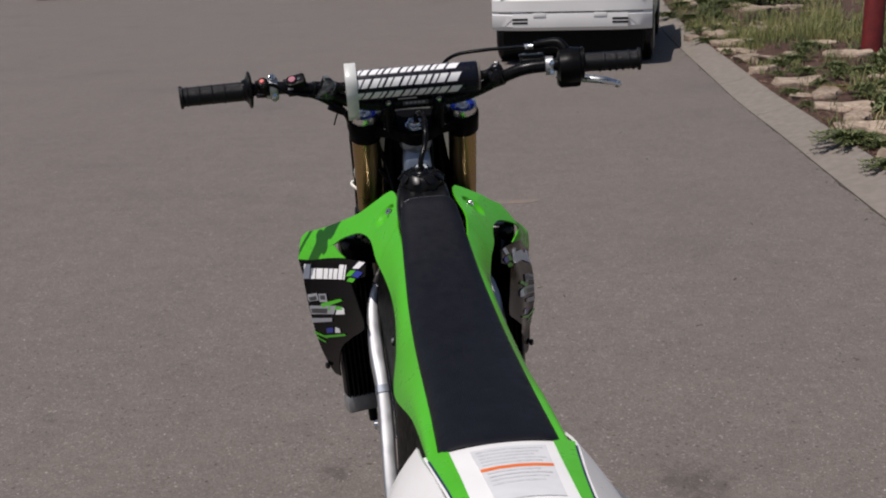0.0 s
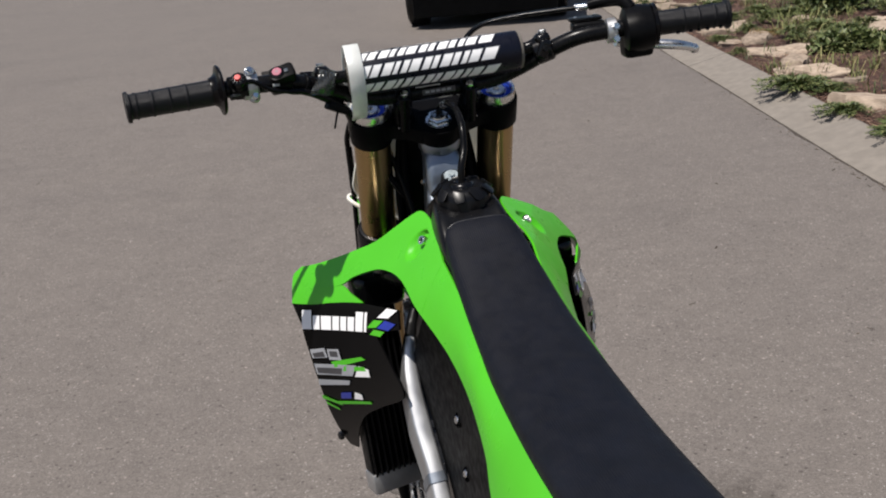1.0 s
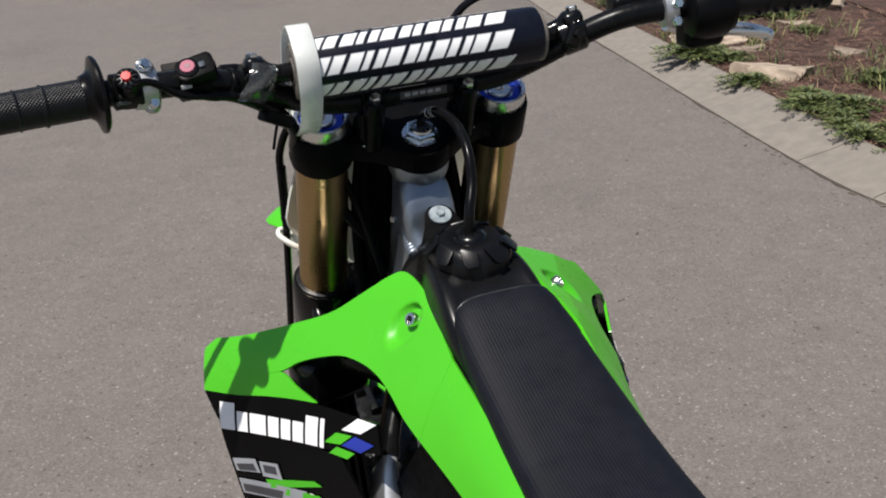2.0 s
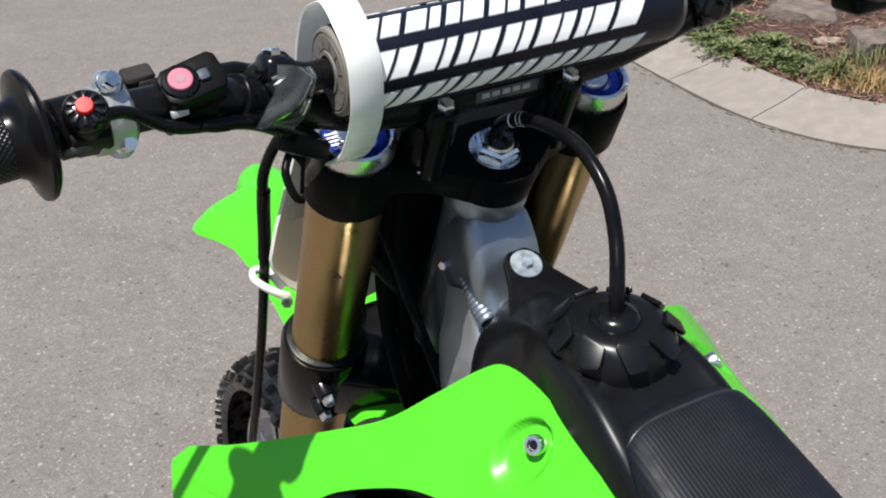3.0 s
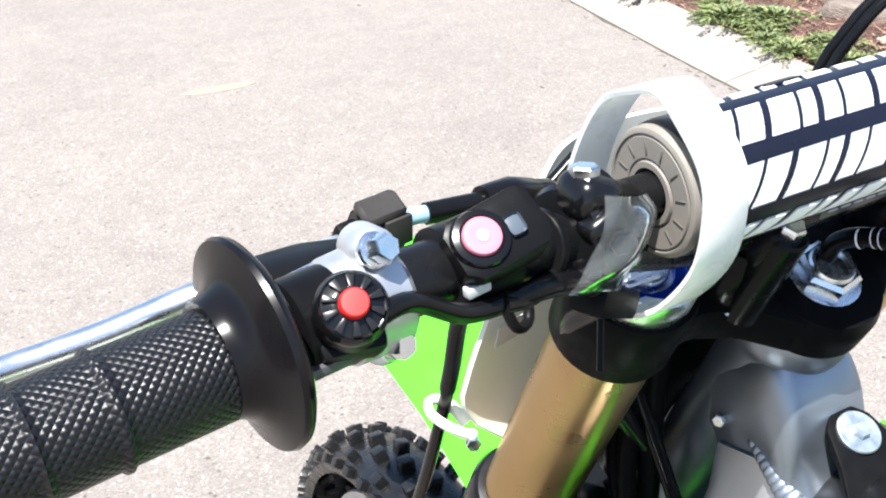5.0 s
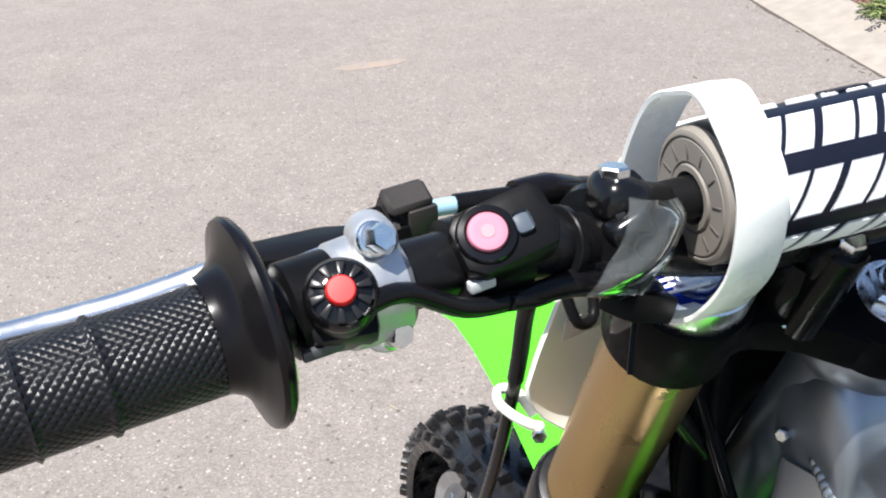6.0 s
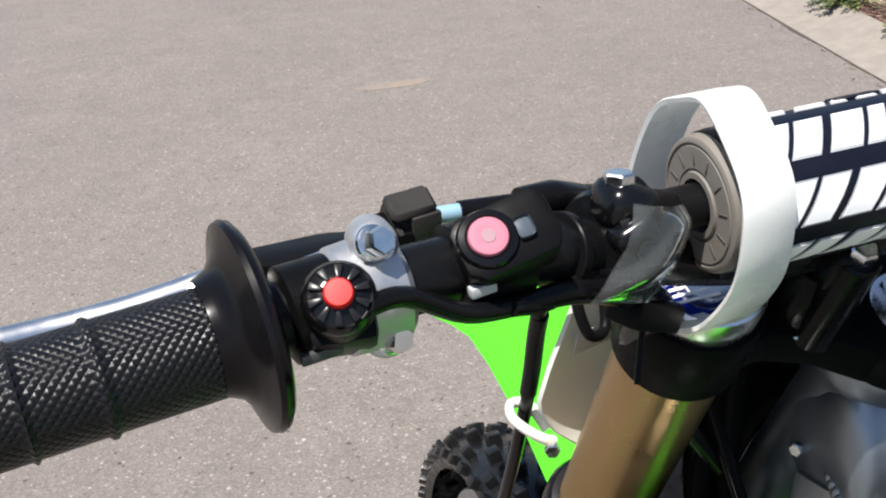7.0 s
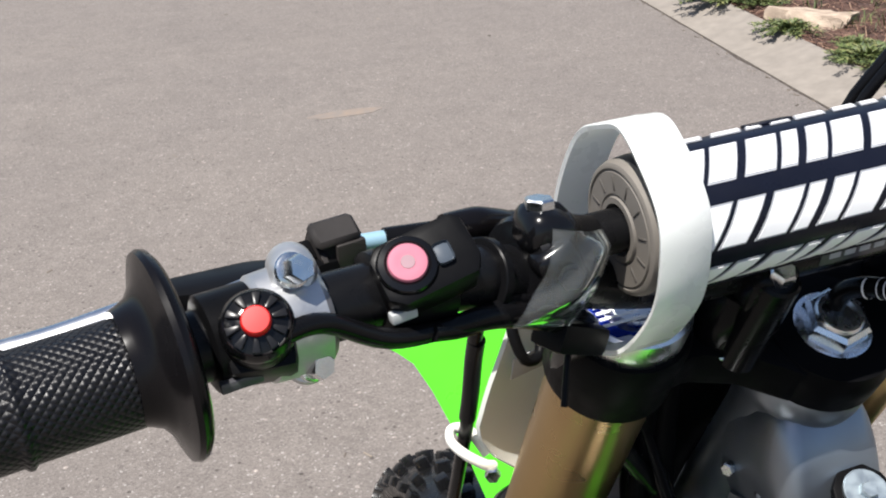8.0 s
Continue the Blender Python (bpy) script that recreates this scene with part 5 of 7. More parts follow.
# ---- seat ----
def tail_x(y):
    """How far the seat and the tail sit off the middle, growing backwards."""
    return 0.008 * min(1.0, max(0.0, (-y - 0.20) / 0.55))


SEATS = [(-0.176, 0.030, 1.0800, 0.03), (-0.186, 0.041, 1.0835, 0.05), (-0.200, 0.0465, 1.0810, 0.06), (-0.230, 0.0500, 1.0680, 0.07), (-0.28, 0.0530, 1.0480, 0.075), (-0.36, 0.0570, 1.0220, 0.075), (-0.46, 0.0605, 1.0040, 0.07), (-0.58, 0.0625, 0.9940, 0.06), (-0.70, 0.0630, 0.9950, 0.05), (-0.82, 0.0630, 1.0020, 0.045), (-0.921, 0.0640, 1.0090, 0.04), (-0.932, 0.0635, 1.0050, 0.03)]
rings = []
for y, w, z, dep in SEATS:
    ring = []
    for k in range(36):
        a = 2 * math.pi * k / 36
        c, q = math.cos(a), math.sin(a)
        x = tail_x(y) + w * math.copysign(abs(c) ** 0.46, c)
        zz = 0.022 * math.copysign(abs(q) ** 0.62, q) if q > 0 else dep * math.copysign(abs(q) ** 0.4, q)
        ring.append(Vector((x, y, z - 0.022 + zz)))
    rings.append(ring)
n = len(rings[0])
fine = []
for j in range(n):
    fine.append(smooth_path([r[j] for r in rings], 4))
rings = [[fine[j][i] for j in range(n)] for i in range(len(fine[0]))]
part("seat", loft(rings), SEAT_GRIP, bike, "long black ribbed vinyl seat", angle=60)
# thin lip in a lighter tone than the vinyl, to draw the front edge's highlight
lip = []
for k in range(1, 24):
    c, q = math.cos(math.pi * k / 24), math.sin(math.pi * k / 24)
    lip.append((0.0432 * math.copysign(abs(c) ** 0.46, c), -0.1895 - 0.006 * (1 - q) ** 0.7, 1.0829 - 0.022 + 0.022 * q ** 0.62))
part("seat_edge_highlight", tube(lip, 0.0014, 10, 2), SEAT_EDGE, bike, "satin grey-black moulded edge, toned lighter as the highlight round the seat front")


# ---- radiator shrouds ----
def shroud_x(y, z):
    w = z - 0.95
    return 0.187 + 0.478 * y - 0.544 * w + 0.527 * y * y - 0.875 * y * w - 2.289 * w * w


def ramp01(v):
    return min(1.0, max(0.0, v))


def on_shroud(s, lift=0.0, dimple=False):
    def fn(q):
        y, z = q.y, q.z
        x = shroud_x(y, z)
        if dimple:
            d = math.hypot(y + (0.134 if s < 0 else 0.125), z - 1.0430) / 0.0185
            if d < 1:
                g = min(1.0, (1 - d) / 0.28)
                x -= 0.0085 * g * g * (3 - 2 * g)
        if s > 0:
            # the right one bulges by the tank, droops at its nose and hangs closer in below
            x += 0.012 * ramp01((0.05 - y) / 0.08) * ramp01((y + 0.27) / 0.09) * ramp01((1.075 - z) / 0.03) * ramp01((z - 0.935) / 0.04)
            x -= 0.017 * ramp01((0.95 - z) / 0.04) * ramp01((z - 0.69) / 0.06) * ramp01((y + 0.10) / 0.08)
            f = max(0.0, y + 0.02)
            g = f * ramp01((z - 0.80) / 0.1)
            x, y, z = x - 0.15 * g, y + 0.3 * f, z - 0.35 * g
        return Vector((s * (x + lift), y, z))
    return fn


def yz(pts):
    return [Vector((0, y, z)) for y, z in pts]


def strip(a, b, n, m, fn, thick, bm=None):
    A, B = smooth_path(yz(a), n), smooth_path(yz(b), n)
    return sheet([[fn(p.lerp(q, j / m)) for j in range(m + 1)] for p, q in zip(A, B)], thick, bm)


NOSE_A = [(0.0915, 0.9535), (0.045, 0.953), (-0.012, 0.965), (-0.045, 0.960), (-0.076, 0.957)]
NOSE_B = [(0.072, 0.917), (0.030, 0.926), (-0.005, 0.937), (-0.040, 0.947), (-0.077, 0.9562)]
ARM_A = [(0.083, 0.9675), (0.047, 0.981), (-0.007, 1.008), (-0.040, 1.027), (-0.060, 1.048), (-0.078, 1.068), (-0.092, 1.0745), (-0.120, 1.072), (-0.155, 1.064), (-0.187, 1.053), (-0.215, 1.044)]
ARM_B = [(0.0915, 0.955), (0.045, 0.945), (-0.012, 0.963), (-0.035, 0.980), (-0.060, 0.993), (-0.085, 1.002), (-0.115, 1.005), (-0.140, 1.0035), (-0.165, 0.998), (-0.195, 0.989), (-0.225, 0.9835)]
LOW_A = [(0.072, 0.917), (0.0, 0.937), (-0.076, 0.955), (-0.120, 0.963), (-0.165, 0.972)]
LOW_B = [(0.045, 0.895), (0.0, 0.905), (-0.060, 0.915), (-0.110, 0.925), (-0.182, 0.952)]
TIP_F = [(0.045, 0.897), (0.036, 0.880), (0.020, 0.850), (0.010, 0.810), (0.012, 0.760), (0.026, 0.692)]
TIP_R = [(-0.130, 0.926), (-0.178, 0.897), (-0.203, 0.868), (-0.131, 0.823), (-0.066, 0.778), (0.012, 0.691)]


def decal(s, quads, mat, parent, name="decal", lift=0.0012):
    """Flat printed shapes that follow the shroud: quads of (y, z) corners, in order."""
    for q in quads:
        a, b, c, d = yz(q)
        fn = on_shroud(s, lift)
        rows = [[fn(a.lerp(b, i / 4).lerp(d.lerp(c, i / 4), j / 3)) for j in range(4)] for i in range(5)]
        part(name, sheet(rows, 0.0003), mat, parent)


def lerp2(p, q, u):
    return (p[0] + (q[0] - p[0]) * u, p[1] + (q[1] - p[1]) * u)


for s in (-1, 1):
    fn = on_shroud(s, dimple=True)
    bm = strip(ARM_A, ARM_B, 14, 34, fn, 0.0028)
    strip(NOSE_A, NOSE_B, 6, 6, on_shroud(s, -0.0004), 0.0028, bm)
    sh = part("radiator_shroud", bm, GREEN, bike, "glossy green radiator shroud", angle=60)
    by = -0.1372 if s < 0 else -0.128
    bx = abs(on_shroud(s)(Vector((0, by, 1.0485))).x) - 0.0040
    nrm = Vector((s * 0.80, -0.36, 0.48)).normalized()
    at = Vector((s * bx, by, 1.0485))
    b = part("bolt", lathe([(0.0062, -0.002), (0.0064, 0.0), (0.0064, 0.0035), (0.0056, 0.0050), (0.0036, 0.0052), (0.0032, 0.0030)], axis(at, nrm), 24), CHROME, sh, "bright button-head bolt")
    part("bolt_socket", hexagon(at + nrm * 0.0030, nrm, 0.0031, 0.0006), ANOD, b)
    bm = strip(LOW_A, LOW_B, 6, 8, on_shroud(s, -0.0006), 0.0028)
    strip(TIP_F, TIP_R, 6, 10, on_shroud(s, -0.0010), 0.0026, bm)
    low = part("lower_shroud", bm, DECAL_BLACK, bike, "glossy black lower shroud with printed graphics", angle=60)
    # row of eight pale blocks in place of a maker's mark
    P0, P1, Q0, Q1 = (0.046, 0.914), (-0.104, 0.951), (0.037, 0.888), (-0.113, 0.927)
    x = 0.0
    for k, (w, hgt) in enumerate(((0.150, 1.0), (0.115, 0.72), (0.165, 0.72), (0.115, 0.72), (0.105, 0.72), (0.115, 0.72), (0.130, 1.0), (0.055, 1.0))):
        a, b2 = x, x + w - 0.018
        top0, top1 = lerp2(lerp2(Q0, Q1, a), lerp2(P0, P1, a), hgt), lerp2(lerp2(Q0, Q1, b2), lerp2(P0, P1, b2), hgt)
        decal(s, [(top0, top1, lerp2(Q0, Q1, b2), lerp2(Q0, Q1, a))], PRINT_WHITE, low, "printed_block")
        x += w + 0.004
    decal(s, [((-0.140, 0.967), (-0.166, 0.972), (-0.150, 0.957), (-0.124, 0.950))], PRINT_WHITE, low, "stripe")
    decal(s, [((-0.118, 0.945), (-0.140, 0.951), (-0.128, 0.938), (-0.106, 0.931))], GREEN, low, "stripe")
    decal(s, [((-0.144, 0.952), (-0.172, 0.956), (-0.158, 0.943), (-0.130, 0.938))], PRINT_BLUE, low, "stripe")
    decal(s, [((-0.124, 0.934), (-0.150, 0.939), (-0.142, 0.930), (-0.116, 0.925))], GREEN, low, "stripe")
    # model graphics lower down, as plain bars and chevrons
    decal(s, [((0.018, 0.862), (-0.014, 0.874), (-0.022, 0.862), (0.012, 0.850)), ((-0.020, 0.874), (-0.046, 0.882), (-0.054, 0.868), (-0.026, 0.860))], PRINT_GREY, low, "printed_block")
    decal(s, [((0.012, 0.858), (-0.012, 0.868), (-0.017, 0.862), (0.008, 0.853)), ((-0.026, 0.873), (-0.044, 0.878), (-0.047, 0.871), (-0.029, 0.866))], PRINT_DARK, low, "slot", 0.0017)
    decal(s, [((-0.030, 0.858), (-0.100, 0.888), (-0.112, 0.888), (-0.034, 0.850)), ((-0.050, 0.858), (-0.108, 0.876), (-0.114, 0.872), (-0.052, 0.851))], GREEN, low, "stripe")
    decal(s, [((0.010, 0.842), (-0.090, 0.872), (-0.078, 0.852), (0.006, 0.826))], PRINT_GREY, low, "printed_bar")
    decal(s, [((0.004, 0.838), (-0.055, 0.856), (-0.052, 0.846), (0.003, 0.830))], PRINT_DARK, low, "slot", 0.0017)
    decal(s, [((-0.095, 0.873), (-0.119, 0.876), (-0.122, 0.866), (-0.084, 0.853))], PRINT_WHITE, low, "chevron")
    decal(s, [((0.006, 0.818), (-0.070, 0.842), (-0.066, 0.834), (0.008, 0.808))], PRINT_GREY, low, "stripe")
    decal(s, [((-0.040, 0.812), (-0.066, 0.822), (-0.062, 0.811), (-0.036, 0.801))], PRINT_BLUE, low, "stripe")
    decal(s, [((-0.076, 0.826), (-0.092, 0.828), (-0.092, 0.820), (-0.070, 0.813))], PRINT_WHITE, low, "chevron")
    decal(s, [((0.010, 0.790), (-0.030, 0.792), (-0.032, 0.788), (0.010, 0.784)), ((-0.024, 0.792), (-0.110, 0.824), (-0.112, 0.821), (-0.024, 0.787)), ((0.006, 0.780), (-0.020, 0.778), (-0.020, 0.775), (0.006, 0.776))], GREEN, low, "stripe")
    bolt("bolt", on_shroud(s)(Vector((0, 0.022, 0.712))), (s * 0.9, -0.4, 0.1), 0.0065, 0.006, low, mat=ANOD)
    # radiator behind the shroud: core, fins and end tanks
    RMX = Matrix.Translation((s * 0.138, 0.0, 0.80)) @ Matrix.Rotation(radians(s * -16), 4, "Z") @ Matrix.Rotation(radians(-5), 4, "X")
    rad = part("radiator", block(0.082, 0.028, 0.270, RMX, 0.003), BLACK, bike, "black radiator core")
    for k in range(9):
        part("louvre", block(0.0035, 0.026, 0.262, RMX @ Matrix.Translation((-0.036 + 0.009 * k, -0.022, 0)) @ Matrix.Rotation(radians(s * 25), 4, "Z"), 0.0008, 1), BLACK, rad)
    part("radiator_tank", block(0.086, 0.036, 0.034, RMX @ Matrix.Translation((0, 0, -0.152)), 0.007, 2), CAST, rad, "cast alloy lower radiator tank")
    part("radiator_tank", block(0.064, 0.034, 0.034, RMX @ Matrix.Translation((-s * 0.024, -0.004, 0.150)), 0.008, 2), BLACK, rad)
    top = part("radiator_top", block(0.074, 0.044, 0.056, Matrix.Translation((s * (0.122 if s < 0 else 0.132), -0.010, 0.950)) @ Matrix.Rotation(radians(s * -16), 4, "Z"), 0.014, 3), GLOSS_BLACK, rad, "glossy black upper radiator tank")
    if s > 0:
        part("hose_elbow", tube([(0.140, -0.030, 0.925), (0.146, -0.014, 0.955), (0.152, 0.006, 0.966), (0.150, 0.034, 0.955), (0.140, 0.060, 0.925)], [0.016, 0.017, 0.0175, 0.017, 0.016], 20, 4), GLOSS_BLACK, rad, "glossy black coolant elbow")
    part("filler_neck", lathe([(0.017, -0.006), (0.017, 0.004), (0.019, 0.005), (0.019, 0.011), (0.015, 0.013)], axis((s * 0.112, -0.012, 0.984), (0, 0, 1)), 24), STEEL, top, "bright filler neck of the radiator")
    part("drain_fitting", lathe([(0.008, -0.026), (0.009, -0.012), (0.009, 0.0)], RMX @ Matrix.Translation((0.006, -0.006, -0.168)), 14), BLACK, rad)
    part("radiator_hose", tube([RMX @ Vector((-s * 0.02, -0.012, 0.16)), Vector((s * 0.10, -0.07, 0.985)), Vector((s * 0.07, -0.11, 0.97)), Vector((s * 0.04, -0.14, 0.88))], 0.014, 16, 5), RUBBER_SOFT, bike, "black radiator hose")
    # panel along the seat, and the black panel under it
    fa, fb = (on_shroud(s, -0.0002)(Vector((0, y, z))) for y, z in ((-0.2145, 1.0442), (-0.2245, 0.9836)))
    A = [(-0.053, -0.30, 1.022), (-0.0565, -0.39, 0.998), (-0.058, -0.45, 0.984), (-0.061, -0.60, 0.974), (-0.0625, -0.75, 0.978), (-0.064, -0.938, 0.993)]
    Bc = [(-0.0810, -0.315, 0.969), (-0.0790, -0.400, 0.954), (-0.0850, -0.485, 0.933), (-0.0955, -0.57, 0.906), (-0.082, -0.76, 0.956), (-0.074, -0.938, 0.986)]
    Cc = [(-0.103, -0.158, 0.903), (-0.0935, -0.252, 0.783), (-0.0925, -0.300, 0.728), (-0.096, -0.35, 0.684), (-0.100, -0.40, 0.64), (-0.105, -0.72, 0.70), (-0.098, -0.93, 0.86)]
    A, Bc, Cc = ([Vector((tail_x(y) - s * x, y, z)) for x, y, z in c] for c in (A, Bc, Cc))
    A, Bc = [fa] + A, [fb] + Bc
    rows = []
    for p, q in zip(smooth_path(A, 6), smooth_path(Bc, 6)):
        g = ramp01((-0.215 - p.y) / 0.15)
        rows.append([p.lerp(q, j / 6) + Vector((s * (0.0024 + 0.0016 * g) * math.sin(math.pi * j / 6), 0, 0.003 * g * math.sin(math.pi * j / 6))) for j in range(7)])
    part("side_panel", sheet(rows, 0.0028), GREEN, bike, "green side panel along the seat", angle=60)
    rows = []
    for p, q in zip(smooth_path(Bc, 6), smooth_path(Cc, 6)):
        rows.append([p.lerp(q, j / 6) + Vector((-s * 0.003, 0, 0)) for j in range(7)])
    inner = part("inner_panel", sheet(rows, 0.003), PANEL_BLACK, bike, "black inner side panel", angle=60)
    for by, bz in ((-0.330, 0.890), (-0.358, 0.834)):
        near_b = min((v.co for v in inner.data.vertices), key=lambda c: (c.y - by) ** 2 + (c.z - bz) ** 2)
        at = Vector((near_b.x + s * 0.003, by, bz))
        part("bolt_cup", lathe([(0.0095, -0.001), (0.0098, 0.0012), (0.0086, 0.0018), (0.0080, -0.0005)], axis(at, (s * 0.95, -0.2, 0.3)), 24), PANEL_BLACK, inner)
        bolt("bolt", at, (s * 0.95, -0.2, 0.3), 0.0048, 0.004, inner)
    # white number panel at the tail
    A = [Vector((0.008 + s * x, y, z)) for x, y, z in ((0.083, -0.850, 0.968), (0.0812, -0.926, 0.992), (0.0685, -1.04, 1.0145), (0.0590, -1.18, 1.0375))]
    D = [Vector((0.008 + s * x, y, z)) for x, y, z in ((0.120, -0.800, 0.80), (0.155, -0.90, 0.78), (0.170, -1.05, 0.80), (0.140, -1.20, 0.90))]
    rows = []
    for p, q in zip(smooth_path(A, 6), smooth_path(D, 6)):
        rows.append([p.lerp(q, j / 8) + Vector((s * 0.020 * math.sin(math.pi * j / 8), 0, 0.006 * math.sin(math.pi * j / 8))) for j in range(9)])
    part("number_panel", sheet(rows, 0.003), WHITE, bike, "plain white rear number panel", angle=60)

# rear fender, decals and warning label
RF = [(-0.926, 0.080, 0.995, 0.010), (-0.985, 0.073, 1.006, 0.011), (-1.04, 0.067, 1.017, 0.012), (-1.10, 0.062, 1.028, 0.012), (-1.18, 0.058, 1.040, 0.011), (-1.27, 0.052, 1.050, 0.009), (-1.33, 0.040, 1.054, 0.006)]


def rear_z(u, z, crown):
    return z + crown * (1 - u * u)


rows = [[Vector((tail_x(y) + w * u, y, rear_z(u, z, c))) for u in [-1 + 2 * j / 14 for j in range(15)]] for y, w, z, c in RF]
rear = part("rear_fender", sheet(rows, 0.003), WHITE, bike, "white rear fender with green flashes", angle=60)


def rear_patch(u0, u1, y0, y1, v0=None, v1=None, lift=0.0012):
    """A printed patch on the rear fender between shares u of its half width."""
    out = []
    for i in range(7):
        f = i / 6
        y = y0 + (y1 - y0) * f
        k = max(0, min(len(RF) - 2, max(j for j in range(len(RF)) if RF[j][0] >= y - 1e-9)))
        g = (y - RF[k][0]) / (RF[k + 1][0] - RF[k][0])
        w, z, c = (RF[k][n] + (RF[k + 1][n] - RF[k][n]) * g for n in (1, 2, 3))
        a = u0 + ((v0 if v0 is not None else u0) - u0) * f
        b = u1 + ((v1 if v1 is not None else u1) - u1) * f
        out.append([Vector((tail_x(y) + w * (a + (b - a) * j / 4), y, rear_z(a + (b - a) * j / 4, z, c) + lift)) for j in range(5)])
    return sheet(out, 0.0003)


for s in (-1, 1):
    part("green_flash", rear_patch(s * 0.97, s * 0.68, -0.929, -1.22, s * 0.93, s * 0.80), GREEN, rear, "green printed flash")
    part("dark_edge", rear_patch(s * 0.985, s * 0.955, -0.945, -1.22, s * 0.95, s * 0.92, 0.0016), PRINT_NAVY, rear)
lab = part("warning_label", rear_patch(-0.44, 0.56, -0.950, -1.10), LABEL, rear, "pale printed warning label")
part("label_band", rear_patch(-0.44, 0.56, -1.012, -1.020, lift=0.0017), PRINT_ORANGE, lab, "orange band across the label")
for k in range(9):
    y = -0.958 - 0.0105 * k - (0.016 if k > 4 else 0)
    part("text_bar", rear_patch(-0.38, 0.50 - 0.07 * (k * 7 % 3), y, y - 0.0035, lift=0.0015), LABEL_TEXT, lab)

# ---- engine, swingarm and exhaust, low down in the shade ----
bm = block(0.20, 0.30, 0.20, Matrix.Translation((0, -0.26, 0.46)), 0.03, 3)
lathe([(0.085, -0.12), (0.095, -0.11), (0.095, 0.11), (0.085, 0.12)], Matrix.Translation((0, -0.30, 0.44)) @ X90, 32, bm)
block(0.13, 0.14, 0.20, Matrix.Translation((0, -0.13, 0.65)) @ Matrix.Rotation(radians(8), 4, "X"), 0.015, 2, bm)
block(0.14, 0.16, 0.07, Matrix.Translation((0, -0.12, 0.79)), 0.02, 2, bm)
part("engine", bm, ANOD, bike, "dark grey single-cylinder engine")
part("airbox", block(0.13, 0.34, 0.20, Matrix.Translation((0, -0.68, 0.84)), 0.03, 2), BLACK, bike)
part("inlet_duct", tube([(0, -0.20, 0.80), (0, -0.32, 0.84), (0, -0.50, 0.85)], 0.035, 18, 4), BLACK, bike)
part("skid_plate", block(0.16, 0.36, 0.02, Matrix.Translation((0, -0.25, 0.335)), 0.008), BLACK, bike)
for s in (-1, 1):
    part("swingarm", tube([(s * 0.085, -0.52, 0.42), (s * 0.095, -0.72, 0.40), (s * 0.095, -0.985, 0.345)], [0.035, 0.03, 0.024], 14, 4), ALU_SHADED, bike, "bare aluminium swingarm leg")
    part("foot_peg", block(0.09, 0.045, 0.02, Matrix.Translation((s * 0.17, -0.47, 0.40)), 0.004), STEEL, bike)
part("header_pipe", tube([(0.0, -0.03, 0.70), (0.03, 0.05, 0.66), (0.08, 0.04, 0.60), (0.12, -0.10, 0.62), (0.12, -0.35, 0.70), (0.12, -0.60, 0.76)], 0.021, 18, 6), STEEL, bike, "steel exhaust header pipe")
part("silencer", tube([(0.125, -0.62, 0.77), (0.140, -0.80, 0.81), (0.150, -1.10, 0.86)], [0.035, 0.048, 0.046], 24, 5), CAST, bike, "grey alloy silencer")
part("prop_stand", tube([(-0.10, -0.52, 0.40), (-0.17, -0.58, 0.20), (-0.235, -0.62, 0.014)], 0.012, 14, 3), STEEL, bike, "steel prop stand under the frame")


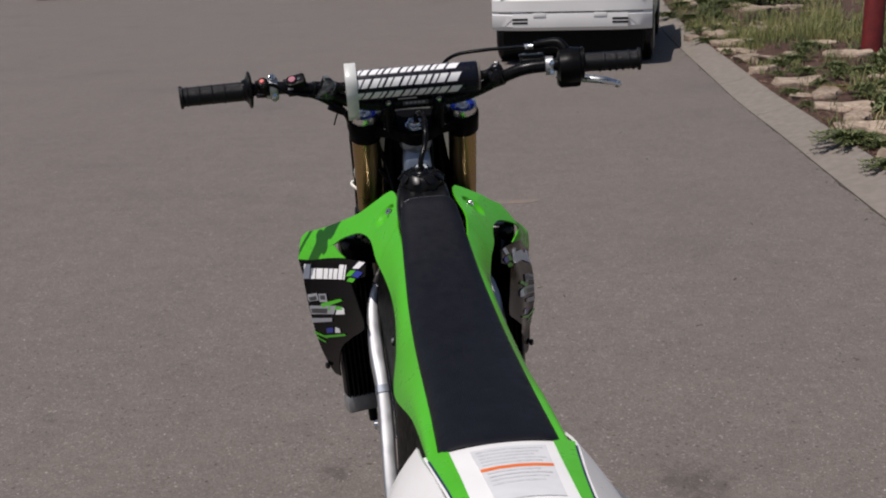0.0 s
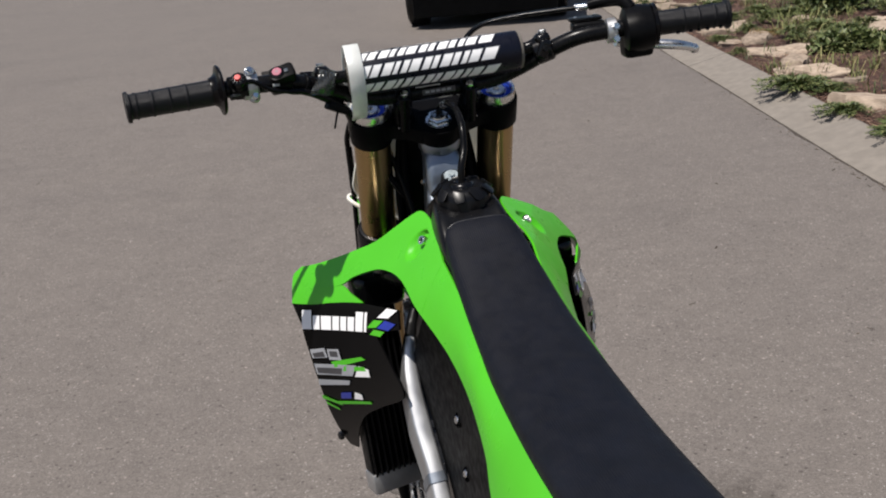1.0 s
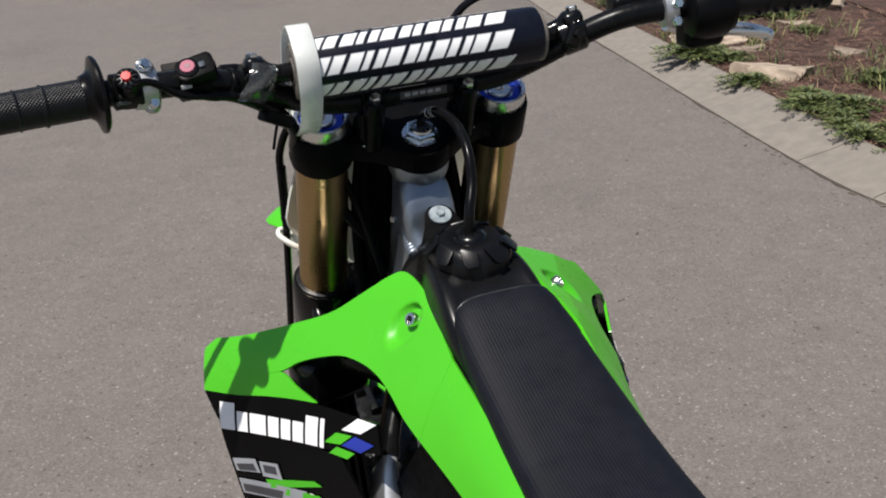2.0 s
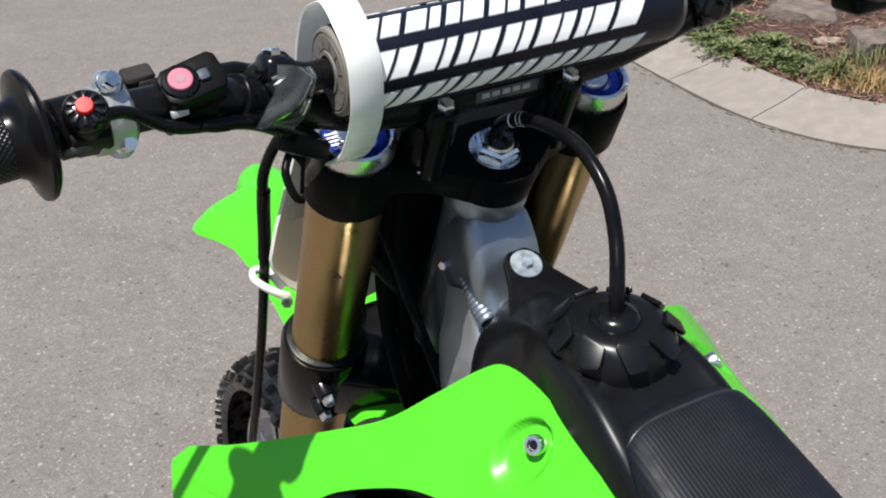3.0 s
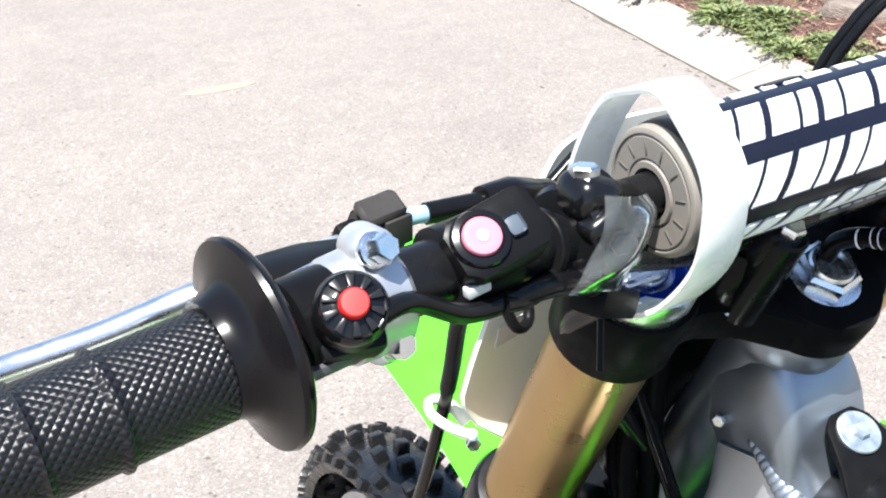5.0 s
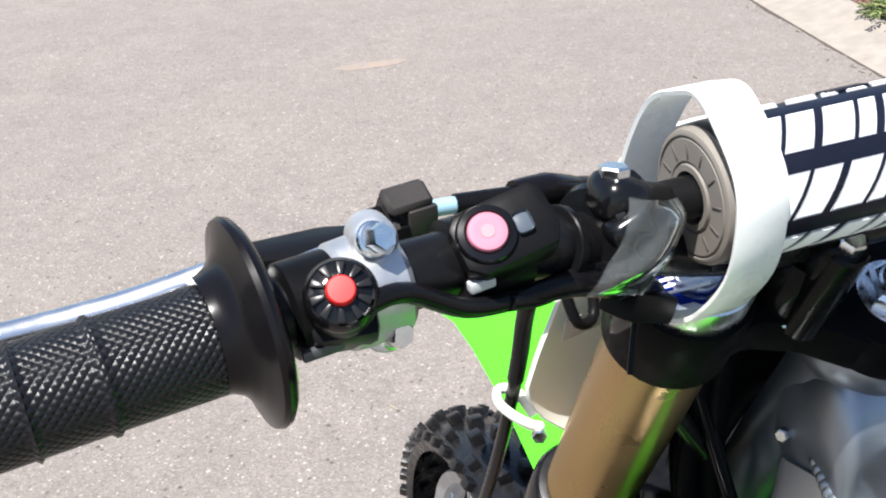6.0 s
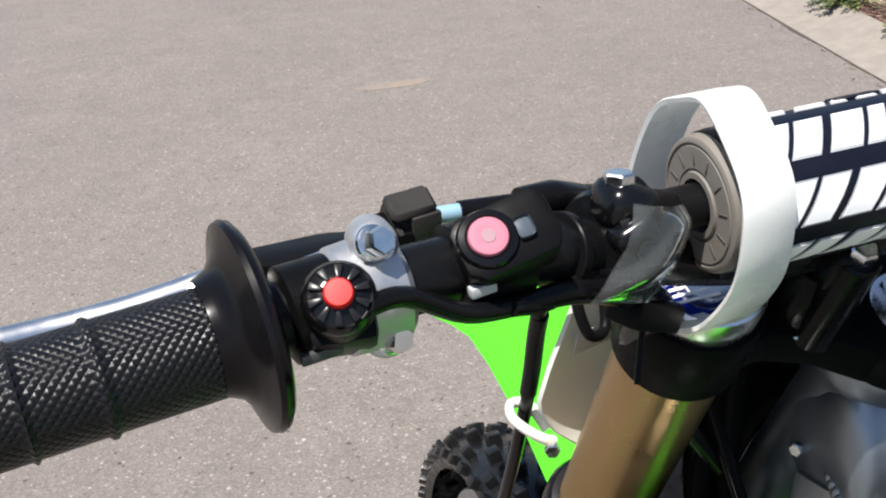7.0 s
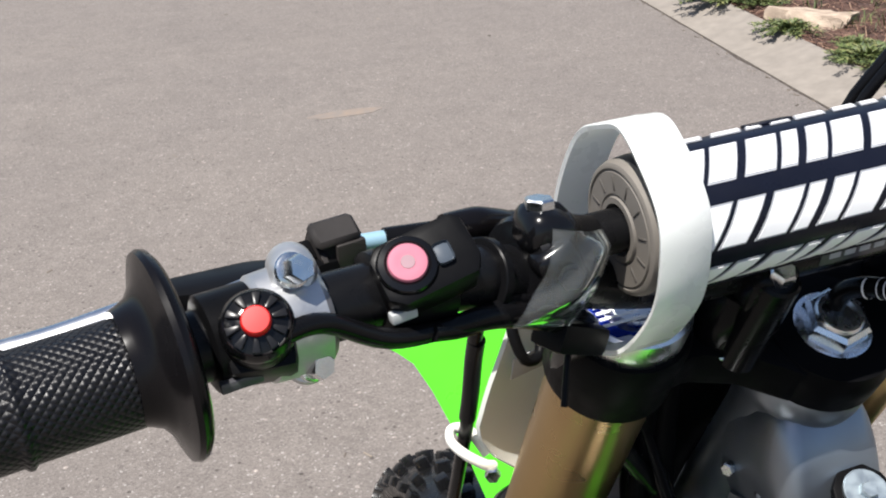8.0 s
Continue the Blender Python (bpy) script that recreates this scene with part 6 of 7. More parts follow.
# ---- vehicles ----
def car(name, label, m, paint, length, width, height, nose, sill=0.42, bumper_top=0.74, detailed=False):
    """A parked vehicle seen from one end; its near end lies at y = 0, the rest ahead of it."""
    c = thing(name, label, "car", m, "parked cars")
    hw = width / 2
    prof = [(0.02, sill), (0.0, bumper_top), (0.06, 0.92), (nose, 1.00), (nose + 0.55, height - 0.08), (nose + 0.9, height), (length - 0.9, height - 0.02), (length - 0.15, 0.98), (length, 0.7), (length - 0.05, sill)]
    rings = []
    for k in range(13):
        u = -1 + 2 * k / 12
        e = 1 - abs(u) ** 7 * 0.14
        rings.append([Vector((hw * u * (1 - 0.12 * max(0, z - 0.95) / max(0.1, height - 0.95)), length / 2 + (y - length / 2) * (1 - 0.02 * abs(u) ** 8) , sill + (z - sill) * (e if z > 0.9 else 1))) for y, z in prof])
    part("body", loft(rings), paint, c, angle=30)
    part("underside", block(width * 0.90, length * 0.94, sill - 0.10, Matrix.Translation((0, length / 2 + 0.04, (sill + 0.14) / 2)), 0.03), CAR_TRIM, c)
    # glass laid on the sloping screen and along the sides
    part("windscreen", slab([(-hw * 0.80, 0.06), (hw * 0.80, 0.06), (hw * 0.72, 0.50), (-hw * 0.72, 0.50)], 0.012, Matrix.Translation((0, nose + 0.02, 1.02)) @ Matrix.Rotation(math.atan2(height - 1.08, 0.55), 4, "X") @ Matrix.Scale(math.hypot(height - 1.08, 0.55) / 0.55, 4, (0, 1, 0)), 0.003), GLASS_DARK, c, "dark tinted glass")
    for s in (-1, 1):
        part("side_window", block(0.02, length * 0.48, 0.34, Matrix.Translation((s * hw * 0.945, length * 0.52, (height + 0.98) / 2)), 0.008), GLASS_DARK, c)
        for y in (0.62, length - 0.85):
            w = part("wheel", lathe([(0.10, -0.11), (0.29, -0.11), (0.315, -0.09), (0.315, 0.09), (0.29, 0.11), (0.10, 0.11)], Matrix.Translation((s * (hw - 0.10), y, 0.315)) @ Matrix.Rotation(radians(90), 4, "Y"), 28), RUBBER, c)
            part("rim", lathe([(0.19, -0.118), (0.20, -0.112), (0.19, 0.112), (0.20, 0.118), (0.05, 0.114)], Matrix.Translation((s * (hw - 0.10), y, 0.315)) @ Matrix.Rotation(radians(90), 4, "Y"), 24), CAST, w)
    bp = []
    for k in range(21):
        u = -1 + 2 * k / 20
        y = -0.075 + 0.13 * abs(u) ** 5
        bp.append([Vector((hw * 1.01 * u, y + dy, z)) for dy, z in ((0.10, sill - 0.02), (0.03, sill - 0.025), (0.0, sill + 0.02), (-0.004, sill + 0.14), (0.012, sill + 0.165), (-0.008, sill + 0.185), (-0.006, bumper_top - 0.02), (0.02, bumper_top), (0.10, bumper_top))])
    b = part("bumper", loft(bp, closed=True), paint, c, angle=30)
    if detailed:
        part("grille", block(width * 0.90, 0.06, 0.15, Matrix.Translation((0, -0.005, bumper_top + 0.085)), 0.02), CAR_TRIM, c, "black band above the bumper")
        part("bumper_recess", block(width * 0.72, 0.012, 0.15, Matrix.Translation((0, -0.082, sill + 0.085)), 0.004), CAR_WHITE, b)
        for s in (-1, 1):
            for dz in (0.062, 0.100):
                part("vent_slot", block(0.17, 0.012, 0.022, Matrix.Translation((s * 0.545, -0.086, sill + dz)), 0.004), CAR_TRIM, b, "dark vent slot")
            part("tow_cover", block(0.14, 0.02, 0.045, Matrix.Translation((s * 0.33, -0.085, sill + 0.145)), 0.006), CAR_WHITE, b, "small white tow cover")
        part("bumper_seam", block(width * 0.9, 0.004, 0.006, Matrix.Translation((0, -0.076, sill + 0.172)), 0.001), CAR_TRIM, b)
    return c


car("parked_car", "white car with a deep painted bumper parked beside the kerb", Matrix.Translation((0.98, 11.90, 0)) @ Matrix.Rotation(radians(-10), 4, "Z"), CAR_WHITE, 4.2, 1.74, 1.55, 0.75, detailed=True)
car("parked_car", "dark car parked far off on the asphalt", Matrix.Translation((-11.6, 29.6, 0)) @ Matrix.Rotation(radians(8), 4, "Z"), CAR_DARK, 4.4, 1.8, 1.45, 0.9, sill=0.22, bumper_top=0.6)
car("parked_car", "dark car parked far off in its own shadow", Matrix.Translation((-3.95, 26.8, 0)) @ Matrix.Rotation(radians(-60), 4, "Z"), CAR_DARK, 4.3, 1.75, 1.45, 0.9, sill=0.22, bumper_top=0.6)

# ---- red post ----
post = thing("post", "dark red painted steel post standing in the bed", "post", Matrix.Translation((4.06, 11.35, bed_z(4.06, 11.35) - 0.05)))
part("post_tube", lathe([(0.105, 0.0), (0.105, 3.2), (0.098, 3.22)], None, 32), POST_RED, post)
part("base_collar", lathe([(0.112, 0.0), (0.112, 0.055), (0.106, 0.06)], None, 32), POST_RED, post)


# ---- stones ----
def stone_mesh(seed, flat):
    rnd = random.Random(seed)
    bm = bmesh.new()
    bmesh.ops.create_icosphere(bm, subdivisions=3, radius=0.5)
    off = Vector((rnd.uniform(0, 50), rnd.uniform(0, 50), rnd.uniform(0, 50)))
    cutp = [(Vector((rnd.gauss(0, 1), rnd.gauss(0, 1), rnd.gauss(0, 0.25))).normalized(), rnd.uniform(0.30, 0.44)) for _ in range(7)]
    for v in bm.verts:
        p = v.co.copy()
        for nn, dd in cutp:
            k = p.dot(nn) - dd
            if k > 0:
                p -= nn * k * 0.9
        p.z = max(-0.22, min(p.z, 0.20 + 0.03 * noise.noise(p * 3 + off)))
        p += p.normalized() * (0.13 * noise.noise(p * 3.2 + off) + 0.035 * noise.noise(p * 10 + off))
        v.co = Vector((p.x, p.y, p.z * flat))
    me = bpy.data.meshes.new("stone")
    bmesh.ops.recalc_face_normals(bm, faces=bm.faces)
    for fc in bm.faces:
        fc.smooth = True
    bm.to_mesh(me)
    bm.free()
    me.set_sharp_from_angle(angle=radians(32))
    me.materials.append(SANDSTONE)
    return me


STONES = [stone_mesh(k, 1.0) for k in range(7)]
STONE_AT = [(4.26, 16.95, 0.62), (4.80, 17.3, 0.32), (4.84, 16.07, 0.42), (5.93, 18.85, 0.40), (2.92, 12.89, 0.42), (2.82, 12.12, 0.32), (2.80, 11.35, 0.44), (2.76, 10.48, 0.32), (2.78, 9.57, 0.46), (3.88, 12.38, 0.32), (2.77, 8.28, 0.40), (2.74, 7.72, 0.30), (2.62, 8.85, 0.20), (3.5, 9.53, 0.20), (3.15, 10.44, 0.09), (3.25, 8.69, 0.17), (3.78, 19.65, 0.40), (2.80, 6.98, 0.22), (2.62, 6.33, 0.40), (3.20, 6.55, 0.18), (2.60, 7.48, 0.26), (2.66, 5.09, 0.13), (2.82, 4.94, 0.11), (2.98, 5.36, 0.40), (2.92, 4.72, 0.30), (3.55, 5.9, 0.3), (3.4, 7.5, 0.22), (3.7, 14.4, 0.4), (2.66, 13.8, 0.3), (3.3, 11.5, 0.24)]
rnd = random.Random(17)
# flat edging stones close behind the kerb, and more scattered further in
i_prev = None
for i in range(len(front) - 1):
    if 7.3 < front[i].y < 14.5 and (i_prev is None or (front[i] - front[i_prev]).length > 0.62):
        i_prev = i
        q = front[i] + kerb_side(i) * rnd.uniform(0.44, 0.72)
        STONE_AT.append((q.x, q.y, rnd.uniform(0.24, 0.40)))
for k in range(20):
    i = rnd.randrange(len(front))
    q = Vector((rnd.uniform(3.0, 5.4), rnd.uniform(7.5, 18.5), 0))
    STONE_AT.append((q.x, q.y, rnd.uniform(0.14, 0.46)))
for k, (x, y, d) in enumerate(STONE_AT):
    o = new("stone", STONES[k % 7])
    hz = 0.32 + 0.40 * ((k * 37 % 10) / 10)
    o.matrix_world = Matrix.Translation((x, y, bed_z(x, y) + 0.02 * d)) @ Matrix.Rotation(k * 2.4, 4, "Z") @ Matrix.Rotation(0.12 * math.sin(k * 3.1), 4, "X") @ Matrix.Diagonal((d * 1.2, d * (0.70 + 0.3 * ((k * 53 % 7) / 7)), d * hz, 1))
    if y < 5.9 and d > 0.22:
        o.scale.z *= 1.7
        o.material_slots[0].link = "OBJECT"
        o.material_slots[0].material = BROWN_ROCK
        tagged(o, "rough brown boulder half buried in the soil", "stone", "stones in the bed")
        continue
    tagged(o, "flat buff sandstone set in the soil" if d > 0.2 else "small buff sandstone lump on the soil", "stone", "stones in the bed")


# ---- plants ----
def leaf_quad(bm, p, d, w, L, lift):
    """One small pointed leaf folded along its rib."""
    d = d.normalized()
    side = d.cross(Vector((0, 0, 1)))
    if side.length < 0.1:
        side = Vector((1, 0, 0))
    side.normalize()
    up = side.cross(d)
    a = bm.verts.new(p)
    b = bm.verts.new(p + d * L * 0.45 + side * w + up * lift)
    c = bm.verts.new(p + d * L)
    e = bm.verts.new(p + d * L * 0.45 - side * w + up * lift)
    m = bm.verts.new(p + d * L * 0.5)
    bm.faces.new((a, b, m))
    bm.faces.new((b, c, m))
    bm.faces.new((c, e, m))
    bm.faces.new((e, a, m))


def weed_mesh(seed, stems, reach, height, leaf):
    rnd = random.Random(seed)
    bm = bmesh.new()
    for s in range(stems):
        a = rnd.uniform(0, 6.283)
        L = reach * rnd.uniform(0.35, 1.0)
        n = rnd.randint(9, 15)
        h = height * rnd.uniform(0.4, 1.0)
        pts = []
        for i in range(n):
            u = (i + 1) / n
            b = a + 0.6 * u * math.sin(s * 1.7)
            pts.append(Vector((math.cos(b) * L * u, math.sin(b) * L * u, h * math.sin(min(1.0, u * 1.25) * 2.2) * (1.1 - 0.5 * u))))
        for i, p in enumerate(pts):
            q = pts[i - 1] if i else Vector((0, 0, 0))
            t = (p - q).normalized()
            for k in range(2):
                yaw = rnd.uniform(0.5, 1.2) * (1 if k else -1)
                d = Matrix.Rotation(yaw, 3, "Z") @ t
                d.z += rnd.uniform(-0.1, 0.6)
                leaf_quad(bm, p, d, leaf * rnd.uniform(0.16, 0.26), leaf * rnd.uniform(0.7, 1.25), leaf * rnd.uniform(0.03, 0.12))
        tube([Vector((0, 0, 0))] + pts[::3], 0.0016, 4, 1, bm=bm)
    return bm


def grass_mesh(seed, blades, reach, height):
    rnd = random.Random(seed)
    bm = bmesh.new()
    for s in range(blades):
        a = rnd.uniform(0, 6.283)
        r0 = reach * math.sqrt(rnd.random())
        base = Vector((math.cos(a) * r0, math.sin(a) * r0, 0))
        b = rnd.uniform(0, 6.283)
        lean = rnd.uniform(0.1, 0.7)
        h = height * rnd.uniform(0.45, 1.0)
        w = rnd.uniform(0.002, 0.0045)
        side = Vector((-math.sin(b), math.cos(b), 0)) * w
        prev = None
        for i in range(4):
            u = i / 3
            p = base + Vector((math.cos(b), math.sin(b), 0)) * (lean * h * u * u) + Vector((0, 0, h * (u - 0.25 * lean * u * u)))
            k = 1 - 0.9 * u
            cur = (bm.verts.new(p - side * k), bm.verts.new(p + side * k))
            if prev:
                bm.faces.new((prev[0], prev[1], cur[1], cur[0]))
            prev = cur
    return bm


def plant_data(name, bm, mat):
    me = bpy.data.meshes.new(name)
    for fc in bm.faces:
        fc.smooth = False
    bm.to_mesh(me)
    bm.free()
    me.materials.append(mat)
    return me


WEEDS = [plant_data("weed", weed_mesh(11 + k, 34, 0.26, 0.09, 0.038), LEAF) for k in range(3)] + [plant_data("weed", weed_mesh(31 + k, 30, 0.20, 0.13, 0.028), LEAF) for k in range(2)]
GRASS = [plant_data("grass_clump", grass_mesh(5 + k, 230, 0.22, 0.25), DRYLEAF) for k in range(2)] + [plant_data("grass_clump", grass_mesh(9, 220, 0.22, 0.20), LEAF)]
WEED_AT = [(2.42, 6.92, 1.0), (2.52, 6.98, 0.8), (2.36, 5.62, 0.55), (3.15, 9.56, 0.9), (3.07, 8.6, 1.0), (3.2, 8.4, 0.8), (3.4, 8.9, 0.9), (3.06, 16.2, 1.2), (3.4, 15.6, 1.2), (2.9, 15.0, 1.1), (2.44, 6.20, 0.75), (2.40, 5.55, 0.95), (2.55, 5.40, 0.9), (3.11, 7.93, 1.1), (3.3, 8.2, 1.2), (3.4, 7.8, 1.0), (2.36, 5.02, 0.75), (2.46, 4.80, 0.80), (2.52, 4.55, 0.75), (2.74, 4.28, 0.8), (2.56, 5.0, 0.8), (2.36, 5.22, 0.6), (2.62, 9.0, 0.6), (2.55, 8.4, 0.5), (2.75, 10.0, 0.6), (3.1, 10.9, 0.9), (3.4, 10.3, 0.8), (3.9, 10.6, 1.0), (4.3, 10.9, 1.0), (4.6, 11.8, 1.2), (3.9, 17.8, 1.3), (4.4, 18.5, 1.4), (3.6, 17.2, 1.2), (3.3, 13.6, 1.0), (2.8, 14.2, 0.9), (4.2, 9.4, 1.1), (3.9, 8.4, 1.1), (3.0, 5.9, 0.7), (3.0, 4.35, 0.7), (2.9, 9.2, 0.7), (3.0, 9.9, 0.8), (3.5, 9.9, 0.9), (2.95, 10.7, 0.7), (3.3, 11.2, 0.9), (2.7, 11.9, 0.6), (3.1, 12.6, 0.9), (3.6, 11.9, 1.0), (2.7, 13.2, 0.8), (3.0, 13.9, 1.0), (3.3, 14.8, 1.1), (2.9, 16.9, 1.2), (3.3, 18.4, 1.3), (3.8, 18.9, 1.3), (5.0, 12.2, 1.2), (5.4, 13.3, 1.2), (2.42, 5.3, 0.6), (2.5, 5.75, 0.6), (2.56, 6.75, 0.7), (2.48, 7.1, 0.6), (3.6, 8.6, 1.0), (3.0, 8.95, 0.6), (3.3, 7.2, 0.5), (2.86, 4.4, 0.8)]
for k, (x, y, sc) in enumerate(WEED_AT):
    if y < 5.8:
        x, y, sc = x + 0.06, y + 0.04, sc * 0.88
    o = new("weed", WEEDS[k % 5])
    o.matrix_world = Matrix.Translation((x, y, bed_z(x, y) + 0.004)) @ Matrix.Rotation(k * 1.9, 4, "Z") @ Matrix.Diagonal((sc, sc, sc, 1))
    tagged(o, "low sprawling green weed growing along the kerb" if y < 7.2 and x < 2.7 else "low green weed growing between the stones", "plant", "weeds in the bed")
GRASS_AT = [(3.55, 13.0, 1.1), (3.8, 13.5, 1.2), (4.1, 13.3, 1.2), (3.4, 12.7, 0.9), (4.4, 13.9, 1.3), (3.2, 13.4, 1.0), (3.7, 14.0, 1.2), (4.7, 13.2, 1.2), (5.0, 14.0, 1.3), (4.0, 12.7, 0.9), (4.4, 12.6, 1.1), (5.2, 12.6, 1.2), (5.4, 15.0, 1.3), (4.6, 14.8, 1.3), (2.76, 4.66, 0.5), (2.86, 4.52, 0.6), (3.0, 12.2, 0.8), (3.4, 16.6, 1.2), (3.1, 13.0, 0.9), (3.35, 13.3, 1.0), (3.6, 12.6, 0.9), (3.9, 13.0, 1.1), (4.2, 13.8, 1.2), (4.5, 13.2, 1.1), (3.2, 14.3, 1.0), (2.9, 14.6, 0.9), (3.9, 15.3, 1.2), (4.8, 15.6, 1.3), (2.9, 4.68, 0.45), (3.5, 10.8, 0.6), (4.3, 12.1, 0.8)]
for k, (x, y, sc) in enumerate(GRASS_AT):
    o = new("grass_clump", GRASS[k % 3])
    o.matrix_world = Matrix.Translation((x, y, bed_z(x, y) - 0.01)) @ Matrix.Rotation(k * 2.3, 4, "Z") @ Matrix.Diagonal((sc, sc, sc, 1))
    tagged(o, "clump of yellowing long grass among the stones" if k % 3 < 2 else "clump of short green grass among the stones", "grass", "grass clumps in the bed")


TUFT = plant_data("grass_tuft", grass_mesh(21, 420, 0.13, 0.11), OCHRE)
for k, (x, y, sc) in enumerate(((2.60, 4.50, 1.0), (2.72, 4.40, 1.1), (2.70, 4.56, 0.9), (2.86, 4.34, 1.0), (2.60, 4.66, 0.7), (2.95, 8.9, 1.0))):
    o = new("grass_tuft", TUFT)
    o.matrix_world = Matrix.Translation((x, y, bed_z(x, y) - 0.005)) @ Matrix.Rotation(k * 2.1, 4, "Z") @ Matrix.Diagonal((sc, sc, sc * 0.65, 1))
    tagged(o, "dry ochre tuft of dead grass in the bed", "grass", "dead tufts in the bed")


def shrub(x, y, r, h, seed):
    rnd = random.Random(seed)
    bm = bmesh.new()
    for k in range(1500):
        a, t = rnd.uniform(0, 6.283), rnd.random() ** 0.5
        z = rnd.random()
        rr = r * t * (1.05 - 0.55 * z * z) * (0.8 + 0.25 * math.sin(3 * a + seed))
        p = Vector((math.cos(a) * rr, math.sin(a) * rr, h * z * (0.85 + 0.2 * math.sin(2 * a))))
        leaf_quad(bm, p, Vector((rnd.gauss(0, 1), rnd.gauss(0, 1), rnd.gauss(0.4, 0.7))), 0.018, 0.07, 0.008)
    t = thing("shrub", "low dark green shrub at the back of the bed", "shrub", Matrix.Translation((x, y, bed_z(x, y))), "shrubs at the back of the bed")
    part("crown", bm, LEAF, t)
    part("stem", tube([(0, 0, -0.02), (0.02, 0.01, h * 0.4), (0.0, 0.03, h * 0.8)], [0.02, 0.014, 0.006], 8, 3), SOIL, t)


for k, (x, y, r, h) in enumerate(((4.6, 20.6, 0.8, 0.7), (5.6, 21.0, 0.9, 0.8), (6.6, 20.2, 0.9, 0.9), (7.6, 19.4, 0.9, 0.8), (4.4, 22.4, 0.8, 0.9), (3.9, 9.9, 0.4, 0.3), (3.25, 8.02, 0.36, 0.10), (4.6, 18.4, 0.8, 0.45))):
    shrub(x, y, r, h, 60 + k)

# short grass and seedlings growing thinly over the bed
def ground_cover(name, count, seed, tall, mat, label):
    rnd = random.Random(seed)
    verts, faces = [], []
    while len(faces) < count:
        q = Vector((rnd.uniform(2.3, 6.5), rnd.uniform(4.2, 21.0), 0))
        if noise.noise((q.x * 1.4, q.y * 0.9, seed)) < (0.05 if q.y > 8 else 0.22):
            continue
        i = min(range(0, len(front), 3), key=lambda n: (front[n].x - q.x) ** 2 + (front[n].y - q.y) ** 2)
        w = (q - front[i]).dot(kerb_side(i))
        if w < 0.34:
            continue
        z = 0.062 + 0.05 * min(1, max(0, w - 0.3) / 0.8) + 0.035 * noise.noise((q.x * 2.2, q.y * 2.2, 1)) + 0.02 * noise.noise((q.x * 7, q.y * 7, 2))
        for b in range(9):
            a = rnd.uniform(0, 6.283)
            h = tall * rnd.uniform(0.35, 1.0)
            p = Vector((q.x + rnd.gauss(0, 0.035), q.y + rnd.gauss(0, 0.035), z - 0.004))
            d = Vector((math.cos(a), math.sin(a), 0))
            s = Vector((-d.y, d.x, 0)) * rnd.uniform(0.0022, 0.005)
            n = len(verts)
            verts += [p - s, p + s, p + d * h * 0.35 + s * 0.7 + Vector((0, 0, h * 0.7)), p + d * h * 0.35 - s * 0.7 + Vector((0, 0, h * 0.7)), p + d * h * rnd.uniform(0.6, 1.0) + Vector((0, 0, h * rnd.uniform(0.7, 1.0)))]
            faces += [(n, n + 1, n + 2, n + 3), (n + 3, n + 2, n + 4)]
    me = bpy.data.meshes.new(name)
    me.from_pydata(verts, [], faces)
    me.materials.append(mat)
    tagged(new(name, me), label, "grass", kind="stuff")


ground_cover("short_grass", 15000, 5, 0.11, LEAF, "short olive green grass growing over the bed")
ground_cover("dry_grass", 11000, 8, 0.15, DRYLEAF, "thin yellowing grass growing over the bed")

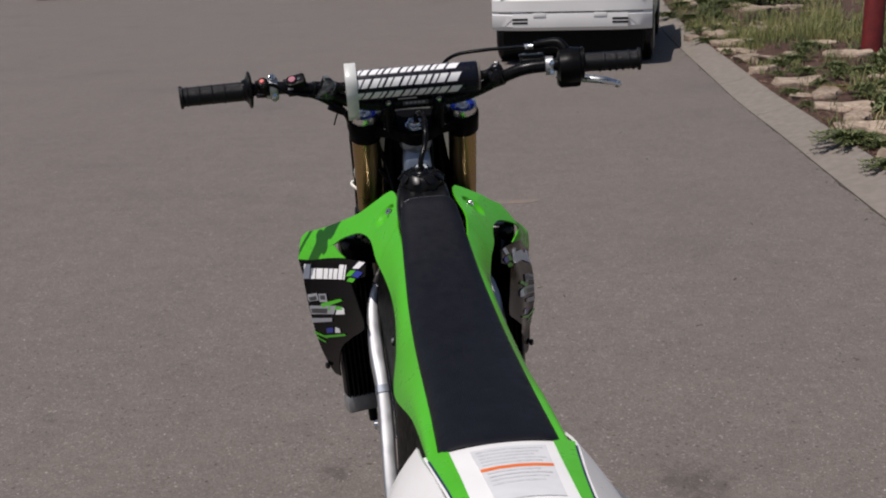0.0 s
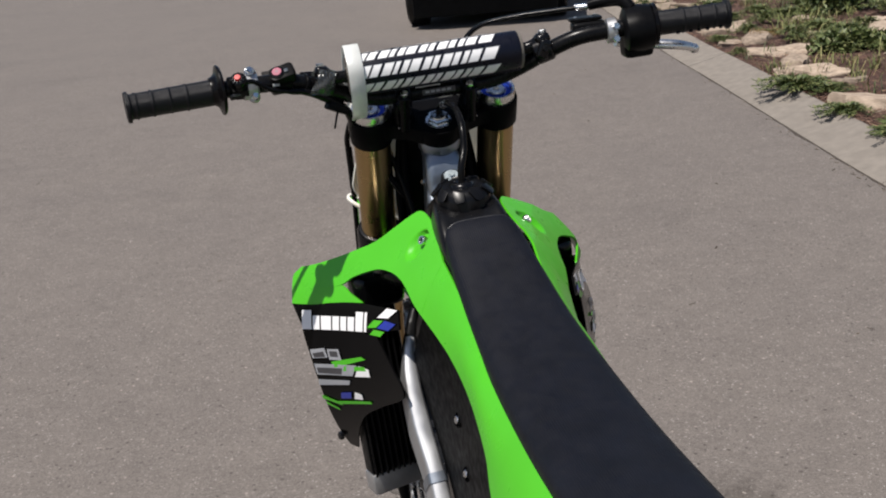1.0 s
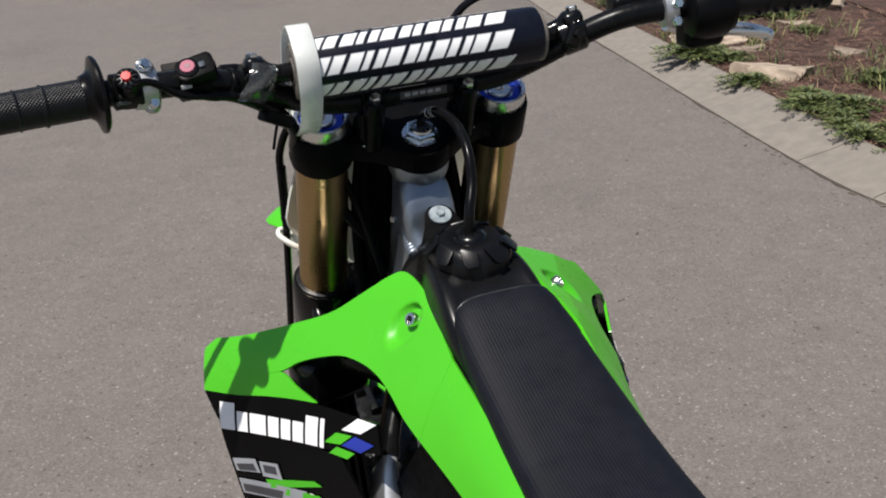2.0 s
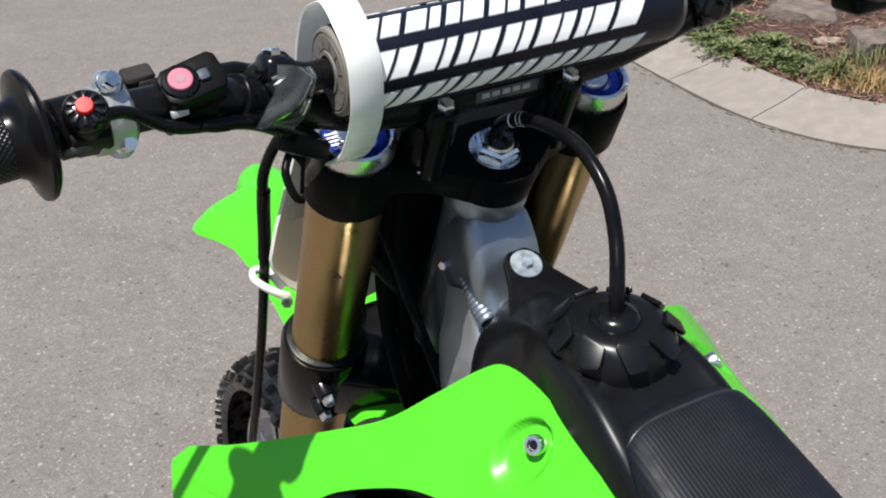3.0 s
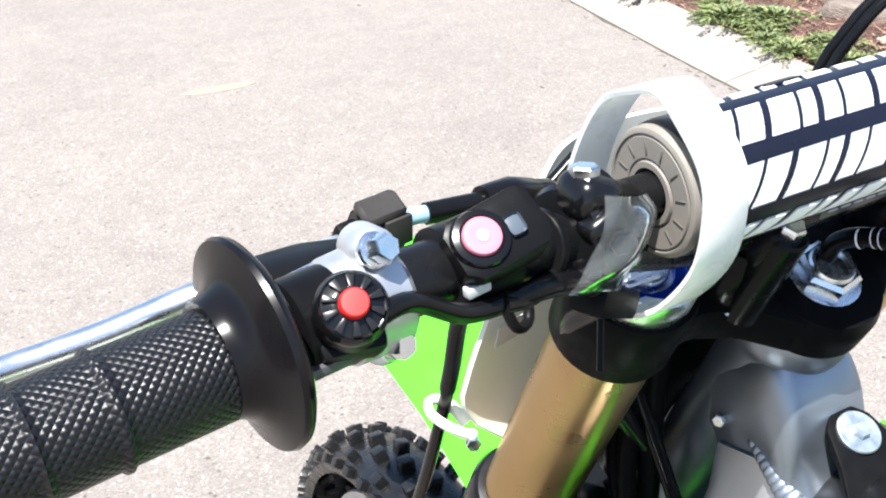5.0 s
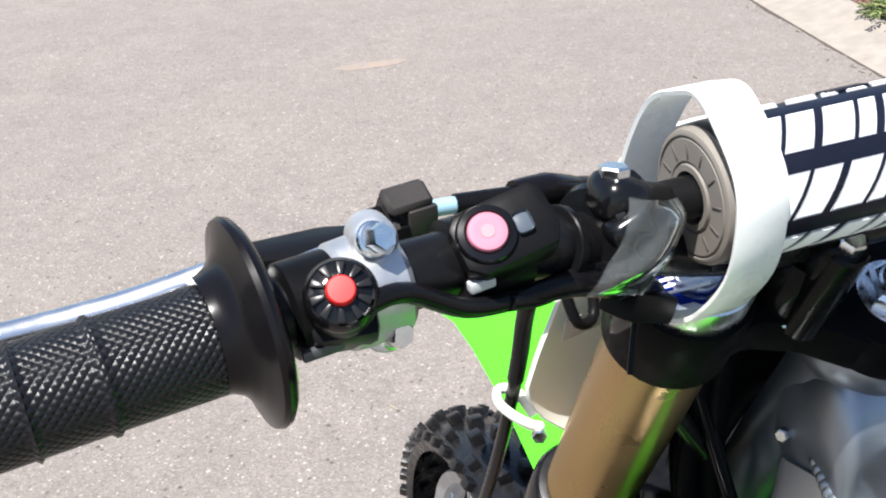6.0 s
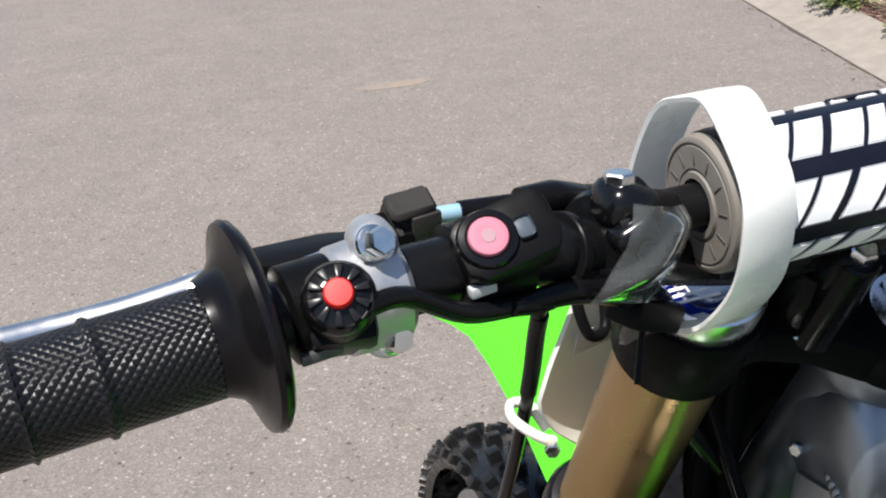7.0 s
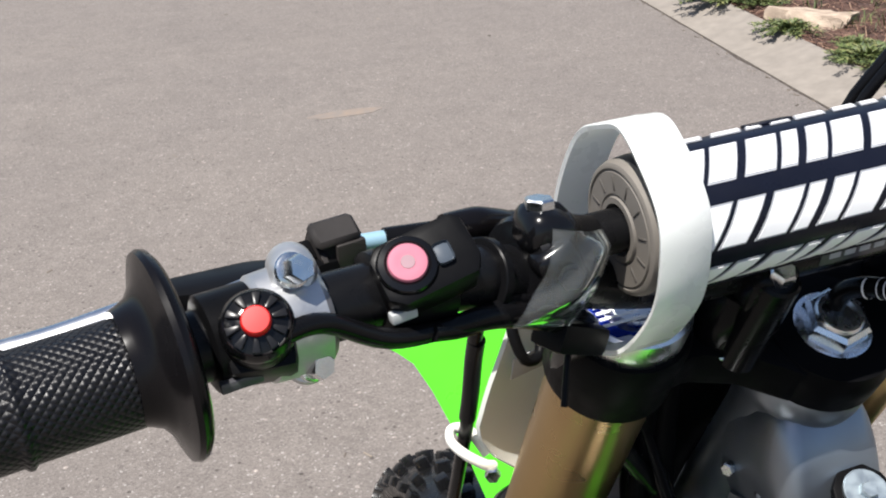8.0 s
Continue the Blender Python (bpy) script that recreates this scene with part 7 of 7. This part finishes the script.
# mulch of shreds and needles over the soil
rnd = random.Random(3)
BANDS = [i for i in range(len(front) - 1) if 3.4 < front[i].y < 15.5 and front[i].x < 4.2]
verts, faces = [], []
for k in range(42000):
    i = BANDS[int(rnd.random() ** 1.5 * len(BANDS))]
    w = 0.305 + 1.7 * rnd.random() ** 1.3
    q = front[i].lerp(front[i + 1], rnd.random()) + kerb_side(i) * w
    base = 0.062 + 0.05 * min(1, max(0, w - 0.3) / 0.8) + (0.035 * noise.noise((q.x * 2.2, q.y * 2.2, 1)) + 0.02 * noise.noise((q.x * 7, q.y * 7, 2))) * min(1, max(0, (w - 0.29) * 5))
    a = rnd.uniform(0, 3.1416)
    L = rnd.uniform(0.012, 0.065)
    d = Vector((math.cos(a), math.sin(a), rnd.uniform(-0.2, 0.3))) * L
    s = Vector((-math.sin(a), math.cos(a), rnd.uniform(-0.5, 0.5))) * rnd.uniform(0.0008, 0.0028)
    p = Vector((q.x, q.y, base + rnd.uniform(0.002, 0.022)))
    n = len(verts)
    verts += [p - d - s, p + d * 0.9 - s * 0.4, p + d + s * 0.4, p - d * 0.9 + s]
    faces.append((n, n + 1, n + 2, n + 3))
me = bpy.data.meshes.new("mulch")
me.from_pydata(verts, [], faces)
me.materials.append(MULCH)
tagged(new("mulch", me), "reddish brown bark mulch and needles over the soil", "mulch", kind="stuff")

# twigs, leaf scraps and grit along the kerb and on the road
bm = bmesh.new()
for k in range(330):
    if k < 270:
        i = BANDS[int(rnd.random() ** 1.3 * len(BANDS))]
        q = front[i].lerp(front[i + 1], rnd.random()) - kerb_side(i) * abs(rnd.gauss(0, 0.03))
        a = math.atan2(-kerb_side(i).x, kerb_side(i).y) + rnd.gauss(0, 0.5)
    else:
        q = Vector((rnd.uniform(-3, 2.0), rnd.uniform(2.3, 13), 0))
        a = rnd.uniform(0, 6.283)
    L, wd, hh = rnd.uniform(0.006, 0.03), rnd.uniform(0.0015, 0.006), rnd.uniform(0.001, 0.003)
    block(L, wd, hh, Matrix.Translation((q.x, q.y, hh / 2 + 0.0005)) @ Matrix.Rotation(a, 4, "Z"), bm=bm)
tagged(part("road_litter", bm, LITTER), "scattered twigs and leaf scraps on the asphalt", "litter", kind="stuff")
# faint orange paint mark on the road
poly = []
for k in range(22):
    a = 2 * math.pi * k / 22
    r = 1 + 0.3 * noise.noise((math.cos(a) * 2, math.sin(a) * 2, 4))
    poly.append((0.165 * r * math.cos(a), 0.045 * r * math.sin(a)))
tagged(part("paint_mark", slab(poly, 0.0012, Matrix.Translation((0.19, 5.90, 0.0004)) @ Matrix.Rotation(radians(6), 4, "Z")), ORANGE_STAIN), "faint orange paint mark on the asphalt", "mark", kind="structure")
